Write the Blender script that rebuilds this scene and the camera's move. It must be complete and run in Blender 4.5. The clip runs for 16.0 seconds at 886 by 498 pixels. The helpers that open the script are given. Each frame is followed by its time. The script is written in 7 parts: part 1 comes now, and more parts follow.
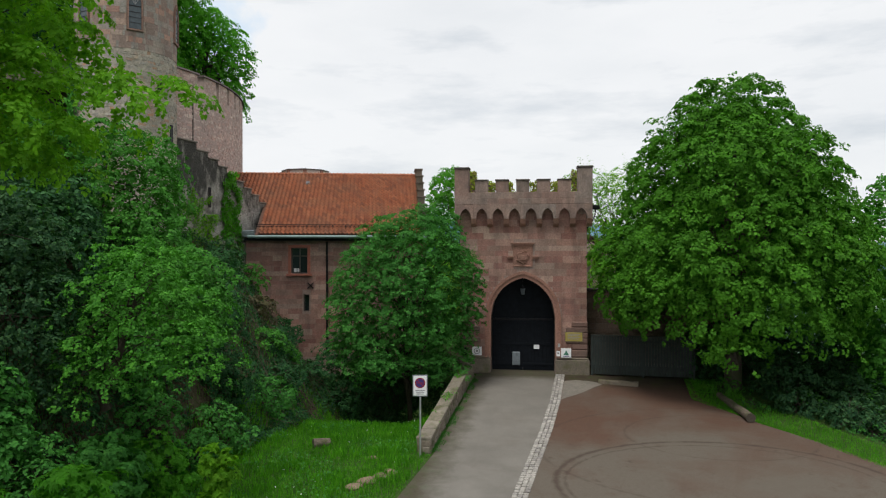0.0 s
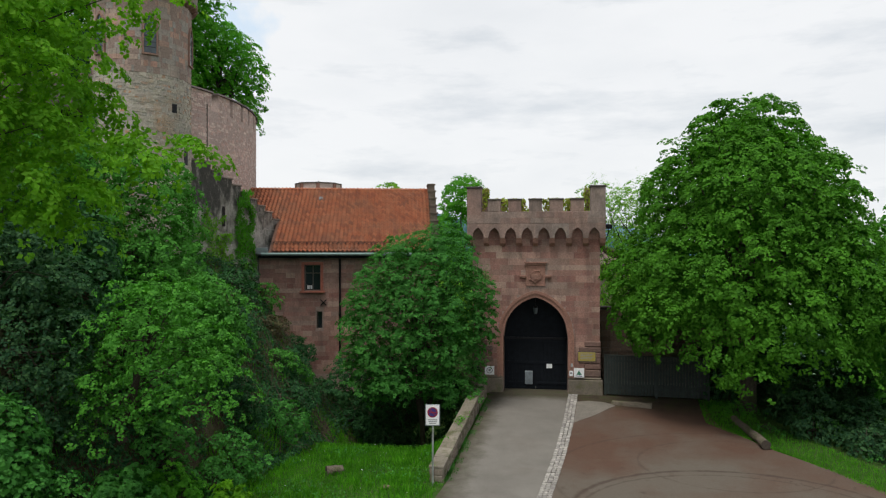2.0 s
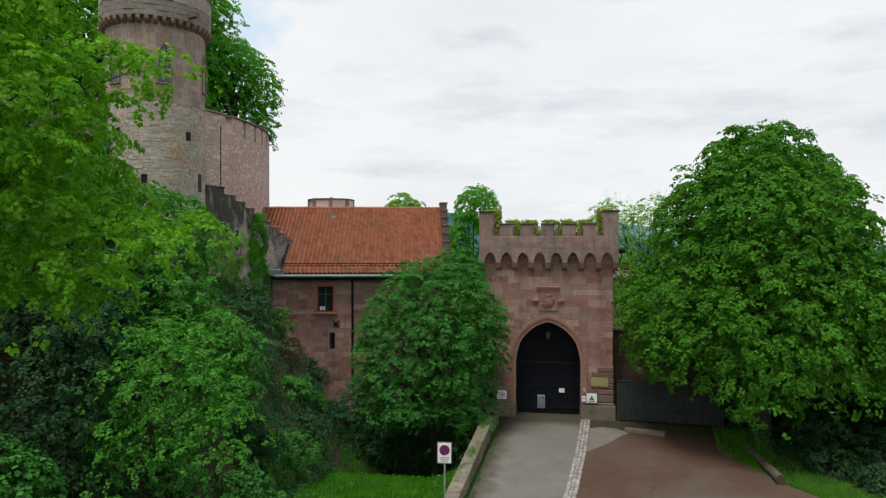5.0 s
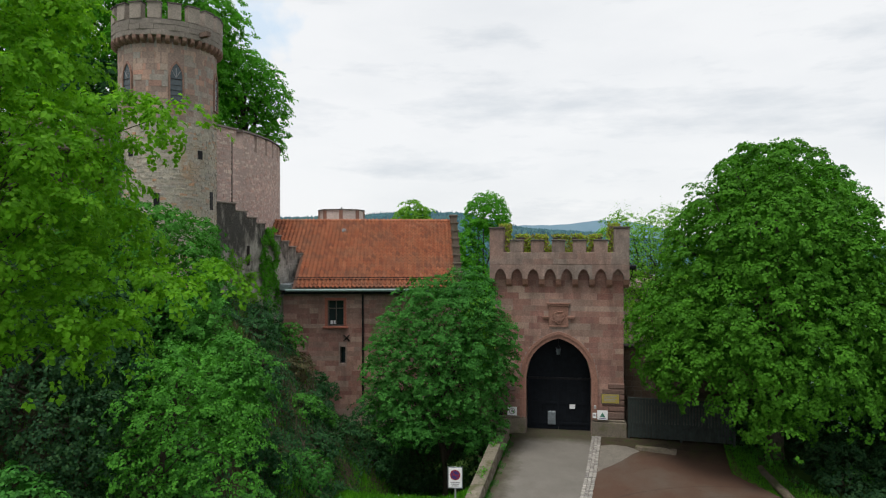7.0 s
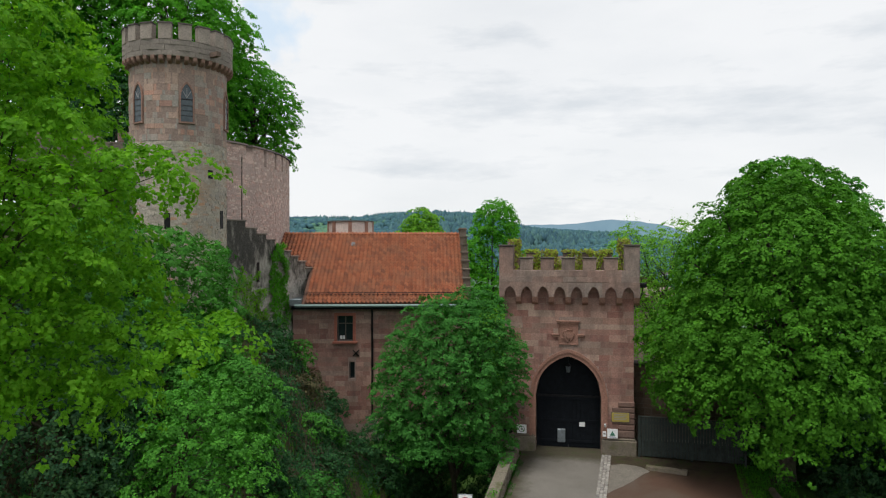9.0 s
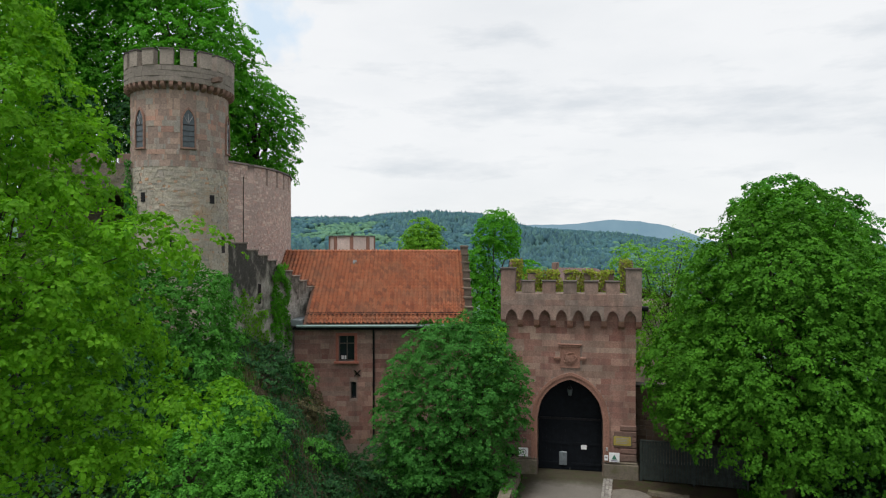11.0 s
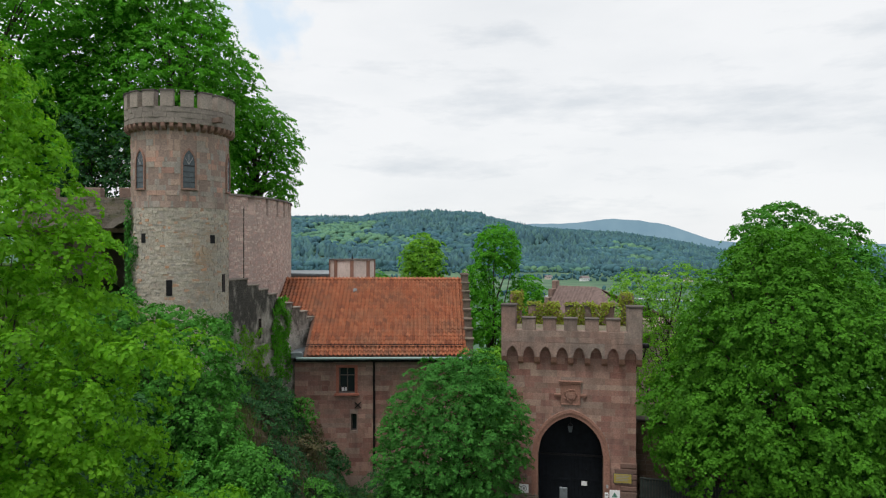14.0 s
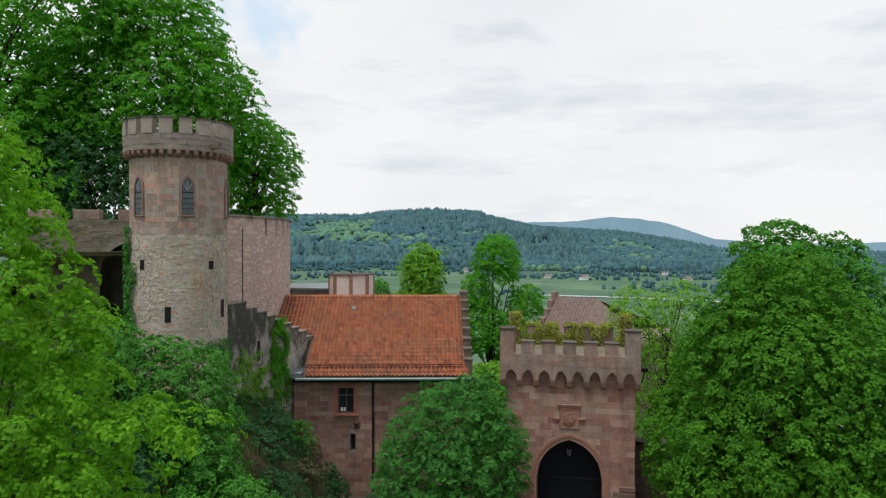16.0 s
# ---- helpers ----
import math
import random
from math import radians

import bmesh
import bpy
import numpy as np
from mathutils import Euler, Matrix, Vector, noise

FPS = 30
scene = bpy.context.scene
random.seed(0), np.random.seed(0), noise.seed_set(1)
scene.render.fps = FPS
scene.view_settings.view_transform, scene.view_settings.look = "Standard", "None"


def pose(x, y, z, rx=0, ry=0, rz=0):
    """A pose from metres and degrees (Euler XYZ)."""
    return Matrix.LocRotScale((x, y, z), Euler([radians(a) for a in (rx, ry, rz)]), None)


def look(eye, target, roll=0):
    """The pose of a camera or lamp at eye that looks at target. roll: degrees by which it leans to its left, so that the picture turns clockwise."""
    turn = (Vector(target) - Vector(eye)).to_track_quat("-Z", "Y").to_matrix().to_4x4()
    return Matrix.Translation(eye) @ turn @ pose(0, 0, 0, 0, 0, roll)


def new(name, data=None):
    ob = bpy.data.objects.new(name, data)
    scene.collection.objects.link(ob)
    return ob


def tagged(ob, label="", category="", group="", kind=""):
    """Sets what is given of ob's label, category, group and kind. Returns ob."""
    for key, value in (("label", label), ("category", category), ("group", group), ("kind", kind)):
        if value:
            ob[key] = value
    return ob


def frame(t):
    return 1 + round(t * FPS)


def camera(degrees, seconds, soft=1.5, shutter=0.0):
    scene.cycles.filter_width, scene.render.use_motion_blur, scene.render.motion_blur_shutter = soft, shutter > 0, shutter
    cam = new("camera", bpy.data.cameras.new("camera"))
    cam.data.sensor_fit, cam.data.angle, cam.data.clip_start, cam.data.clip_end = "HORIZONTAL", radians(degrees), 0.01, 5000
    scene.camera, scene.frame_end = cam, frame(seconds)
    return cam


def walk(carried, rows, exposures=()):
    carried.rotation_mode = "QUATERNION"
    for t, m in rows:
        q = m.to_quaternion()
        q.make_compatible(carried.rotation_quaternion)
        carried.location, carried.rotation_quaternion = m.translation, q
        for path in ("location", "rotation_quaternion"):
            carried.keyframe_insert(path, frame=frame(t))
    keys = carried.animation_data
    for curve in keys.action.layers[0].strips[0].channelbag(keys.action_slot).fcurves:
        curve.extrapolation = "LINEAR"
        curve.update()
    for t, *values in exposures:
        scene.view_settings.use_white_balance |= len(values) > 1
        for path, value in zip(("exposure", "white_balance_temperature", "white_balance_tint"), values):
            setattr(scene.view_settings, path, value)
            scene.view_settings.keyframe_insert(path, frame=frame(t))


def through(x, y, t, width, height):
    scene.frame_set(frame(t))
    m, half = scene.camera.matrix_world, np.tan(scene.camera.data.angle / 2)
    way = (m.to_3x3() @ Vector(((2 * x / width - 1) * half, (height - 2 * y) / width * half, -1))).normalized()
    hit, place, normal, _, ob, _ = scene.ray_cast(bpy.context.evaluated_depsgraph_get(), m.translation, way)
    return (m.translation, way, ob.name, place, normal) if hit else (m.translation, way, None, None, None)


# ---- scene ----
cam = camera(66.1, 16.0, soft=1.2)
METRES, EYE, TILT, LEAN, TURN = 8.0, 5.85, 0.0, 0.0, 0.0
ROWS = [
    (0.0, 0.0, 0.0, 0.0, 0.0, 0.0, -0.0),
    (0.5, -0.0001, -0.0005, 0.025, 0.26, 0.0, 0.01),
    (1.0, -0.0002, -0.0007, 0.0525, 0.53, 0.01, 0.01),
    (1.5, 0.0, -0.0011, 0.0837, 0.8, 0.01, 0.01),
    (2.0, 0.0005, -0.0015, 0.1162, 1.06, 0.0, 0.01),
    (2.5, 0.0018, -0.0024, 0.1485, 1.31, -0.01, 0.01),
    (3.0, 0.0026, -0.002, 0.1727, 1.46, -0.02, 0.02),
    (3.5, 0.0036, -0.0011, 0.1965, 1.62, -0.05, 0.02),
    (4.0, 0.0043, -0.0006, 0.2209, 1.78, -0.07, 0.02),
    (6.5, 0.0016, -0.0037, 0.3471, 2.73, -0.15, 0.02),
    (7.0, -0.0001, -0.0034, 0.3716, 2.94, -0.15, 0.03),
    (7.5, -0.0027, -0.0026, 0.3965, 3.14, -0.16, 0.02),
    (8.0, -0.0044, -0.002, 0.4226, 3.3, -0.18, 0.01),
    (8.5, -0.0061, -0.0014, 0.4513, 3.47, -0.2, 0.01),
    (9.0, -0.0078, 0.0009, 0.4809, 3.63, -0.21, 0.01),
    (11.5, -0.0121, 0.0058, 0.6571, 3.73, -0.24, -0.03),
    (12.0, -0.0127, 0.0066, 0.6949, 3.72, -0.27, -0.05),
    (12.5, -0.0126, 0.0069, 0.733, 3.72, -0.28, -0.05),
    (13.0, -0.0132, 0.0079, 0.7703, 3.72, -0.3, -0.05),
    (13.5, -0.0147, 0.0078, 0.8084, 3.71, -0.31, -0.06),
    (14.0, -0.0162, 0.0091, 0.8467, 3.71, -0.34, -0.07),
    (14.5, -0.0174, 0.0098, 0.8847, 3.7, -0.38, -0.07),
    (15.0, -0.0164, 0.0113, 0.9227, 3.69, -0.43, -0.07),
    (15.5, -0.0142, 0.0123, 0.9611, 3.7, -0.47, -0.08),
    (16.0, -0.012, 0.012, 0.9988, 3.68, -0.5, -0.08),
]
EXPOSURE = 0.2
walk(cam, [(t, pose(0, 0, EYE, TILT, LEAN, TURN) @ pose(METRES * x, METRES * y, METRES * z, 90 + pitch, roll, yaw)) for t, x, y, z, yaw, pitch, roll in ROWS],
     [(0.0, EXPOSURE), (16.0, EXPOSURE)])

# ---- sky and sun: a bright overcast day ----
SUN_EL, SUN_ROT = radians(71), radians(215)
world = bpy.data.worlds.new("overcast_sky")
scene.world = world
world.use_nodes = True
wn, wl = world.node_tree.nodes, world.node_tree.links
wn.clear()
w_out, w_bg = wn.new("ShaderNodeOutputWorld"), wn.new("ShaderNodeBackground")
w_sky = wn.new("ShaderNodeTexSky")
w_sky.sky_type, w_sky.sun_disc = "NISHITA", False
w_sky.sun_elevation, w_sky.sun_rotation = SUN_EL, SUN_ROT
w_bg.inputs["Strength"].default_value = 0.1
w_co = wn.new("ShaderNodeTexCoord")
w_map = wn.new("ShaderNodeMapping")
w_map.inputs["Scale"].default_value = (1.6, 1.6, 5.0)
w_n = wn.new("ShaderNodeTexNoise")
w_n.inputs["Scale"].default_value, w_n.inputs["Detail"].default_value, w_n.inputs["Roughness"].default_value = 1.7, 6, 0.55
w_r = wn.new("ShaderNodeValToRGB")
w_r.color_ramp.elements[0].position, w_r.color_ramp.elements[0].color = 0.25, (7.35, 7.55, 7.75, 1)
w_r.color_ramp.elements[1].position, w_r.color_ramp.elements[1].color = 0.55, (8.2, 8.3, 8.4, 1)
w_mix = wn.new("ShaderNodeMixRGB")
w_dot = wn.new("ShaderNodeVectorMath")
w_dot.operation = "DOT_PRODUCT"
w_dot.inputs[1].default_value = (-0.320, 0.900, 0.297)
w_rag = wn.new("ShaderNodeTexNoise")
w_rag.inputs["Scale"].default_value, w_rag.inputs["Detail"].default_value = 11.0, 7
w_sum = wn.new("ShaderNodeMath")
w_sum.operation = "MULTIPLY_ADD"
w_sum.inputs[1].default_value = 0.022
w_half = wn.new("ShaderNodeMapRange")
for k, v in zip(("From Min", "From Max", "To Min", "To Max"), (1.0085, 1.0115, 0.0, 0.65)):
    w_half.inputs[k].default_value = v
wl.new(w_co.outputs["Generated"], w_dot.inputs[0])
wl.new(w_rag.outputs["Fac"], w_sum.inputs[0])
wl.new(w_dot.outputs["Value"], w_sum.inputs[2])
wl.new(w_sum.outputs[0], w_half.inputs["Value"])
w_mix.inputs["Fac"].default_value = 0.94
w_blue = wn.new("ShaderNodeMixRGB")
w_blue.inputs["Color2"].default_value = (4.9, 6.5, 8.2, 1)
wl.new(w_half.outputs["Result"], w_blue.inputs["Fac"])
wl.new(w_co.outputs["Generated"], w_map.inputs["Vector"])
wl.new(w_map.outputs["Vector"], w_n.inputs["Vector"])
wl.new(w_n.outputs["Fac"], w_r.inputs["Fac"])
wl.new(w_sky.outputs["Color"], w_mix.inputs["Color1"])
wl.new(w_r.outputs["Color"], w_mix.inputs["Color2"])
# grey streaks low over the hills
w_map2 = wn.new("ShaderNodeMapping")
w_map2.inputs["Scale"].default_value = (3.0, 3.0, 13.0)
w_n2 = wn.new("ShaderNodeTexNoise")
w_n2.inputs["Scale"].default_value, w_n2.inputs["Detail"].default_value, w_n2.inputs["Roughness"].default_value = 1.3, 7, 0.6
w_r2 = wn.new("ShaderNodeValToRGB")
w_r2.color_ramp.elements[0].position, w_r2.color_ramp.elements[0].color = 0.30, (0.76, 0.795, 0.83, 1)
w_r2.color_ramp.elements[1].position, w_r2.color_ramp.elements[1].color = 0.49, (1, 1, 1, 1)
w_low = wn.new("ShaderNodeSeparateXYZ")
w_band = wn.new("ShaderNodeValToRGB")
for e, (p, v) in zip((w_band.color_ramp.elements[0], w_band.color_ramp.elements[1], w_band.color_ramp.elements.new(0.5), w_band.color_ramp.elements.new(0.5)), ((0.02, 0.0), (0.24, 0.0), (0.055, 1.0), (0.11, 0.8))):
    e.position, e.color = p, (v, v, v, 1)
w_streak = wn.new("ShaderNodeMixRGB")
w_streak.blend_type = "MULTIPLY"
wl.new(w_co.outputs["Generated"], w_map2.inputs["Vector"])
wl.new(w_map2.outputs["Vector"], w_n2.inputs["Vector"])
wl.new(w_n2.outputs["Fac"], w_r2.inputs["Fac"])
wl.new(w_co.outputs["Generated"], w_low.inputs[0])
wl.new(w_low.outputs["Z"], w_band.inputs["Fac"])
wl.new(w_band.outputs["Color"], w_streak.inputs["Fac"])
wl.new(w_mix.outputs["Color"], w_streak.inputs["Color1"])
wl.new(w_r2.outputs["Color"], w_streak.inputs["Color2"])
wl.new(w_streak.outputs["Color"], w_blue.inputs["Color1"])
wl.new(w_blue.outputs["Color"], w_bg.inputs["Color"])
wl.new(w_bg.outputs["Background"], w_out.inputs["Surface"])
sun = new("sun", bpy.data.lights.new("sun", "SUN"))
sun.data.energy, sun.data.angle, sun.data.color = 2.5, radians(22), (1.0, 0.96, 0.9)
sun.matrix_world = look((-14, -20, 70), (0, 0, 0))

# ---- small builders ----


def thing(name, m, label, category, group="", kind=""):
    ob = new(name)
    ob.empty_display_size = 0.2
    ob.matrix_world = m
    return tagged(ob, label, category, group, kind)


def link_mesh(name, me, material, parent=None, label=""):
    if material:
        me.materials.append(material)
    ob = new(name, me)
    if parent:
        ob.parent = parent
    if label:
        ob["label"] = label
    return ob


def part(name, bm, material, parent=None, label=""):
    """Links a bmesh as one mesh object under a thing or a part."""
    me = bpy.data.meshes.new(name)
    bmesh.ops.recalc_face_normals(bm, faces=bm.faces)
    bm.to_mesh(me)
    bm.free()
    return link_mesh(name, me, material, parent, label)


def raw(name, verts, faces, material, parent=None, label="", smooth=False):
    """A mesh from arrays: verts (n, 3), faces (m, k)."""
    me = bpy.data.meshes.new(name)
    verts, faces = np.asarray(verts, dtype=np.float32), np.asarray(faces, dtype=np.int32)
    me.vertices.add(len(verts))
    me.vertices.foreach_set("co", verts.ravel())
    me.loops.add(faces.size)
    me.loops.foreach_set("vertex_index", faces.ravel())
    me.polygons.add(len(faces))
    me.polygons.foreach_set("loop_start", np.arange(0, faces.size, faces.shape[1], dtype=np.int32))
    me.update(calc_edges=True)
    me.polygons.foreach_set("use_smooth", np.full(len(faces), smooth, dtype=bool))
    return link_mesh(name, me, material, parent, label)


def box(bm, x0, x1, y0, y1, z0, z1, bevel=0.0):
    r = bmesh.ops.create_cube(bm, size=1, matrix=Matrix.Translation(((x0 + x1) / 2, (y0 + y1) / 2, (z0 + z1) / 2)) @ Matrix.Diagonal((x1 - x0, y1 - y0, z1 - z0, 1)))
    if bevel:
        es = list({e for v in r["verts"] for e in v.link_edges})
        bmesh.ops.bevel(bm, geom=es, offset=bevel, segments=1, affect="EDGES")
    return bm


def boxed(x0, x1, y0, y1, z0, z1, bevel=0.0):
    return box(bmesh.new(), x0, x1, y0, y1, z0, z1, bevel)


def rod(bm, a, b, r0, r1=None, n=8):
    a, b = Vector(a), Vector(b)
    d = b - a
    m = Matrix.Translation((a + b) / 2) @ d.to_track_quat("Z", "Y").to_matrix().to_4x4()
    bmesh.ops.create_cone(bm, cap_ends=True, segments=n, radius1=r0, radius2=r0 if r1 is None else r1, depth=d.length, matrix=m)
    return bm


def prism(bm, pts, y0, y1):
    """Extrudes the outline pts (x, z) from y0 to y1."""
    a = [bm.verts.new((x, y0, z)) for x, z in pts]
    b = [bm.verts.new((x, y1, z)) for x, z in pts]
    bm.faces.new(a), bm.faces.new(b)
    for i in range(len(pts)):
        j = (i + 1) % len(pts)
        bm.faces.new((a[i], a[j], b[j], b[i]))
    return bm


# ---- materials ----
class Nodes:
    def __init__(self, name):
        self.mat = bpy.data.materials.new(name)
        self.mat.use_nodes = True
        self.t = self.mat.node_tree
        self.bsdf = self.t.nodes["Principled BSDF"]
        self.out = self.t.nodes["Material Output"]

    def n(self, kind, **values):
        node = self.t.nodes.new(kind)
        for k, v in values.items():
            node.inputs[k.replace("_", " ")].default_value = v
        return node

    def l(self, a, b):
        self.t.links.new(a, b)

    def noise(self, scale, detail=4, rough=0.6, vec=None):
        node = self.n("ShaderNodeTexNoise", Scale=scale, Detail=detail, Roughness=rough)
        self.l(vec or self.pos(), node.inputs["Vector"])
        return node.outputs["Fac"]

    def pos(self):
        if not hasattr(self, "_pos"):
            self._pos = self.n("ShaderNodeNewGeometry").outputs["Position"]
        return self._pos

    def island(self):
        return self.n("ShaderNodeNewGeometry").outputs["Random Per Island"]

    def object_random(self):
        return self.n("ShaderNodeObjectInfo").outputs["Random"]

    def ramp(self, fac, stops):
        node = self.n("ShaderNodeValToRGB")
        cr = node.color_ramp
        while len(cr.elements) < len(stops):
            cr.elements.new(0.5)
        for e, (p, c) in zip(cr.elements, stops):
            e.position, e.color = p, (*c, 1) if len(c) == 3 else c
        self.l(fac, node.inputs["Fac"])
        return node.outputs["Color"]

    def mix(self, fac, a, b, mode="MIX"):
        node = self.n("ShaderNodeMixRGB")
        node.blend_type = mode
        for s, v in (("Fac", fac), ("Color1", a), ("Color2", b)):
            if isinstance(v, (int, float)):
                node.inputs[s].default_value = v if s == "Fac" else (v, v, v, 1)
            elif isinstance(v, tuple):
                node.inputs[s].default_value = (*v, 1)
            else:
                self.l(v, node.inputs[s])
        return node.outputs["Color"]

    def math(self, op, a, b=0.5):
        node = self.n("ShaderNodeMath")
        node.operation = op
        for i, v in enumerate((a, b)):
            if isinstance(v, (int, float)):
                node.inputs[i].default_value = v
            else:
                self.l(v, node.inputs[i])
        return node.outputs[0]

    def plane(self, nx, ny, c):
        """Distance from a line of the plan."""
        node = self.n("ShaderNodeVectorMath")
        node.operation = "DOT_PRODUCT"
        node.inputs[1].default_value = (nx, ny, 0)
        self.l(self.pos(), node.inputs[0])
        return self.math("ADD", node.outputs["Value"], c)

    def arc(self, cx, cy, r):
        """Distance from an oval line of the plan."""
        a, b, c = (self.n("ShaderNodeVectorMath") for _ in range(3))
        a.operation, b.operation, c.operation = "SUBTRACT", "MULTIPLY", "LENGTH"
        a.inputs[1].default_value, b.inputs[1].default_value = (cx, cy, 0), (1, 1 / 0.75, 0)
        self.l(self.pos(), a.inputs[0])
        self.l(a.outputs[0], b.inputs[0])
        self.l(b.outputs[0], c.inputs[0])
        return self.math("ABSOLUTE", self.math("SUBTRACT", c.outputs["Value"], r))

    def bump(self, height, strength=0.3, distance=0.02):
        node = self.n("ShaderNodeBump", Strength=strength, Distance=distance)
        self.l(height, node.inputs["Height"])
        self.l(node.outputs["Normal"], self.bsdf.inputs["Normal"])

    def done(self, color, rough=0.85, spec=0.25):
        if isinstance(color, tuple):
            self.bsdf.inputs["Base Color"].default_value = (*color, 1)
        else:
            self.l(color, self.bsdf.inputs["Base Color"])
        if isinstance(rough, (int, float)):
            self.bsdf.inputs["Roughness"].default_value = rough
        else:
            self.l(rough, self.bsdf.inputs["Roughness"])
        self.bsdf.inputs["Specular IOR Level"].default_value = spec
        return self.mat


def spread(cols):
    return [(i / max(1, len(cols) - 1), c) for i, c in enumerate(cols)]


def stone(name, cols, vary="object", stain=(0.1, 0.09, 0.08), amount=0.5, stain_scale=0.7, fine=14, bump=0.5, distance=0.02, moss=None, patch=None, streak=0.0):
    s = Nodes(name)
    pick = s.object_random() if vary == "object" else s.island() if vary == "island" else s.noise(1.3, 5)
    base = s.ramp(pick, spread(cols))
    grain = s.noise(fine, 6, 0.7)
    base = s.mix(0.7, base, s.ramp(grain, [(0.25, (0.45, 0.45, 0.45)), (0.75, (1.45, 1.42, 1.4))]), "MULTIPLY")
    base = s.mix(s.ramp(s.noise(stain_scale, 6, 0.65), [(0.42, (0, 0, 0)), (0.72, (amount, amount, amount))]), base, stain)
    if streak:
        mp = s.n("ShaderNodeMapping", Scale=(1.7, 1.7, 0.3))
        s.l(s.pos(), mp.inputs["Vector"])
        base = s.mix(s.ramp(s.noise(1.0, 7, 0.7, mp.outputs["Vector"]), [(0.46, (0, 0, 0)), (0.68, (streak, streak, streak))]), base, (0.095, 0.078, 0.068))
        base = s.mix(s.ramp(s.noise(2.3, 6, 0.7), [(0.56, (0, 0, 0)), (0.7, (0.4, 0.4, 0.4))]), base, (0.36, 0.27, 0.22))
    if patch:
        base = s.mix(s.ramp(s.noise(0.5, 6, 0.7), [(0.54, (0, 0, 0)), (0.68, (0.7, 0.7, 0.7))]), base, patch)
    if moss:
        base = s.mix(s.ramp(s.noise(1.7, 5, 0.6), [(0.5, (0, 0, 0)), (0.66, (0.8, 0.8, 0.8))]), base, moss)
    s.bump(s.math("ADD", grain, s.noise(fine * 5, 3)), bump, distance)
    return s.done(base, 0.9, 0.15)


def foliage(name, cols, light=0.42, patch=0.6, rough=0.6, through=(1.08, 1.3, 0.6)):
    """Leaves: they differ one by one and by branches, and let light through."""
    s = Nodes(name)
    base = s.ramp(s.island(), spread(cols))
    base = s.mix(0.7, base, s.ramp(s.noise(patch, 4), [(0.3, (0.78, 0.8, 0.76)), (0.7, (1.2, 1.16, 1.12))]), "MULTIPLY")
    base = s.mix(0.6, base, s.ramp(s.noise(patch * 3.6, 3), [(0.36, (0.62, 0.66, 0.66)), (0.64, (1.35, 1.3, 1.2))]), "MULTIPLY")
    s.done(base, rough, 0.1)
    tr = s.n("ShaderNodeBsdfTranslucent")
    s.l(s.mix(1.0, base, through, "MULTIPLY"), tr.inputs["Color"])
    mx = s.n("ShaderNodeMixShader", Fac=light)
    s.l(s.bsdf.outputs[0], mx.inputs[1])
    s.l(tr.outputs[0], mx.inputs[2])
    s.l(mx.outputs[0], s.out.inputs["Surface"])
    return s.mat


def plain(name, col, rough=0.6, metal=0.0, var=0.15, scale=6, bump=0.0):
    s = Nodes(name)
    k = s.ramp(s.noise(scale, 5), [(0.3, (1 - var,) * 3), (0.7, (1 + var,) * 3)])
    if bump:
        s.bump(s.noise(scale * 6, 4), bump, 0.01)
    s.bsdf.inputs["Metallic"].default_value = metal
    return s.done(s.mix(1.0, col, k, "MULTIPLY"), rough, 0.12 if max(col) < 0.03 else 0.35)


RED_STONE = [(0.215, 0.105, 0.085), (0.33, 0.172, 0.142), (0.27, 0.15, 0.125), (0.37, 0.21, 0.172), (0.29, 0.187, 0.155), (0.44, 0.275, 0.222), (0.24, 0.126, 0.10), (0.34, 0.25, 0.206), (0.45, 0.315, 0.25)]
GREY_RED = [(0.30, 0.28, 0.25), (0.40, 0.33, 0.28), (0.46, 0.27, 0.21), (0.35, 0.325, 0.295), (0.28, 0.27, 0.25), (0.48, 0.30, 0.235), (0.38, 0.325, 0.275), (0.32, 0.305, 0.28), (0.44, 0.33, 0.27), (0.36, 0.22, 0.18)]
RUBBLE = [(0.339, 0.316, 0.268), (0.435, 0.404, 0.343), (0.388, 0.345, 0.280), (0.509, 0.469, 0.400), (0.303, 0.291, 0.268), (0.460, 0.416, 0.337), (0.400, 0.375, 0.320), (0.363, 0.332, 0.296), (0.509, 0.296, 0.182)]
M_BLOCK = stone("red_sandstone_block", RED_STONE, stain=(0.11, 0.085, 0.075), amount=0.5, streak=0.5)
M_BLOCK_I = stone("red_sandstone_masonry", RED_STONE, "island", stain=(0.11, 0.085, 0.075), amount=0.5, streak=0.5)
M_TRIM = stone("dressed_red_sandstone", [(0.27, 0.14, 0.11), (0.31, 0.17, 0.13), (0.25, 0.15, 0.12)], "noise", amount=0.35)
M_PARAPET = stone("weathered_parapet_stone", [(0.24, 0.165, 0.14), (0.31, 0.22, 0.185), (0.26, 0.20, 0.175), (0.34, 0.25, 0.21), (0.28, 0.18, 0.15), (0.30, 0.25, 0.22)], "object", stain=(0.10, 0.09, 0.085), amount=0.65, stain_scale=1.1, streak=0.6)
M_MORTAR = stone("lime_mortar", [(0.27, 0.20, 0.17), (0.33, 0.25, 0.215)], "noise", amount=0.4)
M_MORTAR_G = stone("grey_lime_mortar", [(0.395, 0.363, 0.306), (0.498, 0.454, 0.388)], "noise", amount=0.4)
M_MORTAR_P = stone("pale_pink_mortar", [(0.420, 0.332, 0.304), (0.508, 0.411, 0.376)], "noise", amount=0.35, stain=(0.26, 0.21, 0.19))
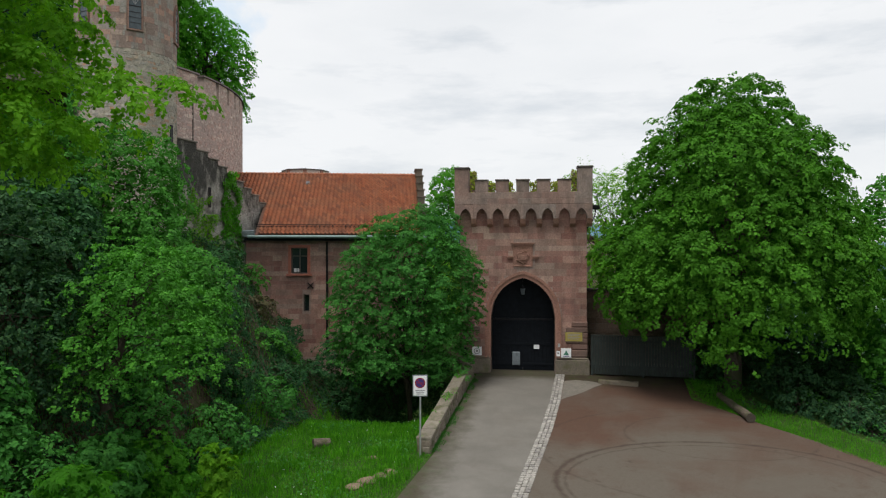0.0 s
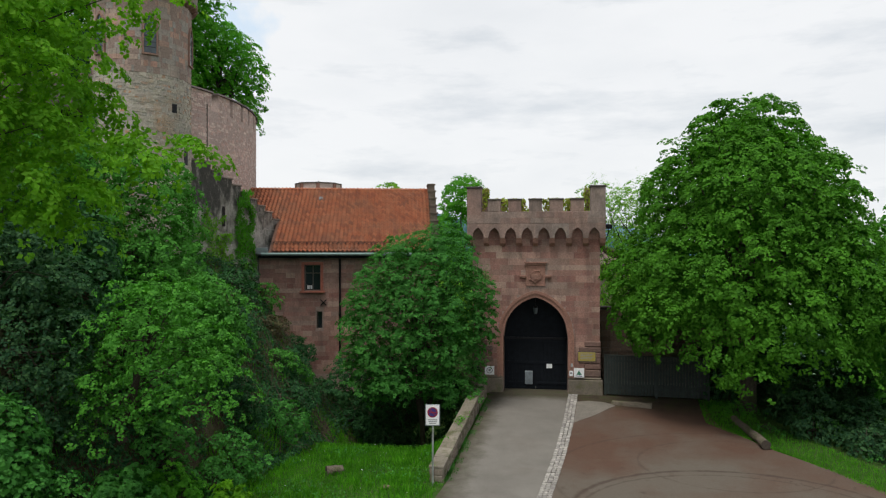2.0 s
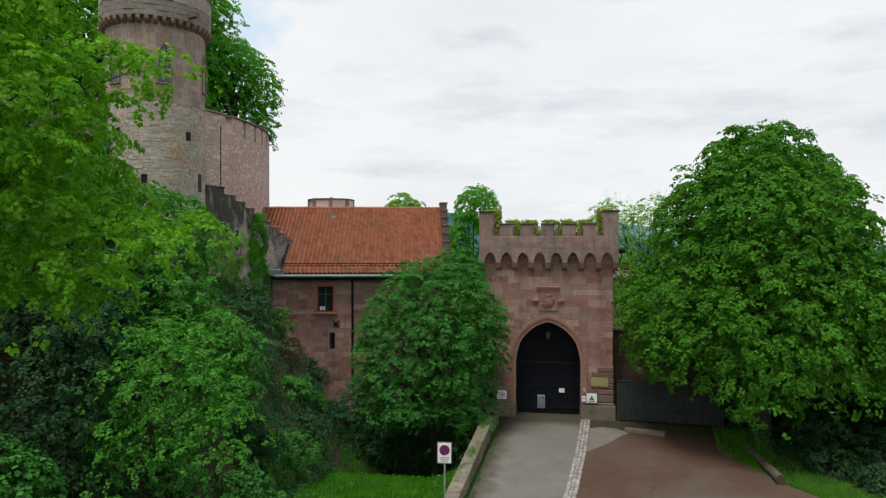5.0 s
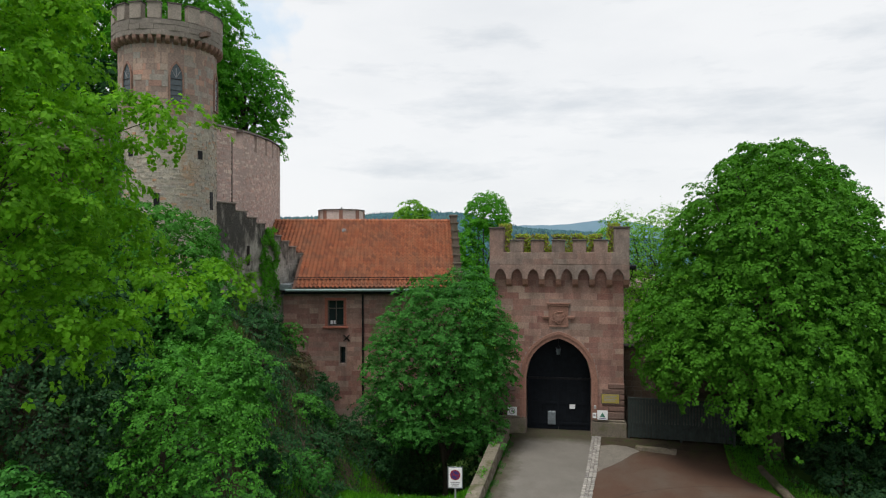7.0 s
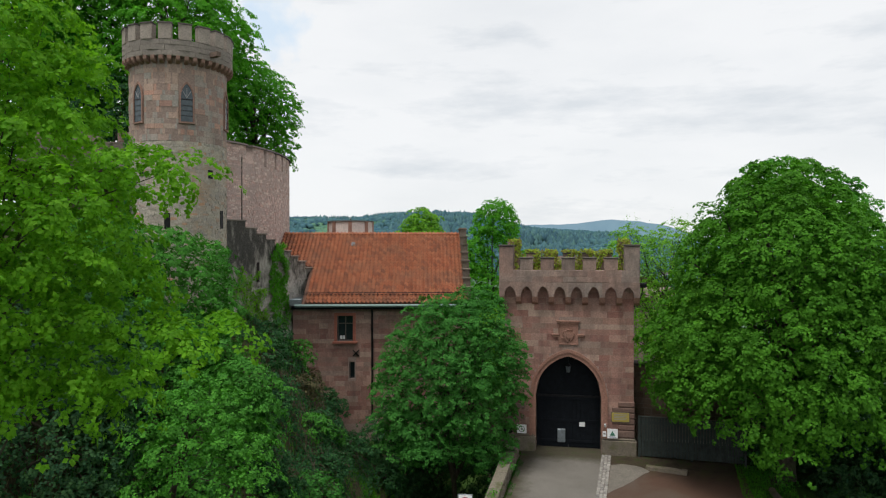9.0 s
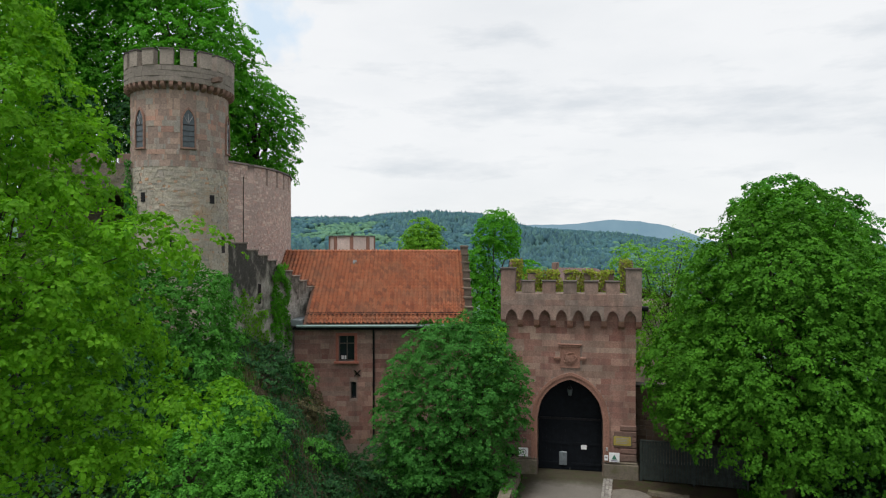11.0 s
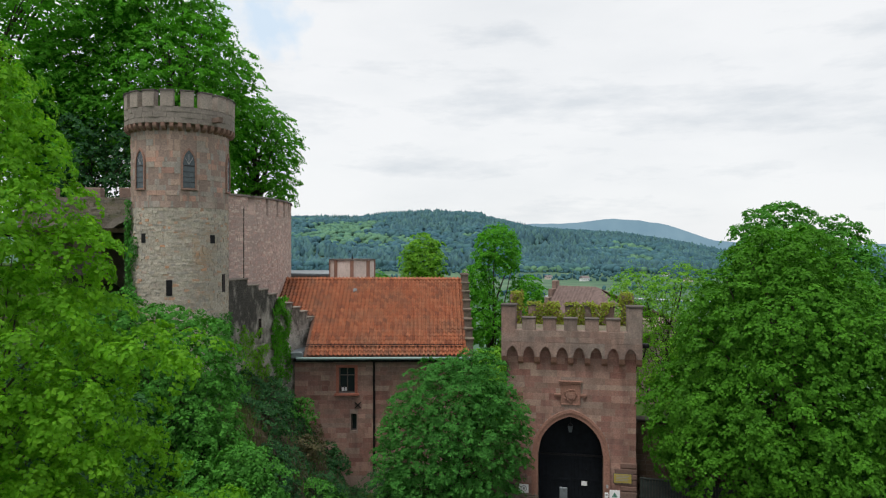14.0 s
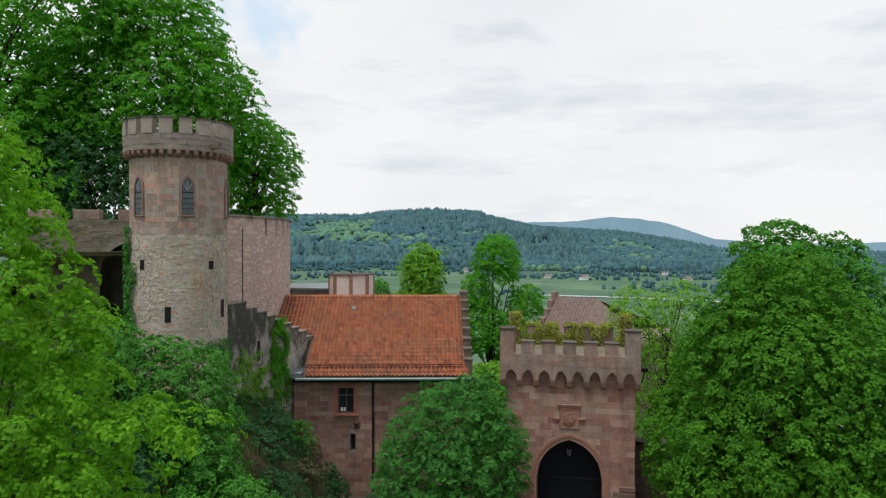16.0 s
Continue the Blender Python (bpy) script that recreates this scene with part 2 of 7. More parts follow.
M_PINKTRIM = stone("red_dressed_stone", [(0.25, 0.15, 0.12), (0.30, 0.19, 0.15)], "noise", amount=0.35)
M_TOWER = stone("tower_ashlar", GREY_RED, amount=0.3, streak=0.3)
M_TOWER_I = stone("tower_masonry", GREY_RED, "island", amount=0.3, streak=0.3)
M_RUBBLE_I = stone("grey_rubble", RUBBLE, "island", amount=0.4, stain=(0.2, 0.19, 0.165), patch=(0.40, 0.25, 0.15))
M_CROWN = stone("grey_crown_stone", [(0.289, 0.252, 0.223), (0.367, 0.319, 0.280), (0.244, 0.218, 0.194), (0.333, 0.269, 0.227)], "island", amount=0.45)
M_REDTRIM = stone("painted_red_surround", [(0.34, 0.125, 0.09), (0.40, 0.155, 0.11)], "noise", amount=0.25)
M_PLINTH = stone("mossy_plinth_stone", [(0.15, 0.13, 0.10), (0.21, 0.18, 0.14)], "noise", amount=0.6, moss=(0.09, 0.10, 0.04))
M_OLDWALL = stone("blackened_wall", [(0.10, 0.095, 0.09), (0.26, 0.23, 0.20), (0.16, 0.145, 0.13)], "noise", stain=(0.045, 0.042, 0.04), amount=0.8, stain_scale=0.5)
M_OLDWALL_I = stone("blackened_rubble", [(0.169, 0.166, 0.155), (0.390, 0.372, 0.338), (0.260, 0.246, 0.230), (0.520, 0.499, 0.446)], "island", stain=(0.05, 0.05, 0.045), amount=0.4, stain_scale=0.42)
M_KERBWALL = stone("lichen_coping", [(0.162, 0.146, 0.113), (0.238, 0.216, 0.173), (0.194, 0.167, 0.130)], "object", amount=0.6, moss=(0.068, 0.076, 0.028))
M_QUOIN = stone("dark_rusticated_stone", [(0.13, 0.09, 0.075), (0.19, 0.12, 0.10), (0.16, 0.12, 0.10)], "object", amount=0.5)
M_DARKWOOD = plain("dark_gate_boards", (0.006, 0.008, 0.011), 0.75, var=0.35, scale=4, bump=0.2)
M_BARS = plain("grey_window_bars", (0.10, 0.085, 0.08), 0.6)
M_CANE = plain("dry_bramble_canes", (0.085, 0.068, 0.045), 0.85, var=0.4, scale=2)
M_FENCE = plain("green_black_boards", (0.022, 0.030, 0.027), 0.7, var=0.5, scale=5, bump=0.2)
M_IRON = plain("dark_iron", (0.02, 0.02, 0.022), 0.5, 0.6)
M_ZINC = plain("zinc_sheet", (0.20, 0.23, 0.25), 0.45, 0.5, var=0.2)
M_COPPER = plain("green_gutter", (0.16, 0.23, 0.22), 0.5, 0.3)
M_STEEL = plain("galvanised_steel", (0.42, 0.44, 0.45), 0.4, 0.7)
M_WHITE = plain("white_enamel", (0.75, 0.76, 0.77), 0.4, var=0.06)
M_YELLOW = plain("yellow_plate", (0.34, 0.27, 0.06), 0.5, var=0.1)
M_RED = plain("sign_red", (0.27, 0.02, 0.035), 0.4, var=0.05)
M_BLUE = plain("sign_blue", (0.045, 0.03, 0.15), 0.4, var=0.05)
M_GREEN = plain("sign_green", (0.05, 0.18, 0.12), 0.4, var=0.05)
M_GREYINK = plain("grey_print", (0.25, 0.25, 0.26), 0.6, var=0.05)
M_BARK = stone("bark", [(0.05, 0.042, 0.034), (0.09, 0.075, 0.06)], "noise", amount=0.4, fine=10, bump=0.9, distance=0.04, moss=(0.06, 0.08, 0.03))
M_TWIG = stone("twig_bark", [(0.035, 0.03, 0.022), (0.055, 0.047, 0.034)], "noise", amount=0.3)


# ---- the lie of the land ----
def smooth(a, b, x):
    k = np.clip((x - a) / (b - a), 0, 1)
    return k * k * (3 - 2 * k)


def foot_x(y):
    return np.interp(y, [5, 16, 20, 22, 28, 33, 36.5, 40], [-10.0, -9.4, -7.9, -6.8, -5.6, -6.0, -7.6, -9.0])


def height(x, y):
    """Ground height over the whole country, in metres."""
    x, y = np.asarray(x, dtype=float), np.asarray(y, dtype=float)
    z = -0.18 - 0.048 * np.clip(32.5 - y, 0, 40)
    z = z - 0.75 * smooth(0.2, -1.6, x - np.interp(y, [21, 32], [-0.7, 1.1])) * smooth(21, 30, y)
    z = z - 2.2 * smooth(0.0, -1.1, x - np.interp(y, [21, 32], [-0.7, 1.1])) * smooth(-6.2, -3.6, x) * smooth(26.0, 30.0, y) * smooth(46, 40, y)
    d = np.clip(foot_x(y) - x, 0, 40)
    up = np.where(d < 4.2, 1.45 * d, 6.09 + 0.6 * (d - 4.2))
    up = np.minimum(up, 12.0) * smooth(2, 14, y)
    z = z + up
    fall = smooth(13.2, 40, x) * 16 * smooth(-10, 18, y) + np.clip(x - 30, 0, 60) * 0.2
    z = z - fall
    z = z - smooth(46, 330, y) * 48
    z = np.maximum(z, -45 + 0 * z) if np.ndim(z) == 0 else np.where(z < -45, -45, z)
    r = np.hypot(x, y)
    far = smooth(120, 700, r) * (1 - smooth(60, 200, y))
    z = z * (1 - far) - 45 * far
    # wooded hills beyond the valley
    b = np.degrees(np.arctan2(x, np.maximum(y, 1)))
    near_top = np.interp(b, [-60, -40, -16.2, -11.4, -8, -4.8, -0.6, 1.3, 3.7, 6.5, 11, 15.3, 17.5, 19.5, 26, 60], [100, 100, 90, 86, 103, 110, 105, 86, 62, 53, 40, 12, -10, -28, -30, 0])
    z = z + smooth(1450, 2450, r) * (near_top + 45) * smooth(-200, 400, y)
    return z


def ground_z(x, y):
    return float(height(x, y))


def axis(lo, hi, fine_lo, fine_hi, step, ratio):
    a = list(np.arange(fine_lo, fine_hi + step / 2, step))
    d = step
    while a[-1] < hi:
        d *= ratio
        a.append(a[-1] + d)
    d = step
    while a[0] > lo:
        d *= ratio
        a.insert(0, a[0] - d)
    return np.array(a)


gx, gy = axis(-4300, 4300, -22, 30, 0.5, 1.085), axis(-1500, 4600, 4, 48, 0.5, 1.08)
X, Y = np.meshgrid(gx, gy)
Z = height(X, Y)
rough = np.zeros_like(Z)
near = (np.abs(X) < 60) & (Y < 80) & (Y > -20)
for i, j in zip(*np.nonzero(near)):
    on_bank = 1.0 if X[i, j] < foot_x(Y[i, j]) else 0.12
    rough[i, j] = on_bank * 0.35 * noise.noise((X[i, j] * 0.6, Y[i, j] * 0.6, 3.0))
hilly = np.hypot(X, Y) > 1500
for i, j in zip(*np.nonzero(hilly)):
    rough[i, j] = 9 * noise.noise((X[i, j] * 0.004, Y[i, j] * 0.004, 9.0))
court = (X > np.interp(Y, [18, 32], [-1.6, 1.0]) - 0.2) & (X < 13) & (Y < 34) & (Y > 0)
rough[court] = 0
Z = Z + rough
nx, ny = len(gx), len(gy)
idx = np.arange(nx * ny).reshape(ny, nx)
quads = np.stack([idx[:-1, :-1], idx[:-1, 1:], idx[1:, 1:], idx[1:, :-1]], -1).reshape(-1, 4)

s = Nodes("meadow_and_valley")
sx = s.n("ShaderNodeSeparateXYZ")
s.l(s.pos(), sx.inputs[0])
turf = s.ramp(s.noise(2.2, 6, 0.7), [(0.3, (0.022, 0.045, 0.010)), (0.6, (0.04, 0.085, 0.016)), (0.8, (0.075, 0.07, 0.03))])
vor = s.n("ShaderNodeTexVoronoi", Scale=0.006)
vor.feature = "F1"
s.l(s.pos(), vor.inputs["Vector"])
sep = s.n("ShaderNodeSeparateColor")
s.l(vor.outputs["Color"], sep.inputs[0])
# field colours carry some of the bluish haze of distance
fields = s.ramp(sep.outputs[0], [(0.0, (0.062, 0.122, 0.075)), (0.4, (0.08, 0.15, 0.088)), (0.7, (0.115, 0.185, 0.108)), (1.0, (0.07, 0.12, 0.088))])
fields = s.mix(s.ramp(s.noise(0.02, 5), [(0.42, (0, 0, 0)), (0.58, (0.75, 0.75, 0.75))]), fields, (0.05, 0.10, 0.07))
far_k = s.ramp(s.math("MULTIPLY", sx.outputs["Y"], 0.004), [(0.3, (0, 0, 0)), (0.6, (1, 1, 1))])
up = s.n("ShaderNodeSeparateXYZ")
s.l(s.n("ShaderNodeNewGeometry").outputs["Normal"], up.inputs[0])
earth = s.ramp(s.noise(1.6, 6, 0.7), [(0.35, (0.036, 0.033, 0.019)), (0.55, (0.062, 0.054, 0.032)), (0.7, (0.03, 0.05, 0.014))])
turf = s.mix(s.ramp(up.outputs["Z"], [(0.72, (1, 1, 1)), (0.9, (0, 0, 0))]), turf, earth)
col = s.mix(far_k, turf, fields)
s.bump(s.noise(9, 6, 0.7), 0.6, 0.08)
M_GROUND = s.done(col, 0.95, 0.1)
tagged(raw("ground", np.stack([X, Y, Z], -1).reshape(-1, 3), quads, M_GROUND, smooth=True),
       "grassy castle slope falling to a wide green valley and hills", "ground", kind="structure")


def strip(name, left, right, lift, material, label, category, kind="structure", across=6, thick=0.0):
    """A surface between two lines over the ground, thick metres deep."""
    n = len(left)
    v, f = [], []
    for (ax, ay), (bx, by) in zip(left, right):
        for k in range(across + 1):
            x, y = ax + (bx - ax) * k / across, ay + (by - ay) * k / across
            v.append((x, y, -0.18 - 0.048 * max(0, 32.5 - y) + lift))
    w = across + 1
    for i in range(n - 1):
        for k in range(across):
            f.append((i * w + k, i * w + k + 1, (i + 1) * w + k + 1, (i + 1) * w + k))
    return tagged(raw(name, v, f, material), label, category, kind=kind)


ys = np.linspace(2, 37.2, 46)
strip_mid = np.interp(ys, [2, 12, 18.5, 21, 24.1, 28, 32.6], [-1.9, 0.35, 2.12, 2.8, 3.66, 4.62, 5.62])
road_left = np.interp(ys, [2, 12, 18.5, 21.8, 32.6], [-6.2, -3.1, -1.16, -0.25, 1.62])
s = Nodes("worn_asphalt")
c = s.ramp(s.noise(0.8, 6, 0.6), [(0.3, (0.122, 0.114, 0.10)), (0.7, (0.172, 0.161, 0.143))])
c = s.mix(0.35, c, s.ramp(s.noise(60, 3), [(0.3, (0.6, 0.6, 0.6)), (0.7, (1.4, 1.4, 1.4))]), "MULTIPLY")
c = s.mix(s.ramp(s.noise(0.45, 7, 0.7), [(0.55, (0, 0, 0)), (0.75, (0.55, 0.55, 0.55))]), c, (0.10, 0.085, 0.07))
ragged = s.math("MULTIPLY", s.math("SUBTRACT", s.noise(1.6, 7, 0.7), 0.5), 1.5)
foot = s.math("ADD", s.plane(0.9843, -0.1764, 4.447), ragged)
sill = s.math("ADD", s.plane(-0.123, -1.0, 33.32), ragged)
soil = s.ramp(s.noise(3.0, 5), [(0.35, (0.036, 0.031, 0.017)), (0.5, (0.052, 0.043, 0.026)), (0.62, (0.036, 0.045, 0.014))])
c = s.mix(s.ramp(s.math("MULTIPLY", foot, 0.5), [(0.16, (0.95, 0.95, 0.95)), (0.62, (0, 0, 0))]), c, soil)
c = s.mix(s.ramp(s.math("MULTIPLY", sill, 0.5), [(0.3, (0.9, 0.9, 0.9)), (0.75, (0, 0, 0))]), c, soil)
s.bump(s.noise(80, 3), 0.25, 0.01)
M_ROAD = s.done(c, 0.62, 0.35)
strip("road", list(zip(road_left, ys)), list(zip(strip_mid - 0.22, ys)), 0.05, M_ROAD, "worn grey asphalt drive leading up to the gatehouse", "road")

s = Nodes("red_gravel_court")
redder = s.math("ADD", s.noise(0.22, 5, 0.6), s.math("MULTIPLY", s.plane(0, 1, -24.0), 0.03))
c = s.mix(s.ramp(redder, [(0.38, (0, 0, 0)), (0.6, (1, 1, 1))]), (0.104, 0.089, 0.072), (0.086, 0.050, 0.035))
c = s.mix(0.45, c, s.ramp(s.noise(26, 5, 0.7), [(0.3, (0.5, 0.5, 0.5)), (0.7, (1.25, 1.25, 1.25))]), "MULTIPLY")
c = s.mix(s.ramp(s.noise(0.9, 7, 0.75), [(0.5, (0, 0, 0)), (0.68, (0.6, 0.6, 0.6))]), c, (0.075, 0.047, 0.035))
c = s.mix(s.ramp(s.noise(2.2, 6, 0.7), [(0.62, (0, 0, 0)), (0.7, (0.6, 0.6, 0.6))]), c, (0.05, 0.034, 0.026))
wob = s.math("MULTIPLY", s.math("SUBTRACT", s.noise(2.5, 5, 0.7), 0.5), 0.35)
for cx, cy, rr_, w, k in ((8.1, 19.1, 4.9, 0.11, 0.75), (8.0, 19.0, 4.55, 0.05, 0.45), (9.5, 23.4, 3.2, 0.05, 0.35), (9.4, 22.0, 6.3, 0.06, 0.35)):
    line = s.math("ADD", s.arc(cx, cy, rr_), wob)
    c = s.mix(s.ramp(line, [(0.01, (k, k, k)), (w + 0.03, (0, 0, 0))]), c, (0.045, 0.03, 0.023))
# mossy soil along the fence, widened and darkened to carry the chestnut's shade too
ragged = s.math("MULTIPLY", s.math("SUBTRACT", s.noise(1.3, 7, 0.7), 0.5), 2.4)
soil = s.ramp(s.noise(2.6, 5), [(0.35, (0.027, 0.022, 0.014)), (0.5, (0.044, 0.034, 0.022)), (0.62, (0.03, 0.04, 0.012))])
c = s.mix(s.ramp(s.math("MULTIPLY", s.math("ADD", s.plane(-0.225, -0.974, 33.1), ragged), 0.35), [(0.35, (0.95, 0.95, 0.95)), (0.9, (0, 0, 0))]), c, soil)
s.bump(s.noise(30, 5), 0.4, 0.02)
M_COURT = s.done(c, 0.88, 0.18)
court_right = np.interp(ys, [2, 12, 18, 22.8, 25, 28, 31.5, 33], [13, 14.4, 14.3, 12.6, 11.4, 10.6, 11.4, 11.4])
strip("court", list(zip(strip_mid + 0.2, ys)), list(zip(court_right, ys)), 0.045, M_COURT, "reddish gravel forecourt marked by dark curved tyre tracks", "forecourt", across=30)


# ---- masonry ----
def block_mesh(fmap, u0, u1, v0, v1, proud, cham=0.012, back=0.03, jit=None):
    """One stone with chamfered edges, on the surface given by fmap(u, v, w)."""
    c = min(cham, max(0.003, proud), (u1 - u0) / 4, (v1 - v0) / 4)
    o = [(u0, v0), (u1, v0), (u1, v1), (u0, v1)]
    i = [(u0 + c, v0 + c), (u1 - c, v0 + c), (u1 - c, v1 - c), (u0 + c, v1 - c)]
    if jit:
        w, h = (u1 - u0) * 0.16, (v1 - v0) * 0.26
        d = [(jit.uniform(-w, w), jit.uniform(-h, h)) for _ in range(4)]
        o = [(a + x, b + y) for (a, b), (x, y) in zip(o, d)]
        i = [(a + x, b + y) for (a, b), (x, y) in zip(i, d)]
    v = [fmap(a, b, -back) for a, b in o] + [fmap(a, b, proud - c) for a, b in o] + [fmap(a, b, proud) for a, b in i]
    f = [(8, 9, 10, 11)]
    for k in range(4):
        m = (k + 1) % 4
        f += [(k, m, 4 + m, 4 + k), (4 + k, 4 + m, 8 + m, 8 + k)]
    return v, f


def lay(parent, fmap, u0, u1, v0, v1, course, length, mat_one, mat_all, gaps=None, limit=300, proud=(0.01, 0.03), joint=0.012, name="block", first=lambda u, v: True, seed=1, rough=False):
    """Courses of stones from u0 to u1, v0 to v1. gaps(va, vb) gives the spans left open. The first ones are parts of their own, the rest one mesh."""
    rng = random.Random(seed)
    rest_v, rest_f, made, v = [], [], 0, v0
    while v < v1 - 0.03:
        h = min(rng.uniform(*course), v1 - v)
        if v1 - v - h < course[0] * 0.5:
            h = v1 - v
        open_spans = sorted(gaps(v, v + h)) if gaps else []
        runs, a = [], u0
        for ga, gb in open_spans:
            if ga > a:
                runs.append((a, min(ga, u1)))
            a = max(a, gb)
        if a < u1:
            runs.append((a, u1))
        for ra, rb in runs:
            u = ra
            while u < rb - 0.02:
                w = rng.uniform(*length)
                if rb - u - w < length[0] * 0.6:
                    w = rb - u
                j = joint / 2
                pv, pf = block_mesh(fmap, u + j, u + w - j, v + j, v + h - j, rng.uniform(*proud), jit=rng if rough else None)
                if made < limit and first(u + w / 2, v + h / 2):
                    raw(name, pv, pf, mat_one, parent)
                    made += 1
                else:
                    k = len(rest_v)
                    rest_v += pv
                    rest_f += [tuple(q + k for q in face) for face in pf]
                u += w
        v += h
    if rest_v:
        tagged(raw(name + "_field", rest_v, rest_f, mat_all, parent), kind="stuff")


def flat(u, v, w):
    return (u, -w, v)


def arch_z(x, half, spring, apex):
    r = ((apex - spring) ** 2 + half ** 2) / (2 * half)
    return spring + math.sqrt(max(0.0, r * r - (abs(x) + r - half) ** 2))


def arch_outline(cx, half, z0, spring, apex, n=10):
    pts = [(cx - half, z0), (cx - half, spring)]
    pts += [(cx + half * k / n, arch_z(half * k / n, half, spring, apex)) for k in range(-n + 1, n)]
    return pts + [(cx + half, spring), (cx + half, z0)]


def arch_wall(bm, x0, x1, z0, z1, cx, half, spring, apex, y0, y1, sill=None, n=12):
    """A wall with a pointed opening right through it."""
    low = z0 if sill is None else sill
    box(bm, x0, cx - half, y0, y1, z0, z1)
    box(bm, cx + half, x1, y0, y1, z0, z1)
    if sill is not None:
        box(bm, cx - half, cx + half, y0, y1, z0, sill)
    xs = [half * k / n for k in range(-n, n + 1)]
    f = [[bm.verts.new((cx + x, y, z)) for x in xs for z in (arch_z(x, half, spring, apex),)] for y in (y0, y1)]
    t = [[bm.verts.new((cx + x, y, z1)) for x in xs] for y in (y0, y1)]
    for k in range(2 * n):
        bm.faces.new((f[0][k], f[0][k + 1], t[0][k + 1], t[0][k]))
        bm.faces.new((f[1][k], t[1][k], t[1][k + 1], f[1][k + 1]))
        bm.faces.new((f[0][k], f[1][k], f[1][k + 1], f[0][k + 1]))
        bm.faces.new((t[0][k], t[0][k + 1], t[1][k + 1], t[1][k]))
    return bm


def arch_ring(parent, name, material, cx, half, z0, spring, apex, width, y0, y1, count, label=""):
    """Dressed stones round a pointed opening, one by one."""
    pts = arch_outline(cx, half, z0, spring, apex, 14)
    out = arch_outline(cx, half + width, z0, spring, apex + width * 1.15, 14)
    per = max(1, round((len(pts) - 1) / count))
    jamb = 6
    for a, b, c, d in ((pts[0], pts[1], out[1], out[0]), (pts[-2], pts[-1], out[-1], out[-2])):
        for k in range(jamb):
            q = [tuple(p[i] + (r[i] - p[i]) * t for i in (0, 1)) for p, r, t in ((a, b, k / jamb), (a, b, (k + 0.97) / jamb), (d, c, (k + 0.97) / jamb), (d, c, k / jamb))]
            part(name, prism(bmesh.new(), q, y0, y1), material, parent, label)
    for k in range(1, len(pts) - 2, per):
        e = min(k + per, len(pts) - 2)
        q = pts[k:e + 1] + out[k:e + 1][::-1]
        part(name, prism(bmesh.new(), q, y0, y1), material, parent, label)


# ---- the gatehouse ----
G_AT = pose(3.85, 32.85, 0, 0, 0, -7)
gate = thing("gatehouse", G_AT, "red sandstone gatehouse with pointed arch and battlements", "gatehouse")
HW, GD = 3.03, 4.4          # half width, depth
AH, ASP, AAP = 1.54, 2.55, 4.45
bm = arch_wall(bmesh.new(), -HW, HW, -0.3, 8.3, 0, AH, ASP, AAP, 0, 0.9)
part("front_wall", bm, M_MORTAR, gate)
bm = arch_wall(bmesh.new(), -HW, HW, -0.3, 8.3, 0, AH, ASP, AAP, GD - 0.7, GD)
part("rear_wall", bm, M_MORTAR, gate)
part("side_wall", boxed(-HW, -HW + 0.7, 0.9, GD - 0.7, 0, 8.3), M_MORTAR, gate)
part("side_wall", boxed(HW - 0.7, HW, 0.9, GD - 0.7, 0, 8.3), M_MORTAR, gate)
part("passage_vault", boxed(-HW + 0.7, HW - 0.7, 0.9, GD - 0.7, 4.9, 5.2), M_MORTAR, gate)
part("foundation", boxed(-HW - 0.06, HW + 0.06, 0.02, GD, -4.2, -0.305), M_PLINTH, gate)
part("roof_deck", boxed(-HW + 0.003, HW - 0.003, 0.003, GD - 0.003, 8.3, 8.36), M_PLINTH, gate, "mossy stone roof deck")


def gate_gaps(va, vb):
    out = []
    if vb < ASP + 0.01:
        out.append((-AH - 0.3, AH + 0.3))
    elif va < AAP + 0.3:
        zs = (max(va, ASP) + vb) / 2
        half = AH + 0.32
        lo, hi = 0.0, half
        for _ in range(20):
            m = (lo + hi) / 2
            lo, hi = (m, hi) if arch_z(m, half, ASP, AAP + 0.34) > zs else (lo, m)
        out.append((-lo, lo))
    if vb > 5.0 and va < 6.1:
        out.append((-0.5 + 0.07, 0.5 + 0.07))
    if va < 0.62:
        out += [(-HW - 1, -AH - 0.1), (AH + 0.1, HW + 1)]
    return out


lay(gate, flat, -HW, HW, 0.62, 7.95, (0.24, 0.33), (0.42, 0.95), M_BLOCK, M_BLOCK_I, gate_gaps, proud=(0.0008, 0.003), joint=0.005, seed=4)
for sgn in (-1, 1):
    def side(u, v, w, sgn=sgn):
        return (sgn * (HW + w), u, v)
    lay(gate, side, 0.0, GD, 0, 7.95, (0.26, 0.34), (0.5, 0.95), M_BLOCK, M_BLOCK_I, limit=0, proud=(0.0008, 0.003), joint=0.005, seed=9)
# plinth and rusticated corner stones
for x0, x1 in ((-3.16, -AH - 0.02), (AH + 0.02, 3.16)):
    bm = boxed(x0, x1, -0.16, 0.5, -4.2, 0.55, 0.03)
    box(bm, x0 + 0.06, x1 - 0.06, -0.10, 0.4, 0.55, 0.66, 0.04)
    part("plinth", bm, M_PLINTH, gate, "mossy dark sandstone plinth")
for sgn in (-1, 1):
    z = 0.68
    for k, h in enumerate((0.36, 0.27, 0.28, 0.27, 0.26, 0.27)):
        long = 0.98 if k % 2 == 0 else 0.72
        a, b = sorted((sgn * (HW + 0.045), sgn * (HW - long)))
        part("corner_stone", boxed(a, b, -0.075, 0.5, z + 0.012, z + h - 0.012, 0.035), M_QUOIN, gate)
        z += h
arch_ring(gate, "voussoir", M_TRIM, 0, AH, 0.6, ASP, AAP, 0.17, -0.05, 0.35, 18)
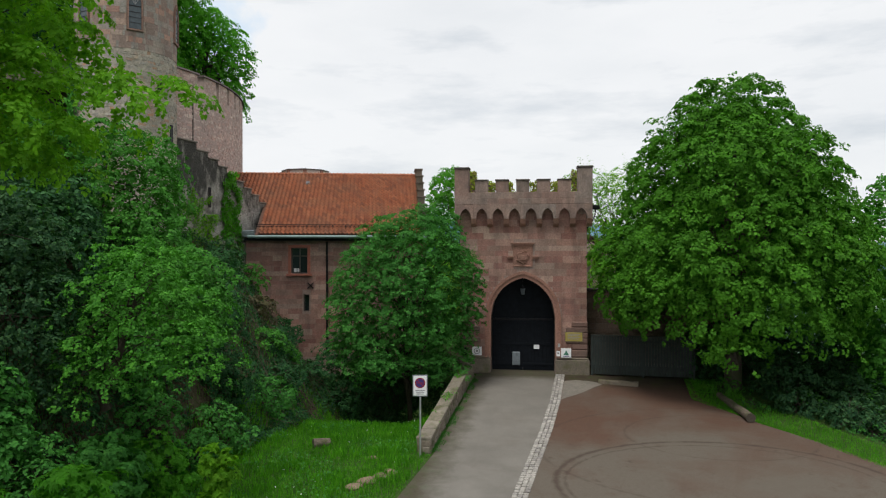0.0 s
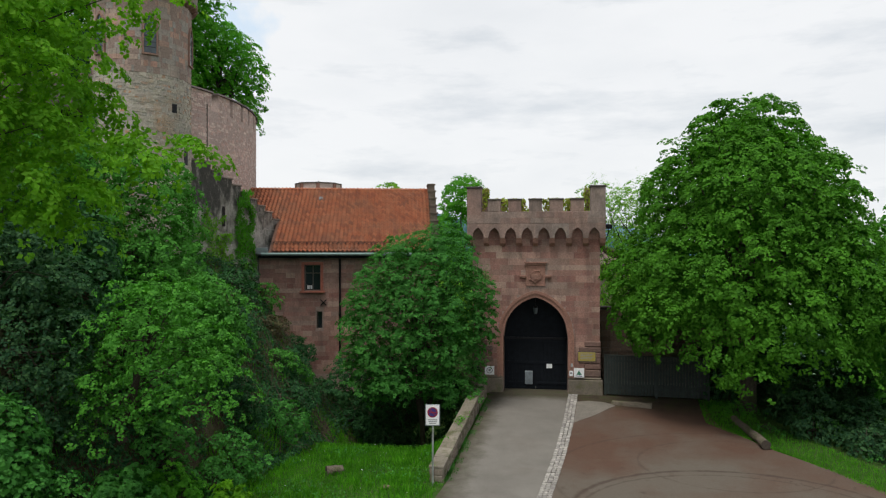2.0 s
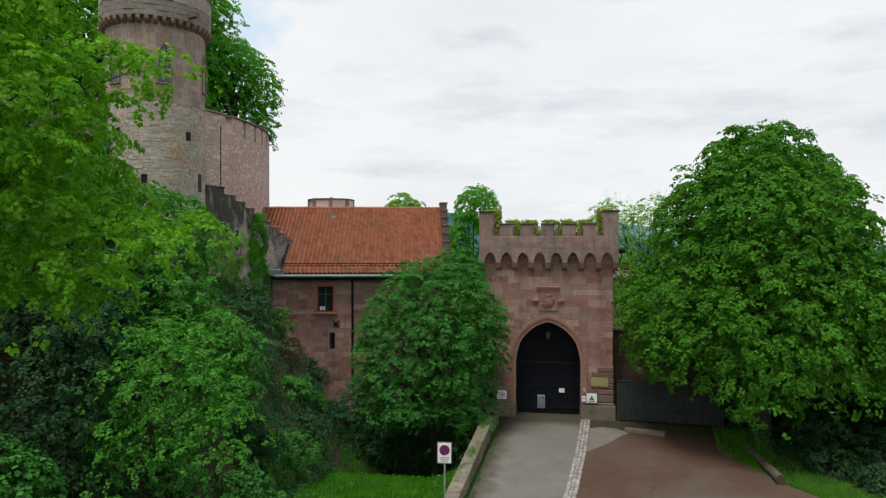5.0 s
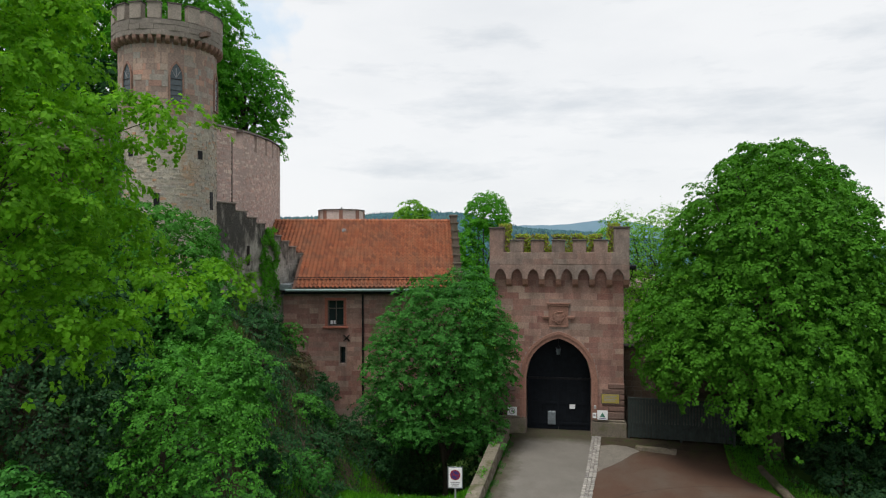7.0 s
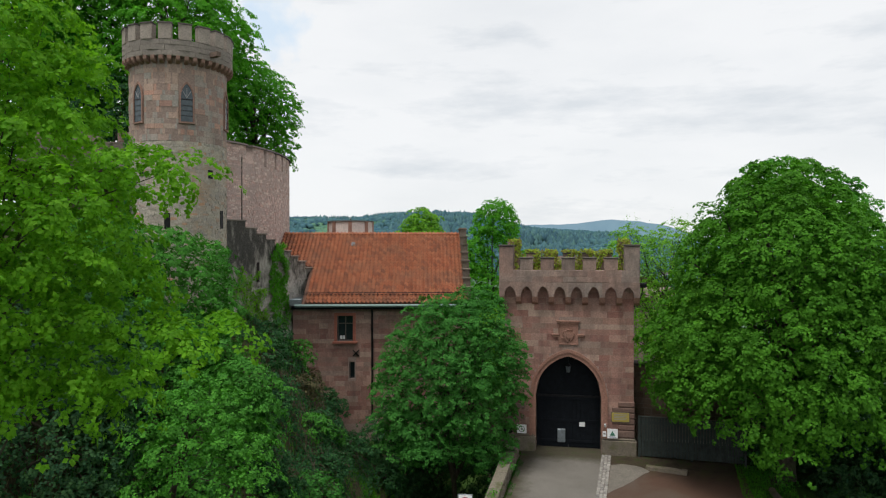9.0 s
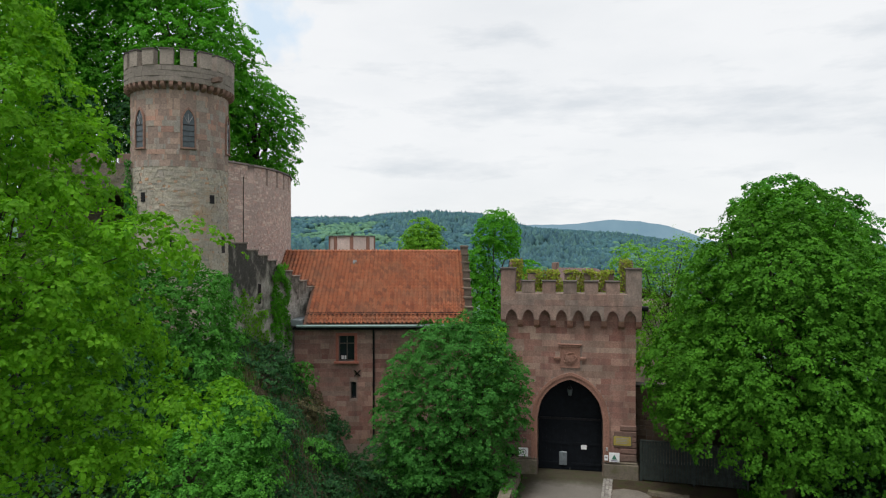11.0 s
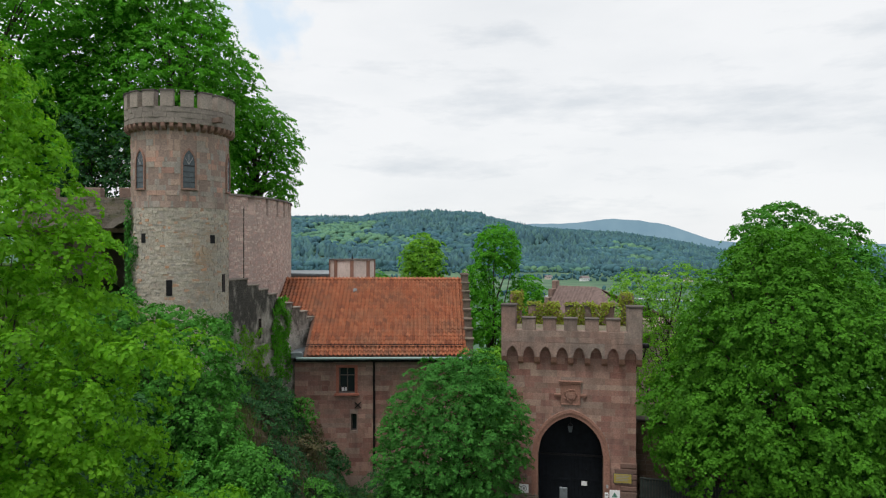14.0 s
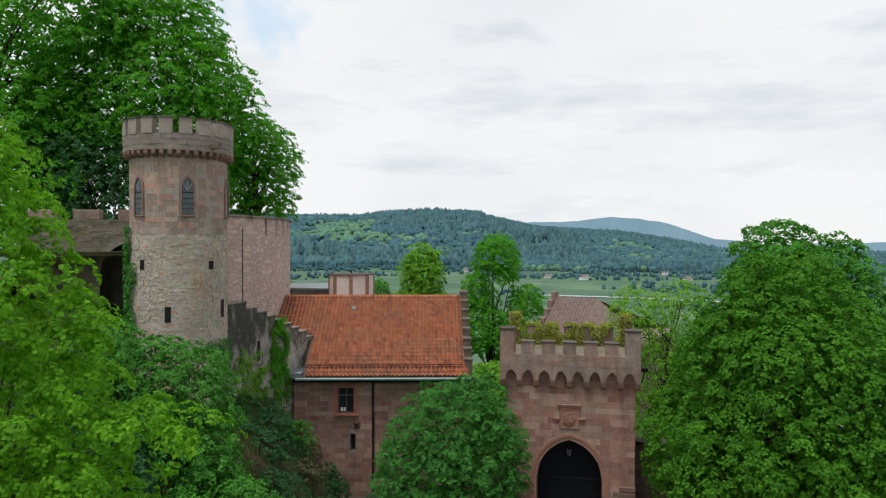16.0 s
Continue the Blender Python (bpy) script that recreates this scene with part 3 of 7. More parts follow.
arch_ring(gate, "hood_mould", M_TRIM, 0, AH + 0.175, 0.6, ASP, AAP + 0.2, 0.12, -0.10, 0.1, 10)

# corbel table, parapet, merlons, turrets
PW = 3.27
PITCH, NARCH = 0.785, 8
x_start = -NARCH * PITCH / 2
for k in range(NARCH):
    cx = x_start + (k + 0.5) * PITCH
    half, spring, apex = 0.272, 7.36, 7.8
    a0, a1 = cx - PITCH / 2 + 0.002, cx + PITCH / 2 - 0.002
    if k == 0:
        a0 = -PW
    if k == NARCH - 1:
        a1 = PW
    bm = arch_wall(bmesh.new(), a0, a1, 7.3, 8.0, cx, half, spring, apex, -0.36, -0.001, n=6)
    bmesh.ops.remove_doubles(bm, verts=bm.verts, dist=0.0005)
    part("corbel_arch", bm, M_PARAPET, gate)
for k in range(NARCH + 1):
    cx = x_start + k * PITCH
    w = 0.13
    if k in (0, NARCH):
        cx = math.copysign(PW - w, cx)
    bm = prism(bmesh.new(), [(-0.34, 7.3), (-0.001, 7.3), (-0.001, 6.92), (-0.10, 6.94), (-0.26, 7.06)], -w, w)
    for v in bm.verts:
        v.co = Vector((cx + v.co.y, v.co.x, v.co.z))
    part("corbel", bm, M_TRIM, gate)
part("parapet", boxed(-PW, PW, -0.36, 0.1, 8.0, 8.57, 0.01), M_PARAPET, gate)
lay(gate, lambda u, v, w: (u, -0.36 - w, v), -PW + 0.01, PW - 0.01, 8.0, 8.56, (0.26, 0.29), (0.5, 1.0), M_PARAPET, M_PARAPET, proud=(0.004, 0.01), limit=60, joint=0.006, seed=3)


def battlement(front, y0, y1, base, tall, wide, step, n, m_body, cover):
    """Merlons with a coping slab each, between two square corner turrets."""
    span = wide * 2
    for k in range(n):
        cx = (k - (n - 1) / 2) * step
        part("merlon", boxed(cx - 0.31, cx + 0.31, y0, y1, base, base + tall, 0.015), m_body, gate)
        part("coping", boxed(cx - 0.34, cx + 0.34, y0 - 0.04, y1 + 0.04, base + tall, base + tall + 0.07, 0.02), cover, gate, "dark weathered coping slab")


M_COPE = stone("dark_coping", [(0.07, 0.062, 0.058), (0.12, 0.105, 0.095)], "object", amount=0.5)
battlement(True, -0.36, 0.1, 8.57, 0.55, PW, 0.985, 5, M_PARAPET, M_COPE)
for sgn in (-1, 1):
    a, b = sorted((sgn * PW, sgn * (PW - 0.68)))
    part("turret", boxed(a - 0.004, b + 0.004, -0.365, 0.3, 8.4, 9.7, 0.02), M_PARAPET, gate)
    part("coping", boxed(a - 0.04, b + 0.04, -0.41, 0.35, 9.7, 9.79, 0.02), M_COPE, gate, "dark weathered coping slab")
    a, b = sorted((sgn * PW, sgn * (PW - 0.36)))
    part("side_parapet", boxed(a, b, 0.301, GD - 0.3, 8.0, 8.55, 0.01), M_PARAPET, gate)
    a, b = sorted((sgn * PW, sgn * (PW - 0.62)))
    part("turret", boxed(a, b, GD - 0.3, GD + 0.33, 8.0, 9.95, 0.02), M_PARAPET, gate)
part("parapet", boxed(-PW + 0.63, PW - 0.63, GD - 0.1, GD + 0.32, 8.0, 8.55, 0.01), M_PARAPET, gate)
battlement(False, GD - 0.1, GD + 0.32, 8.55, 0.75, PW, 0.985, 5, M_PARAPET, M_COPE)

# carved panel over the arch
bm = boxed(-0.47, 0.47, -0.03, 0.05, 5.0, 6.0, 0.01)
part("carved_panel", bm, M_TRIM, gate, "carved sandstone coat of arms panel")
bm = bmesh.new()
box(bm, -0.5, 0.5, -0.10, 0.02, 6.0, 6.1, 0.02)
box(bm, -0.56, 0.56, -0.14, 0.02, 6.1, 6.16, 0.015)
for sgn in (-1, 1):
    a, b = sorted((sgn * 0.44, sgn * 0.76))
    box(bm, a, b, -0.11, 0.02, 5.44, 5.52, 0.015)
    box(bm, a + 0.04 * (sgn < 0) , b - 0.04 * (sgn > 0), -0.08, 0.02, 5.37, 5.44, 0.012)
    a, b = sorted((sgn * 0.41, sgn * 0.47))
    box(bm, a, b, -0.06, 0.0, 5.0, 6.0, 0.01)
box(bm, -0.41, 0.41, -0.06, 0.0, 5.0, 5.06, 0.01)
part("panel_frame", bm, M_TRIM, gate)
bm = bmesh.new()
rr = random.Random(5)
prism(bm, [(-0.2, 5.62), (-0.2, 5.4), (0, 5.18), (0.2, 5.4), (0.2, 5.62)], -0.10, -0.03)
for k in range(26):
    a = k / 26 * 2 * math.pi
    r = rr.uniform(0.2, 0.3)
    ball = bmesh.new()
    bmesh.ops.create_icosphere(ball, subdivisions=1, radius=rr.uniform(0.035, 0.06), matrix=Matrix.Translation((r * math.cos(a), -0.06, 5.46 + 1.05 * r * math.sin(a))))
    part("carved_leaf", ball, M_TRIM, gate)
part("carved_shield", bm, M_TRIM, gate)
part("carved_boss", boxed(-0.09, 0.09, -0.14, -0.095, 5.3, 5.55, 0.02), M_TRIM, gate)

# the leaves of the gate, in the arch
for sgn in (-1, 1):
    leaf = part("gate_leaf", boxed(*sorted((sgn * 0.012, sgn * (AH - 0.02))), 0.80, 0.84, -0.12, 2.35), M_DARKWOOD, gate, "closed black boarded gate leaf")
    for k in range(8):
        a = 0.02 + k * 0.187
        x0, x1 = sorted((sgn * (a + 0.006), sgn * (a + 0.18)))
        part("board", boxed(x0, x1, 0.77, 0.80, -0.1, 2.34, 0.006), M_DARKWOOD, leaf)
    for z in (0.12, 1.12, 2.2):
        part("rail", boxed(*sorted((sgn * 0.02, sgn * (AH - 0.03))), 0.74, 0.77, z, z + 0.13, 0.008), M_DARKWOOD, leaf)
bm = prism(bmesh.new(), [(x * 0.985, min(z, AAP - 0.03)) for x, z in arch_outline(0, AH, 2.42, ASP, AAP)], 0.80, 0.84)
part("fanlight_panel", bm, M_DARKWOOD, gate, "black boarding filling the arch head")
part("meeting_strip", boxed(-0.05, 0.05, 0.72, 0.80, 0.02, 2.34, 0.005), M_DARKWOOD, gate)
part("transom", boxed(-AH, AH, 0.73, 0.86, 2.345, 2.43, 0.01), M_IRON, gate)
bm = boxed(-0.52, -0.14, 0.71, 0.74, 0.12, 0.78, 0.01)
part("letter_panel", bm, M_ZINC, gate, "brushed metal panel fixed on the gate")
for x0 in (-0.5, -0.31):
    part("letter_flap", boxed(x0, x0 + 0.15, 0.695, 0.71, 0.18, 0.74, 0.006), M_ZINC, gate)
part("notice", boxed(0.53, 0.80, 0.725, 0.735, 0.93, 1.14), M_WHITE, gate, "white paper notice on the dark gate")
bm = bmesh.new()
rod(bm, (0, 0.3, 4.05), (0, 0.3, 4.42), 0.012)
bmesh.ops.create_cone(bm, cap_ends=True, segments=6, radius1=0.15, radius2=0.03, depth=0.14, matrix=Matrix.Translation((0, 0.3, 4.0)))
lantern = part("lantern", bm, M_IRON, gate, "hanging hexagonal iron lantern")
bm = bmesh.new()
bmesh.ops.create_cone(bm, cap_ends=True, segments=6, radius1=0.09, radius2=0.14, depth=0.3, matrix=Matrix.Translation((0, 0.3, 3.78)))
s = Nodes("lantern_glass")
s.bsdf.inputs["Transmission Weight"].default_value = 0.4
M_LANTERN = s.done((0.10, 0.12, 0.13), 0.3, 0.3)
part("lantern_glass", bm, M_LANTERN, lantern)


def wall_sign(name, x, z, w, h, y, label, category, material=M_WHITE):
    sg = thing(name, G_AT @ pose(x, y, z), label, category)
    part("plate", boxed(-w / 2, w / 2, -0.02, 0, -h / 2, h / 2, 0.005), material, sg)
    return sg


sg = wall_sign("notice_plate", 2.42, 1.66, 0.8, 0.42, -0.08, "yellow metal notice plate with small print", "sign", M_YELLOW)
part("frame", boxed(-0.43, 0.43, -0.015, 0.0, -0.24, 0.24, 0.006), M_COPE, sg)
for k in range(4):
    part("print_bar", boxed(-0.3, 0.3 - 0.07 * (k % 2), -0.024, -0.019, 0.11 - k * 0.075, 0.14 - k * 0.075), M_GREYINK, sg)
sg = wall_sign("wall_sign", 2.05, 0.9, 0.48, 0.44, -0.17, "white square sign with a green tree shape", "sign")
bm = prism(bmesh.new(), [(-0.13, -0.1), (0.13, -0.1), (0, 0.13)], -0.026, -0.019)
part("symbol", bm, M_GREEN, sg)
part("print_bar", boxed(-0.15, 0.15, -0.026, -0.019, -0.17, -0.14), M_BLUE, sg)
sg = wall_sign("small_sign", 1.68, 0.86, 0.17, 0.25, -0.17, "small white notice beside the gate", "sign")
part("print_bar", boxed(-0.05, 0.05, -0.025, -0.019, -0.02, 0.06), M_GREYINK, sg)
sg = wall_sign("wall_sign", -2.2, 0.92, 0.46, 0.42, -0.17, "white square sign with a grey ring symbol", "sign")
bm = bmesh.new()
bmesh.ops.create_circle(bm, cap_ends=False, segments=24, radius=0.15)
bmesh.ops.create_circle(bm, cap_ends=False, segments=24, radius=0.115)
bm.verts.ensure_lookup_table()
for k in range(24):
    bm.faces.new([bm.verts[i] for i in (k, (k + 1) % 24, 24 + (k + 1) % 24, 24 + k)])
bmesh.ops.rotate(bm, verts=bm.verts, matrix=Matrix.Rotation(radians(90), 3, "X"))
bmesh.ops.translate(bm, verts=bm.verts, vec=(0, -0.025, 0))
part("ring", bm, M_GREYINK, sg)
part("symbol", boxed(-0.05, 0.05, -0.026, -0.019, -0.05, 0.06), M_GREYINK, sg)
bell = thing("door_bell", G_AT @ pose(1.72, -0.06, 1.24), "small bell box beside the gate", "bell")
part("case", boxed(-0.05, 0.05, -0.05, 0, -0.08, 0.08, 0.01), M_STEEL, bell)
lbox = thing("letter_box", G_AT @ pose(-2.85, -0.075, 0.9), "dark metal letter box on the gatehouse", "letter box")
part("case", boxed(-0.2, 0.2, -0.14, 0, -0.2, 0.18, 0.03), M_IRON, lbox)
part("slot", boxed(-0.14, 0.14, -0.15, -0.139, 0.08, 0.11), M_COPE, lbox)

# floodlight on an iron arm
lamp = thing("floodlight", G_AT @ pose(3.03, 0.4, 7.35), "black floodlight on a curved iron arm", "floodlight")
bm = bmesh.new()
prev = None
for k in range(9):
    a = k / 8
    p = (0.02 + 0.42 * math.sin(a * 1.7), 0, -0.55 + 0.95 * a)
    if prev:
        rod(bm, prev, p, 0.025)
    prev = p
part("arm", bm, M_IRON, lamp)
part("housing", boxed(0.22, 0.62, -0.15, 0.15, 0.4, 0.62, 0.05), M_IRON, lamp)
part("bracket", boxed(0, 0.05, -0.06, 0.06, -0.7, -0.4, 0.01), M_IRON, lamp)
part("cable", rod(bmesh.new(), (0.015, 0, -0.6), (0.015, 0, -4.6), 0.02), M_IRON, lamp)

# ---- the red-roofed house ----
H_AT = pose(-8.0, 36.8, 0, 0, 0, 5)
house = thing("castle_house", H_AT, "red sandstone house with orange pantile roof", "house")
HX0, HX1, EAVE, RIDGE, RY = -2.6, 7.1, 6.6, 10.42, 5.5
OPEN = [(-0.2, 0.67, 4.52, 5.92), (0.46, 0.77, 2.45, 3.39)]
bm = bmesh.new()
cuts = sorted({HX0, HX1, *[o[0] for o in OPEN], *[o[1] for o in OPEN]})
rows = sorted({-1.0, EAVE, *[o[2] for o in OPEN], *[o[3] for o in OPEN]})
for i in range(len(cuts) - 1):
    for j in range(len(rows) - 1):
        mx, mz = (cuts[i] + cuts[i + 1]) / 2, (rows[j] + rows[j + 1]) / 2
        if not any(a < mx < b and c < mz < d for a, b, c, d in OPEN):
            box(bm, cuts[i], cuts[i + 1], 0, 0.55, rows[j], rows[j + 1])
bmesh.ops.remove_doubles(bm, verts=bm.verts, dist=0.0005)
part("front_wall", bm, M_MORTAR, house)
part("side_wall", boxed(HX0, HX0 + 0.5, 0.551, 10.5, -1, EAVE), M_MORTAR, house)
part("side_wall", boxed(HX1 - 0.5, HX1, 0.551, 10.5, -1, EAVE), M_MORTAR, house)
part("rear_wall", boxed(HX0 + 0.5, HX1 - 0.5, 10.0, 10.5, -1, EAVE), M_MORTAR, house)
part("floor_slab", boxed(HX0 + 0.5, HX1 - 0.5, 0.551, 10, 3.7, 3.9), M_MORTAR, house)


def house_gaps(va, vb):
    pad = 0.15
    return [(a - (pad if d > 5 else 0.06), b + (pad if d > 5 else 0.06)) for a, b, c, d in OPEN if vb > c - 0.1 and va < d + 0.12]


lay(house, flat, HX0, HX1, 0.0, EAVE - 0.05, (0.2, 0.32), (0.35, 0.95), M_BLOCK, M_BLOCK_I, house_gaps, proud=(0.0008, 0.004), joint=0.006, first=lambda u, v: u < 3.2, seed=11)
s = Nodes("dim_glass")
M_GLASS = s.done((0.022, 0.03, 0.036), 0.08, 0.6)


def window(parent, x0, x1, z0, z1, surround, bars):
    w = part("window", boxed(x0, x1, 0.30, 0.32, z0, z1), M_GLASS, parent, "dark glazed window in a red stone surround")
    if surround:
        bm = bmesh.new()
        t = 0.15
        box(bm, x0 - t, x0, -0.05, 0.3, z0, z1, 0.01)
        box(bm, x1, x1 + t, -0.05, 0.3, z0, z1, 0.01)
        box(bm, x0 - t, x1 + t, -0.055, 0.3, z1, z1 + t, 0.01)
        part("window_surround", bm, M_REDTRIM, w)
        part("window_sill", boxed(x0 - 0.24, x1 + 0.24, -0.15, 0.3, z0 - 0.12, z0 - 0.001, 0.015), M_REDTRIM, w)
    bm = bmesh.new()
    f = 0.05
    box(bm, x0, x0 + f, 0.24, 0.30, z0, z1)
    box(bm, x1 - f, x1, 0.24, 0.30, z0, z1)
    box(bm, x0 + f, x1 - f, 0.24, 0.30, z0, z0 + f)
    box(bm, x0 + f, x1 - f, 0.24, 0.30, z1 - f, z1)
    if bars:
        cx = (x0 + x1) / 2
        box(bm, cx - 0.025, cx + 0.025, 0.24, 0.30, z0 + f, z1 - f)
        box(bm, x0 + f, cx - 0.025, 0.24, 0.30, z0 + (z1 - z0) * 0.66, z0 + (z1 - z0) * 0.66 + 0.045)
        box(bm, cx + 0.025, x1 - f, 0.24, 0.30, z0 + (z1 - z0) * 0.66, z0 + (z1 - z0) * 0.66 + 0.045)
    part("window_frame", bm, M_BARS, w)
    return w


w1 = window(house, *OPEN[0], True, True)
part("notice", boxed(-0.08, 0.07, 0.225, 0.238, 4.6, 4.8), M_WHITE, w1, "white paper behind the window")
part("notice", boxed(0.1, 0.2, 0.225, 0.238, 4.6, 4.8), M_WHITE, w1, "white paper behind the window")
w2 = window(house, *OPEN[1], False, False)
bm = bmesh.new()
for a, b in (((-0.16, 0, -0.16), (0.16, 0, 0.16)), ((-0.16, 0, 0.16), (0.16, 0, -0.16))):
    rod(bm, a, b, 0.03, n=6)
bmesh.ops.translate(bm, verts=bm.verts, vec=(0.83, -0.05, 3.87))
part("tie_anchor", bm, M_IRON, house, "rusty iron wall anchor")
bm = bmesh.new()
rod(bm, (1.72, -0.10, 6.25), (1.72, -0.10, 0.2), 0.055, n=10)
for z in (1.2, 3.2, 5.2):
    rod(bm, (1.72, -0.10, z), (1.72, -0.10, z + 0.06), 0.075, n=10)
part("downpipe", bm, M_IRON, house, "dark brown downpipe")

M_GABLE = stone("mossy_dark_gable_stone", [(0.12, 0.10, 0.08), (0.18, 0.145, 0.115)], "noise", amount=0.5, moss=(0.06, 0.065, 0.03))
# roof planes, gutter, gable
SLOPE = math.atan2(RIDGE - EAVE, RY + 0.45)
bm = bmesh.new()
prism(bm, [(-0.45, EAVE - 0.02), (RY, RIDGE - 0.02), (RY * 2 + 0.45, EAVE - 0.02), (RY * 2 + 0.45, EAVE - 0.16), (RY, RIDGE - 0.16), (-0.45, EAVE - 0.16)], 0, 1)
RX0, RXM, RYM = -5.6, -2.05, 2.4       # left end at the ridge, left end at the eave, depth of the step between them
for v in bm.verts:
    v.co = Vector((RXM if v.co.y < 0.5 else HX1 - 0.35, v.co.x, v.co.z))
zm = EAVE + (RYM + 0.45) * math.tan(SLOPE)
b2 = prism(bmesh.new(), [(RYM, zm - 0.02), (RY, RIDGE - 0.02), (RY, RIDGE - 0.16), (RYM, zm - 0.16)], RX0, RXM)
for v in b2.verts:
    v.co = Vector((v.co.y, v.co.x, v.co.z))
me_tmp = bpy.data.meshes.new("roof_left")
b2.to_mesh(me_tmp)
b2.free()
bm.from_mesh(me_tmp)
bpy.data.meshes.remove(me_tmp)
roof = part("roof", bm, plain("brown_roof_underlay", (0.13, 0.07, 0.05), 0.9), house, "orange pantile roof with weathered streaks")
bm = bmesh.new()
rod(bm, (HX0 + 0.2, -0.56, EAVE - 0.1), (HX1, -0.56, EAVE - 0.1), 0.085, n=12)
part("gutter", bm, M_COPPER, house, "green-grey gutter")
part("fascia", boxed(HX0, HX1, -0.42, 0.0, EAVE - 0.3, EAVE - 0.17), M_DARKWOOD, house)
bm = bmesh.new()
gz = [(k, EAVE + 0.2 + (RIDGE - EAVE) * (k / RY if k < RY else 2 - k / RY)) for k in np.linspace(0.0, 2 * RY, 17)]
for k in range(16):
    y0, y1 = gz[k][0], gz[k + 1][0]
    top = max(gz[k][1], gz[k + 1][1]) + 0.12
    box(bm, HX1 - 0.35, HX1 + 0.05, y0 + 0.001, y1, EAVE - 0.3, top, 0.01)
    box(bm, HX1 - 0.4, HX1 + 0.1, y0 - 0.04, y1 + 0.02, top + 0.002, top + 0.09, 0.01)
box(bm, HX1 - 0.37, HX1 + 0.07, RY - 0.3, RY + 0.3, RIDGE, RIDGE + 0.45, 0.02)
part("stepped_gable", bm, M_GABLE, house, "weathered stepped stone gable")
part("lead_flashing", boxed(HX0 - 0.1, RXM - 0.02, -0.5, 2.3, EAVE - 0.1, EAVE + 0.25, 0.02), M_ZINC, house, "grey lead flashing")
CLAY = [(0.243, 0.082, 0.044), (0.359, 0.132, 0.067), (0.306, 0.105, 0.054), (0.200, 0.074, 0.045), (0.401, 0.158, 0.084), (0.327, 0.113, 0.059), (0.348, 0.124, 0.063)]


def clay(name, one):
    """Fired clay, tile by tile, with grime in patches and streaks down the slope."""
    s = Nodes(name)
    base = s.ramp(s.object_random() if one else s.island(), spread(CLAY))
    base = s.mix(0.5, base, s.ramp(s.noise(20, 4), [(0.3, (0.55,) * 3), (0.7, (1.3,) * 3)]), "MULTIPLY")
    base = s.mix(s.ramp(s.noise(0.55, 6, 0.72), [(0.45, (0, 0, 0)), (0.72, (0.6, 0.6, 0.6))]), base, (0.21, 0.135, 0.09))
    mp = s.n("ShaderNodeMapping", Scale=(3.2, 0.5, 0.5))
    s.l(s.pos(), mp.inputs["Vector"])
    base = s.mix(s.ramp(s.noise(1.0, 5, 0.6, mp.outputs["Vector"]), [(0.54, (0, 0, 0)), (0.76, (0.6, 0.6, 0.6))]), base, (0.16, 0.085, 0.06))
    return s.done(base, 0.85, 0.2)


M_TILE, M_TILE_I = clay("roof_tile_clay", True), clay("roof_tile_clay_field", False)


def pantile(w, l):
    """An S-shaped clay tile, lower end at the origin, running up along y."""
    n, v, f = 8, [], []
    for j, (yy, lift) in enumerate(((0, 0.07), (l, 0.0))):
        for k in range(n + 1):
            a = k / n
            h = 0.085 * math.sin(a * math.pi * 1.55) if a < 0.645 else -0.03 * math.sin((a - 0.645) / 0.355 * math.pi)
            v.append((a * w * 0.97, yy, h + lift))
    for k in range(n + 1):
        x, y, z = v[k]
        v.append((x, y, z - 0.03))
    for k in range(n):
        f.append((k, k + 1, n + 2 + k, n + 1 + k))
        f.append((2 * n + 2 + k, 2 * n + 3 + k, k + 1, k))
    return v, f


TW, TL = 0.232, 0.36
tv, tf = pantile(TW, TL)
tile_me = bpy.data.meshes.new("roof_tile")
tile_me.from_pydata(tv, [], tf)
tile_me.materials.append(M_TILE)
cols = math.ceil((HX1 - 0.36 - RX0) / TW)
slope_len = math.hypot(RIDGE - EAVE, RY + 0.45)
tile_rows = int(slope_len / 0.315)
rest_v, rest_f, made = [], [], 0
tva = np.array(tv)
rr = random.Random(21)
for j in range(tile_rows + 1):
    for i in range(cols):
        d = j * 0.315
        if RX0 + i * TW < RXM and -0.48 + d * math.cos(SLOPE) < RYM:
            continue
        m = pose(RX0 + i * TW + rr.uniform(-0.006, 0.006), -0.48 + d * math.cos(SLOPE), EAVE + d * math.sin(SLOPE) + 0.02, math.degrees(SLOPE) + rr.uniform(-0.8, 0.8), rr.uniform(-1, 1), rr.uniform(-0.8, 0.8))
        if j < 8 and made < 300 and i * TW + RX0 > HX0 - 0.2 and i * TW + RX0 < 6:
            t = new("roof_tile", tile_me)
            t.parent = roof
            t.matrix_local = m
            made += 1
        else:
            k = len(rest_v)
            a = np.array(m)
            rest_v += [tuple(p) for p in tva @ a[:3, :3].T + a[:3, 3]]
            rest_f += [tuple(q + k for q in face) for face in tf]
tagged(raw("roof_tile_field", rest_v, rest_f, M_TILE_I, roof), kind="stuff")
bm = bmesh.new()
x = RX0
while x < HX1 - 0.4:
    rod(bm, (x, RY, RIDGE + 0.03), (x + 0.4, RY, RIDGE + 0.03), 0.13, 0.115, 10)
    x += 0.38
tagged(part("ridge_tile_field", bm, M_TILE_I, roof), kind="stuff")
bm = bmesh.new()
for z in (0.1, 0.2):
    rod(bm, (RXM, 0.05, EAVE + 0.36 + z), (HX1 - 0.5, 0.05, EAVE + 0.36 + z), 0.022, n=6)
k = RXM + 0.2
while k < HX1 - 0.6:
    rod(bm, (k, 0.05, EAVE + 0.3), (k, 0.05, EAVE + 0.58), 0.014, n=5)
    k += 0.35
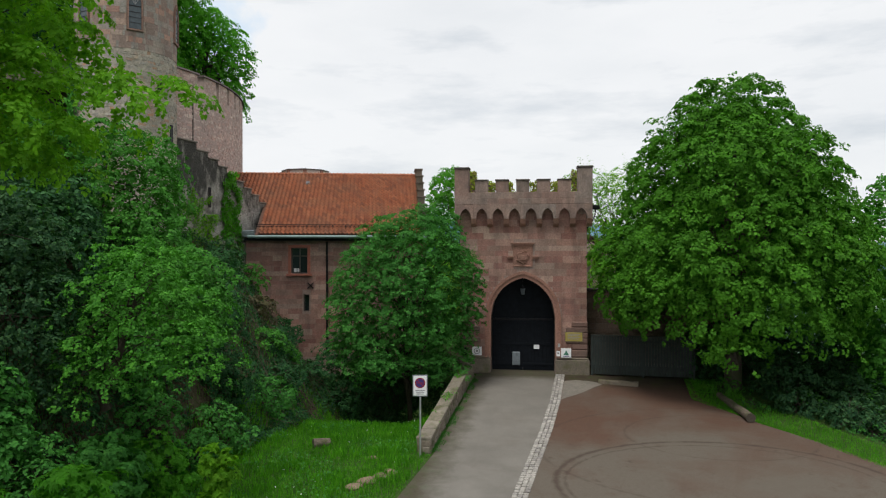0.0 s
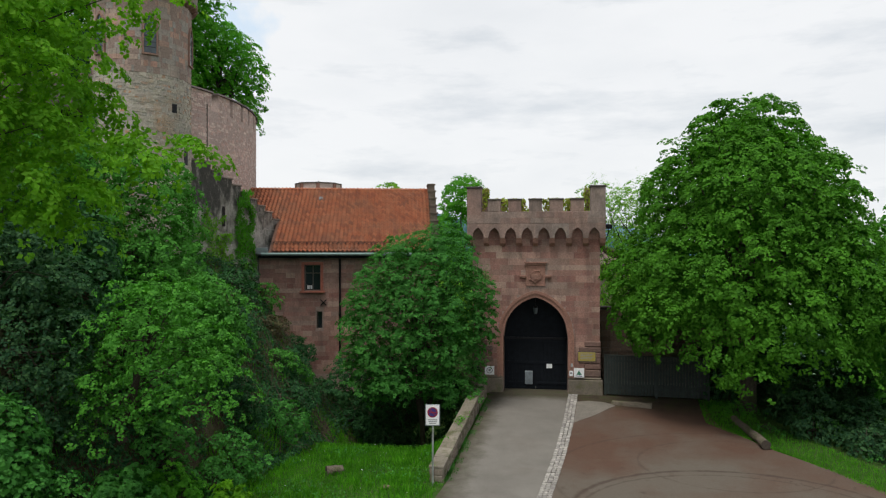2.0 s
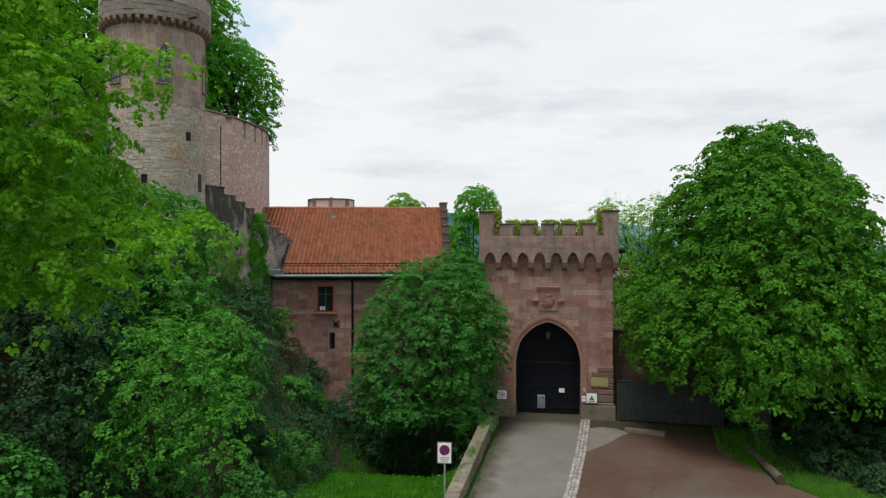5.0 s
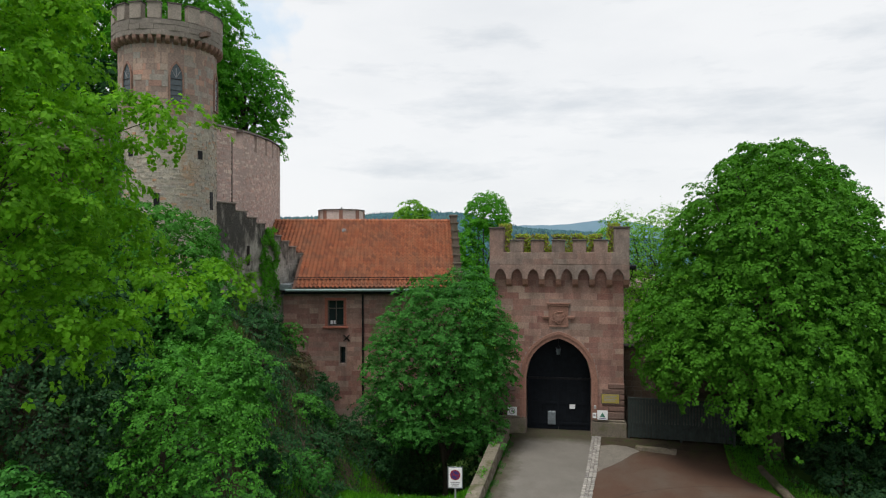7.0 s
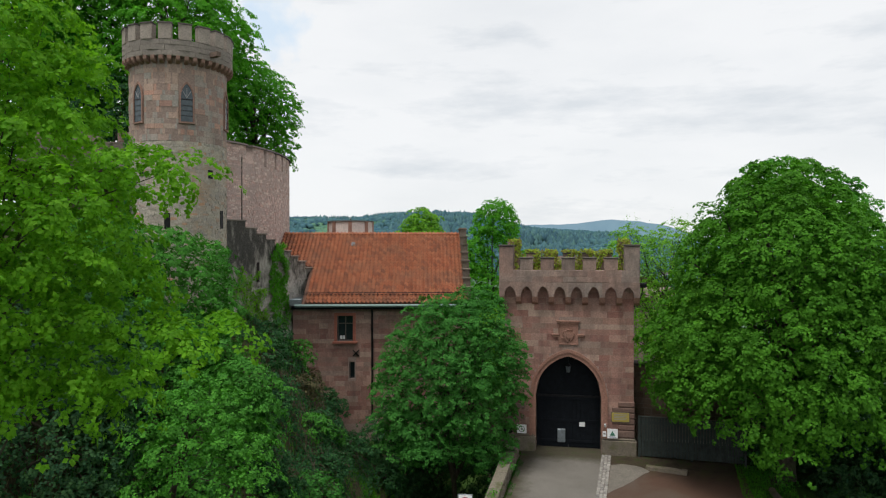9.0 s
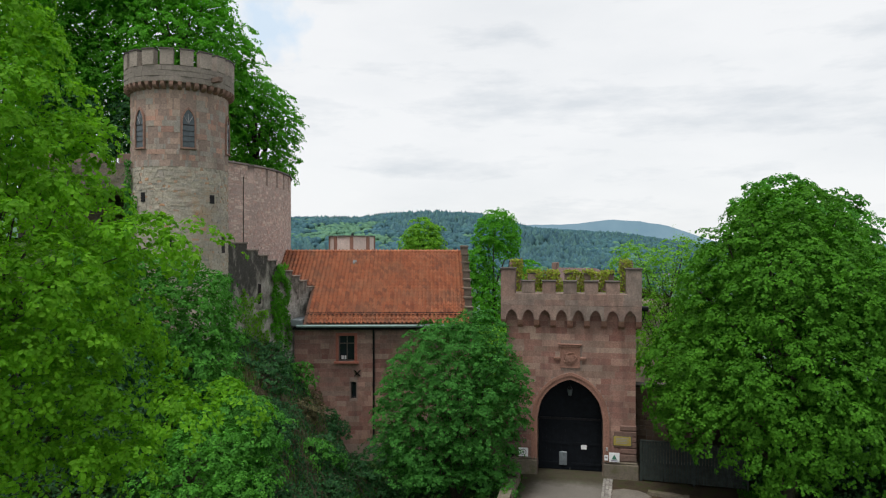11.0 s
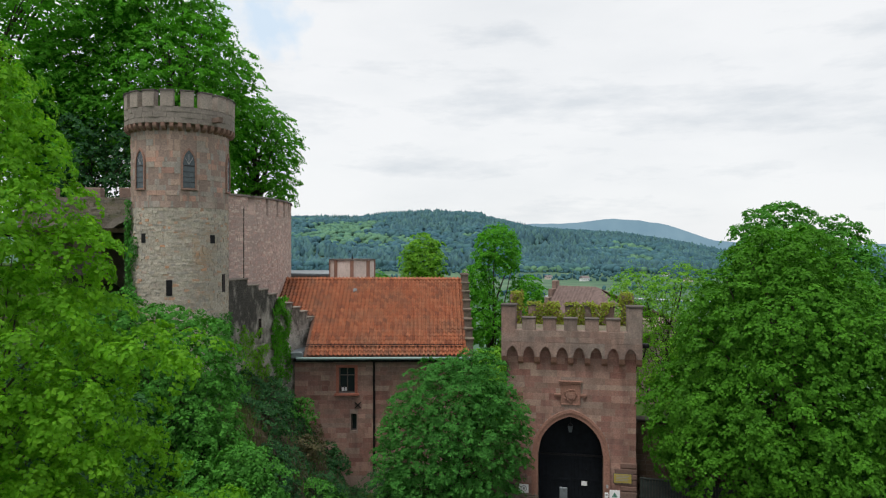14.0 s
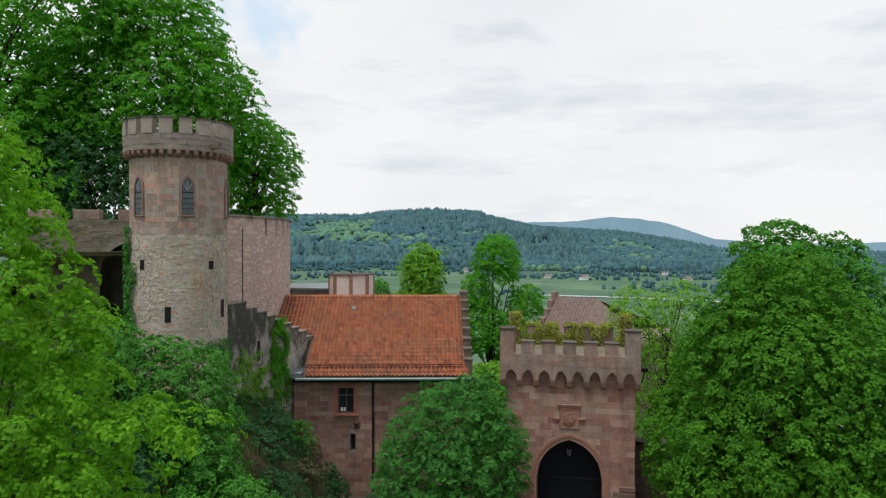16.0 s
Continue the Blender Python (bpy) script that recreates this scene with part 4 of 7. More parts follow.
part("snow_guard", bm, M_IRON, roof, "rusty snow guard rail above the gutter")
bm = boxed(0.0, 0.22, -0.05, 0.28, 0.03, 0.12, 0.02)
vent = part("roof_vent", bm, M_ZINC, roof, "small grey roof vent")
vent.matrix_local = pose(0.1, 4.35, EAVE + 4.8 * math.tan(SLOPE) + 0.05, math.degrees(SLOPE))

# ---- the round tower ----
T_AT = pose(-14.0, 30.15, 0, 0, 0, 24)
TR = 2.08
tower = thing("round_tower", T_AT, "round stone tower with battlemented crown and lancet windows", "tower")


def tube(r0, r1, z0, z1, n=48):
    """A hollow ring of wall."""
    bm = bmesh.new()
    rings = [[bm.verts.new((r * math.sin(2 * math.pi * k / n), -r * math.cos(2 * math.pi * k / n), z)) for k in range(n)] for r, z in ((r1, z0), (r1, z1), (r0, z1), (r0, z0))]
    for i in range(4):
        a, b = rings[i], rings[(i + 1) % 4]
        for k in range(n):
            bm.faces.new((a[k], a[(k + 1) % n], b[(k + 1) % n], b[k]))
    return bm


part("shaft", tube(1.5, TR - 0.03, 4.0, 14.2), M_MORTAR_G, tower)
part("shaft", tube(1.5, TR - 0.012, 14.2, 17.76), M_MORTAR, tower)


def curved(u, v, w, r=TR):
    a = u / r
    return ((r + w) * math.sin(a), -(r + w) * math.cos(a), v)


LANCETS = [a * TR for a in (radians(-50), radians(9.5), radians(74))]
SLITS = [(1.43, 12.68, 13.05, 0.12), (-0.45, 10.45, 11.12, 0.12), (2.2, 10.5, 11.3, 0.13), (-1.66, 12.7, 13.1, 0.11)]


def tower_gaps(va, vb):
    out = [(c - 0.33, c + 0.33) for c in LANCETS if vb > 14.95 and va < 16.85]
    out += [(c - w, c + w) for c, z0, z1, w in SLITS if vb > z0 and va < z1]
    return out


front = math.pi * TR
lay(tower, curved, -front, front, 14.2, 17.76, (0.19, 0.28), (0.32, 0.75), M_TOWER, M_TOWER_I, tower_gaps, limit=200, proud=(-0.004, 0.005), joint=0.004, first=lambda u, v: abs(u) < 3.3, seed=2)
lay(tower, curved, -front, front, 7.0, 14.2, (0.075, 0.15), (0.10, 0.32), M_RUBBLE_I, M_RUBBLE_I, tower_gaps, limit=0, proud=(-0.036, 0.0), joint=0.012, name="rubble", rough=True, seed=6)


def bent(bm, c, y_at=0.0):
    """Turns a piece built flat about x = 0 to its place on the tower."""
    a = c / TR
    bmesh.ops.transform(bm, matrix=Matrix.Rotation(a, 4, "Z") @ Matrix.Translation((0, -TR, 0)), verts=bm.verts)
    return bm


s = Nodes("old_leaded_glass")
M_LEADED = s.done(s.ramp(s.noise(5, 3), [(0.3, (0.035, 0.052, 0.062)), (0.7, (0.065, 0.088, 0.1))]), 0.25, 0.5)
for c in LANCETS:
    glass = part("lancet_window", bent(prism(bmesh.new(), arch_outline(0, 0.255, 15.05, 16.1, 16.68, 8), -0.012, 0.05), c), M_LEADED, tower, "pointed lancet window with leaded tracery")
    bm = bmesh.new()
    pts, out = arch_outline(0, 0.245, 15.0, 16.1, 16.66, 8), arch_outline(0, 0.305, 15.0, 16.1, 16.76, 8)
    for k in range(len(pts) - 1):
        prism(bm, [pts[k], pts[k + 1], out[k + 1], out[k]], -0.055, 0.12)
    box(bm, -0.33, 0.33, -0.06, 0.1, 14.95, 15.02, 0.01)
    part("window_surround", bent(bm, c), M_PINKTRIM, glass)
    for z in (15.28, 15.5, 15.72, 15.97):
        part("glazing_bar", bent(boxed(-0.245, 0.245, -0.028, 0.0, z, z + (0.04 if z > 15.9 else 0.018)), c), M_IRON, glass)
    for k in range(3):
        a = (k - 1) * 0.7
        part("tracery_rib", bent(rod(bmesh.new(), (0, -0.016, 16.05), (0.28 * math.sin(a), -0.016, 16.05 + 0.42 * math.cos(a)), 0.013, n=6), c), M_GREYINK, glass)
# dark plates stand in for the shade inside the slits
for c, z0, z1, w in SLITS:
    part("slit_dark_plate", bent(boxed(-w, w, -0.0, 0.03, z0, z1), c), M_IRON, tower, "dark plate for the shade in a narrow opening")

# crown: small corbels, ring, merlons
for k in range(42):
    a = 2 * math.pi * k / 42
    bm = prism(bmesh.new(), [(0, 17.76), (0.27, 17.76), (0.26, 17.62), (0.2, 17.54), (0.1, 17.5), (0, 17.46)], -0.085, 0.085)
    for v in bm.verts:
        v.co = Vector((v.co.y, -v.co.x, v.co.z))
    bent(bm, a * TR)
    part("corbel", bm, M_PINKTRIM, tower)
CR = TR + 0.25
part("crown_ring", tube(CR - 0.4, CR - 0.05, 17.76, 18.45), M_MORTAR_G, tower)
lay(tower, lambda u, v, w: curved(u, v, w, CR), -math.pi * CR, math.pi * CR, 17.77, 18.44, (0.21, 0.24), (0.4, 0.9), M_CROWN, M_CROWN, limit=60, proud=(0.002, 0.008), joint=0.007, first=lambda u, v: abs(u) < 3.4, seed=8)
NM = 18
for k in range(NM):
    a0 = 2 * math.pi * (k + 0.02) / NM
    bm = bmesh.new()
    ring = []
    for j in range(5):
        a = a0 + 2 * math.pi / NM * 0.66 * j / 4
        ring.append([(r * math.sin(a), -r * math.cos(a), z) for r, z in ((CR + 0.01, 18.45), (CR + 0.01, 19.1), (CR - 0.36, 19.1), (CR - 0.36, 18.45))])
    vs = [[bm.verts.new(p) for p in q] for q in ring]
    for j in range(4):
        for i in range(4):
            bm.faces.new((vs[j][i], vs[j + 1][i], vs[j + 1][(i + 1) % 4], vs[j][(i + 1) % 4]))
    bm.faces.new(vs[0]), bm.faces.new(vs[-1])
    part("merlon", bm, M_CROWN, tower)
    bm = bmesh.new()
    ring = []
    for j in range(5):
        a = a0 - 0.012 + (2 * math.pi / NM * 0.66 + 0.024) * j / 4
        ring.append([(r * math.sin(a), -r * math.cos(a), z) for r, z in ((CR + 0.05, 19.1), (CR + 0.04, 19.16), (CR - 0.39, 19.16), (CR - 0.4, 19.1))])
    vs = [[bm.verts.new(p) for p in q] for q in ring]
    for j in range(4):
        for i in range(4):
            bm.faces.new((vs[j][i], vs[j + 1][i], vs[j + 1][(i + 1) % 4], vs[j][(i + 1) % 4]))
    bm.faces.new(vs[0]), bm.faces.new(vs[-1])
    part("coping", bm, M_COPE, tower, "dark weathered coping slab")
part("tower_roof", tube(0.02, CR - 0.41, 18.1, 18.2), M_ZINC, tower)
part("water_spout", bent(prism(bmesh.new(), [(-0.1, 17.9), (0.1, 17.9), (0.1, 18.1), (-0.1, 18.1)], -0.75, -0.25), 0.62 * TR), M_QUOIN, tower, "stone water spout")

# ---- the round bastion, with its parapet ----
BC, BR = (-26.1, 40.9), 13.5
bastion = thing("bastion", pose(*BC, 0), "great round rubble bastion with slit parapet", "bastion")
M_BAST = stone("pinkish_rubble", [(0.482, 0.348, 0.311), (0.633, 0.485, 0.434), (0.437, 0.340, 0.311), (0.572, 0.398, 0.348), (0.693, 0.580, 0.514), (0.527, 0.434, 0.391)], "island", amount=0.25)
bm = bmesh.new()
rows = []
for j in range(90):
    a = radians(-41 + 1.6 * j)
    rows.append([bm.verts.new((r * math.cos(a), r * math.sin(a), z)) for r, z in ((BR - 0.03, 3), (BR - 0.03, 14.3), (BR - 0.9, 14.3), (BR - 0.9, 3))])
for j in range(89):
    for i in range(4):
        bm.faces.new((rows[j][i], rows[j + 1][i], rows[j + 1][(i + 1) % 4], rows[j][(i + 1) % 4]))
bm.faces.new(rows[0]), bm.faces.new(rows[-1])
part("curtain_wall", bm, M_MORTAR_P, bastion)


def bast(u, v, w):
    a = u / BR
    return ((BR + w) * math.cos(a), (BR + w) * math.sin(a), v)


SL = [BR * radians(a) for a in (-27, -16.5, -9.5, -3.5, 2.0, 7.5, 13)]


def bast_gaps(va, vb):
    return [(c - (0.3 if i == 1 else 0.16), c + (0.3 if i == 1 else 0.16)) for i, c in enumerate(SL) if va > 13.9]


lay(bastion, bast, -BR * radians(41), BR * radians(30), 7.5, 15.25, (0.07, 0.16), (0.10, 0.32), M_BAST, M_BAST, bast_gaps, limit=0, proud=(-0.045, -0.008), joint=0.012, name="rubble", rough=True, seed=31)
bm = bmesh.new()
box(bm, -0.02, 0.02, -0.012, 0.05, 6.0, 14.6)
bmesh.ops.transform(bm, matrix=Matrix.Rotation(radians(-19.4 + 90), 4, "Z") @ Matrix.Translation((0, -BR - 0.005, 0)), verts=bm.verts)
part("building_seam", bm, M_COPE, bastion, "dark vertical building joint")
edges = [-BR * radians(41)] + SL + [BR * radians(30)]
for k in range(len(edges) - 1):
    u0, u1 = edges[k] + (0.3 if k == 2 else 0.16), edges[k + 1] - (0.3 if k == 1 else 0.16)
    n = max(2, int((u1 - u0) / 0.8))
    bm = bmesh.new()
    rows = []
    for j in range(n + 1):
        u = u0 + (u1 - u0) * j / n
        rows.append([bm.verts.new(bast(u, z, w)) for z, w in ((14.3, -0.03), (15.25, -0.03), (15.25, -0.5), (14.3, -0.5))])
    for j in range(n):
        for i in range(4):
            bm.faces.new((rows[j][i], rows[j + 1][i], rows[j + 1][(i + 1) % 4], rows[j][(i + 1) % 4]))
    bm.faces.new(rows[0]), bm.faces.new(rows[-1])
    part("parapet", bm, M_MORTAR_P, bastion)
    bm = bmesh.new()
    rows = []
    for j in range(n + 1):
        u = u0 - 0.12 + (u1 - u0 + 0.24) * j / n
        rows.append([bm.verts.new(bast(u, z, w)) for z, w in ((15.25, 0.08), (15.36, 0.02), (15.36, -0.55), (15.25, -0.58))])
    for j in range(n):
        for i in range(4):
            bm.faces.new((rows[j][i], rows[j + 1][i], rows[j + 1][(i + 1) % 4], rows[j][(i + 1) % 4]))
    bm.faces.new(rows[0]), bm.faces.new(rows[-1])
    part("coping", bm, M_COPE, bastion, "dark coping stones")
part("bastion_floor", tube(0.05, BR - 0.9, 13.2, 13.4, 64), M_GROUND, bastion)

# ---- the stepped wall between tower and house ----
A0, A1 = Vector((-12.2, 31.2, 0)), Vector((-10.15, 39.0, 0))
ang = math.degrees(math.atan2(A1.y - A0.y, A1.x - A0.x))
stepw = thing("stepped_wall", pose(A0.x, A0.y, 0, 0, 0, ang), "blackened stepped stone wall with ivy patches", "wall")
LEN = (A1 - A0).length
STEPS = [(-0.2, 1.5, 11.0), (1.5, 2.45, 10.66), (2.45, 3.3, 10.38), (3.3, 4.1, 10.1), (4.1, 4.9, 9.8), (4.9, 5.7, 9.5), (5.7, 6.5, 9.2), (6.5, 7.3, 8.9), (7.3, LEN, 8.5)]
s = Nodes("sooty_lime_plaster")
mp = s.n("ShaderNodeMapping", Scale=(1.5, 1.5, 0.75))
s.l(s.pos(), mp.inputs["Vector"])
c = s.ramp(s.noise(2.0, 6, 0.7), [(0.32, (0.17, 0.16, 0.135)), (0.5, (0.40, 0.375, 0.335)), (0.68, (0.56, 0.53, 0.48))])
run = s.math("ADD", s.noise(1.0, 7, 0.72, mp.outputs["Vector"]), s.math("MULTIPLY", s.noise(0.5, 3), 0.5))
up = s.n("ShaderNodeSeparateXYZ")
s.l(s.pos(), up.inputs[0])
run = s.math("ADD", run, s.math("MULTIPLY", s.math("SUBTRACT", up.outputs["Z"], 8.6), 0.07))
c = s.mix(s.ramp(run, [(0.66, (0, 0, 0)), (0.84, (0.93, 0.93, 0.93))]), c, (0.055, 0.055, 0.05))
c = s.mix(s.ramp(s.noise(4.0, 5, 0.7), [(0.6, (0, 0, 0)), (0.68, (0.7, 0.7, 0.7))]), c, (0.20, 0.185, 0.15))
s.bump(s.math("ADD", s.noise(5, 6, 0.7), s.noise(22, 4)), 1.0, 0.09)
M_SOOTPLASTER = s.done(c, 0.92, 0.15)
for k, (a, b, top) in enumerate(STEPS):
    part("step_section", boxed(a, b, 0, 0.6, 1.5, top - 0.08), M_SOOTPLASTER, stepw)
    part("coping", boxed(a - 0.05, b + 0.03, -0.06, 0.66, top - 0.08, top, 0.02), M_OLDWALL, stepw)
lay(stepw, flat, 0.0, LEN, 3.0, 7.6, (0.12, 0.22), (0.16, 0.45), M_OLDWALL_I, M_OLDWALL_I, limit=0, proud=(-0.025, 0.012), joint=0.015, name="rubble", rough=True, seed=14)
lay(stepw, flat, 6.0, LEN, 7.6, 8.4, (0.12, 0.22), (0.16, 0.45), M_OLDWALL_I, M_OLDWALL_I, limit=0, proud=(-0.025, 0.012), joint=0.015, name="rubble", rough=True, seed=15)
# the slit's inner shade is a dark plate on the wall face
part("slit_dark_plate", boxed(2.45, 2.68, -0.012, 0.05, 7.9, 8.9), M_IRON, stepw, "dark plate for the shade in a narrow opening")

# ---- bridge wall on the far side of the tower ----
M_BRIDGE_I = stone("dark_bridge_rubble", [(0.13, 0.12, 0.10), (0.20, 0.18, 0.15), (0.16, 0.14, 0.12), (0.25, 0.21, 0.175)], "island", amount=0.5, moss=(0.07, 0.08, 0.035))
brw = thing("bridge_wall", pose(-18.6, 33.4, 0, 0, 0, 8), "old stone bridge wall with a dark arch", "wall")
bm = arch_wall(bmesh.new(), -5, 4.0, 6, 15.0, 0.6, 1.58, 12.2, 13.85, 0, 0.8)
part("wall_body", bm, M_PLINTH, brw)


def bridge_gaps(va, vb):
    z, half = (va + vb) / 2, 1.85
    if z < 12.2:
        return [(0.6 - half, 0.6 + half)]
    if z > 14.1:
        return []
    k = half * math.sqrt(max(0.0, 1 - ((z - 12.2) / 1.9) ** 2))
    return [(0.6 - k, 0.6 + k)]


lay(brw, flat, -5, 4.0, 6, 15.0, (0.14, 0.22), (0.25, 0.6), M_BRIDGE_I, M_BRIDGE_I, bridge_gaps, limit=0, proud=(-0.02, 0.03), name="rubble", rough=True, seed=17)
arch_ring(brw, "voussoir", M_OLDWALL, 0.6, 1.58, 8.0, 12.2, 13.85, 0.3, -0.05, 0.4, 12)
# unseen slab, added to keep daylight out of the arch
part("bridge_deck", boxed(-5, 4, 0.801, 3.0, 14.5, 14.9), M_OLDWALL, brw)
for k in range(4):
    part("merlon", boxed(-4.5 + k * 2.2, -3.2 + k * 2.2, 0, 0.5, 15.0, 15.5, 0.03), M_PARAPET, brw)
part("arch_back", boxed(-5, 4, 2.5, 3.0, 6, 14.5), M_OLDWALL, brw)

# ---- octagonal turret house behind the roof ----
oct_t = thing("octagonal_turret", pose(-10.1, 50.0, 0, 0, 0, 10), "pale rendered octagonal turret with red stone corners", "turret")
M_RENDER = stone("pale_pink_render", [(0.66, 0.56, 0.52), (0.76, 0.66, 0.61)], "noise", amount=0.3, stain=(0.25, 0.2, 0.18))
R8 = 1.65
bm = bmesh.new()
bmesh.ops.create_cone(bm, cap_ends=True, segments=8, radius1=R8, radius2=R8, depth=8.0, matrix=Matrix.Translation((0, 0, 7.5)))
part("wall", bm, M_RENDER, oct_t)
bm = bmesh.new()
bmesh.ops.create_cone(bm, cap_ends=True, segments=8, radius1=R8 + 0.08, radius2=R8 + 0.06, depth=0.08, matrix=Matrix.Translation((0, 0, 11.54)))
part("roof", bm, M_COPE, oct_t)
for k in range(8):
    a = 2 * math.pi * k / 8
    bm = boxed(-0.13, 0.13, -0.05, 0.2, 4, 11.49)
    bmesh.ops.transform(bm, matrix=Matrix.Rotation(a, 4, "Z") @ Matrix.Translation((0, -R8, 0)), verts=bm.verts)
    part("corner_pilaster", bm, M_TRIM, oct_t)
part("finial", rod(bmesh.new(), (0, 0, 11.58), (0, 0, 11.8), 0.07, 0.03), M_IRON, oct_t)
wing = thing("flat_roofed_wing", pose(-14.0, 52, 0, 0, 0, 5), "low grey castle wing with flat roof", "building")
part("wall", boxed(-3, 3.4, -2, 4, 3, 10.3), M_OLDWALL, wing)
part("roof", boxed(-3.1, 3.5, -2.1, 4.1, 10.3, 10.5, 0.03), M_ZINC, wing)
part("chimney", boxed(-2.0, -1.4, 0, 0.6, 10.5, 11.6, 0.03), M_PARAPET, wing)

# ---- brown roofed house behind the gate ----
rear = thing("rear_house", pose(7.2, 59.6, -0.6, 0, 0, -25), "stone house with brown tiled roof and stepped gable", "house")
part("wall", boxed(-3.2, 7, 0, 9, -8, 6.5), M_PARAPET, rear)
bm = prism(bmesh.new(), [(-0.5, 6.2), (4.5, 9.4), (9.5, 6.2), (9.5, 6.0), (4.5, 9.2), (-0.5, 6.0)], 0, 1)
for v in bm.verts:
    v.co = Vector((-2.9 if v.co.y < 0.5 else 7.3 - 6.5 * max(0.0, (v.co.z - 6.2) / 3.2), v.co.x, v.co.z))
M_BROWNROOF = plain("brown_roof_tiles", (0.135, 0.095, 0.086), 0.85, var=0.3, scale=3, bump=0.4)
rroof = part("roof", bm, M_BROWNROOF, rear)
for k in range(13):
    part("tile_rib", boxed(-2.9 + k * 0.3, -2.82 + k * 0.3, -0.03, 0.03, 0, 5.93), M_BROWNROOF, rroof).matrix_local = Matrix.Translation((0, -0.5, 6.22)) @ Matrix.Rotation(math.atan2(3.2, 5) - math.pi / 2, 4, "X")
for k in range(9):
    y0 = k * 1.0
    part("gable_step", boxed(-3.25, -2.85, y0, y0 + 1.0, 6.0, 7.0 + min(k, 8 - k) * 0.72, 0.02), M_PARAPET, rear)


# ---- trees and shrubs ----
LEAF = {
    "oval": (np.array([(0, 0, 0), (0.32, 0.45, 0.06), (0, 1, -0.06), (-0.32, 0.45, 0.06)]), np.array([(0, 1, 2, 3)])),
    "hand": (np.array([(0, 0, 0), (0.5, 0.05, -0.05), (0.3, 0.35, 0.05), (0.62, 0.62, -0.08), (0.22, 0.62, 0.04), (0, 1.05, -0.1), (-0.22, 0.62, 0.04), (-0.62, 0.62, -0.08), (-0.3, 0.35, 0.05), (-0.5, 0.05, -0.05)]),
             np.array([(0, 1, 2, 2), (0, 2, 3, 4), (0, 4, 5, 6), (0, 6, 7, 8), (0, 8, 9, 9)])),
    "broad": (np.array([(0, 0, 0), (0.42, 0.45, 0.07), (0, 1, -0.1), (-0.42, 0.45, 0.07)]), np.array([(0, 1, 2, 3)])),
}


def unit(v):
    return v / np.maximum(1e-6, np.linalg.norm(v, axis=-1, keepdims=True))


def leaf_mesh(name, at, normal, along, size, shape, material, parent=None, label=""):
    """One leaf at each place; degenerate quads are split to triangles."""
    lv, lf = LEAF[shape]
    y = unit(along - normal * np.sum(along * normal, -1, keepdims=True))
    x = np.cross(y, normal)
    s = size[:, None, None]
    v = at[:, None, :] + s * (lv[None, :, :1] * x[:, None] + lv[None, :, 1:2] * y[:, None] + lv[None, :, 2:] * normal[:, None])
    tri = []
    for q in lf:
        tri.append(q[:3])
        if q[3] != q[2]:
            tri.append((q[0], q[2], q[3]))
    if len(lf) == 1:
        tri = [q for q in lf]
    tri = np.array(tri)
    f = tri[None] + (np.arange(len(at)) * len(lv))[:, None, None]
    return raw(name, v.reshape(-1, 3), f.reshape(-1, tri.shape[1]), material, parent, label)


def clumps_on(lobes, n, rng, inner=0.3, low=-0.75, loose=0.1):
    """Places of leaf clumps over a crown made of ellipsoids, with the outward way of each."""
    lobes = np.array(lobes, dtype=float)
    area = lobes[:, 3] * lobes[:, 5]
    which = rng.choice(len(lobes), n * 3, p=area / area.sum())
    d = unit(rng.normal(size=(n * 3, 3)))
    rad = np.where(rng.random(n * 3) < inner, rng.uniform(0.45, 0.85, n * 3), rng.uniform(0.87, 1.0 + loose, n * 3))
    p = lobes[which, :3] + d * lobes[which, 3:] * rad[:, None]
    ok = d[:, 2] > low
    for k in range(len(lobes)):
        q = (p - lobes[k, :3]) / lobes[k, 3:]
        ok &= (which == k) | (np.sum(q * q, -1) > 0.72)
    p, d = p[ok][:n], d[ok][:n]
    out = unit(d / lobes[which[ok][:n], 3:])
    return p, out


def thinned(p, out, gap, n):
    """Keeps places at least gap apart, n at most."""
    kept = np.zeros((0, 3))
    pick = []
    for i in range(len(p)):
        if len(pick) and np.min(np.sum((kept - p[i]) ** 2, -1)) < gap * gap:
            continue
        pick.append(i)
        kept = p[pick]
        if len(pick) >= n:
            break
    return p[pick], out[pick]


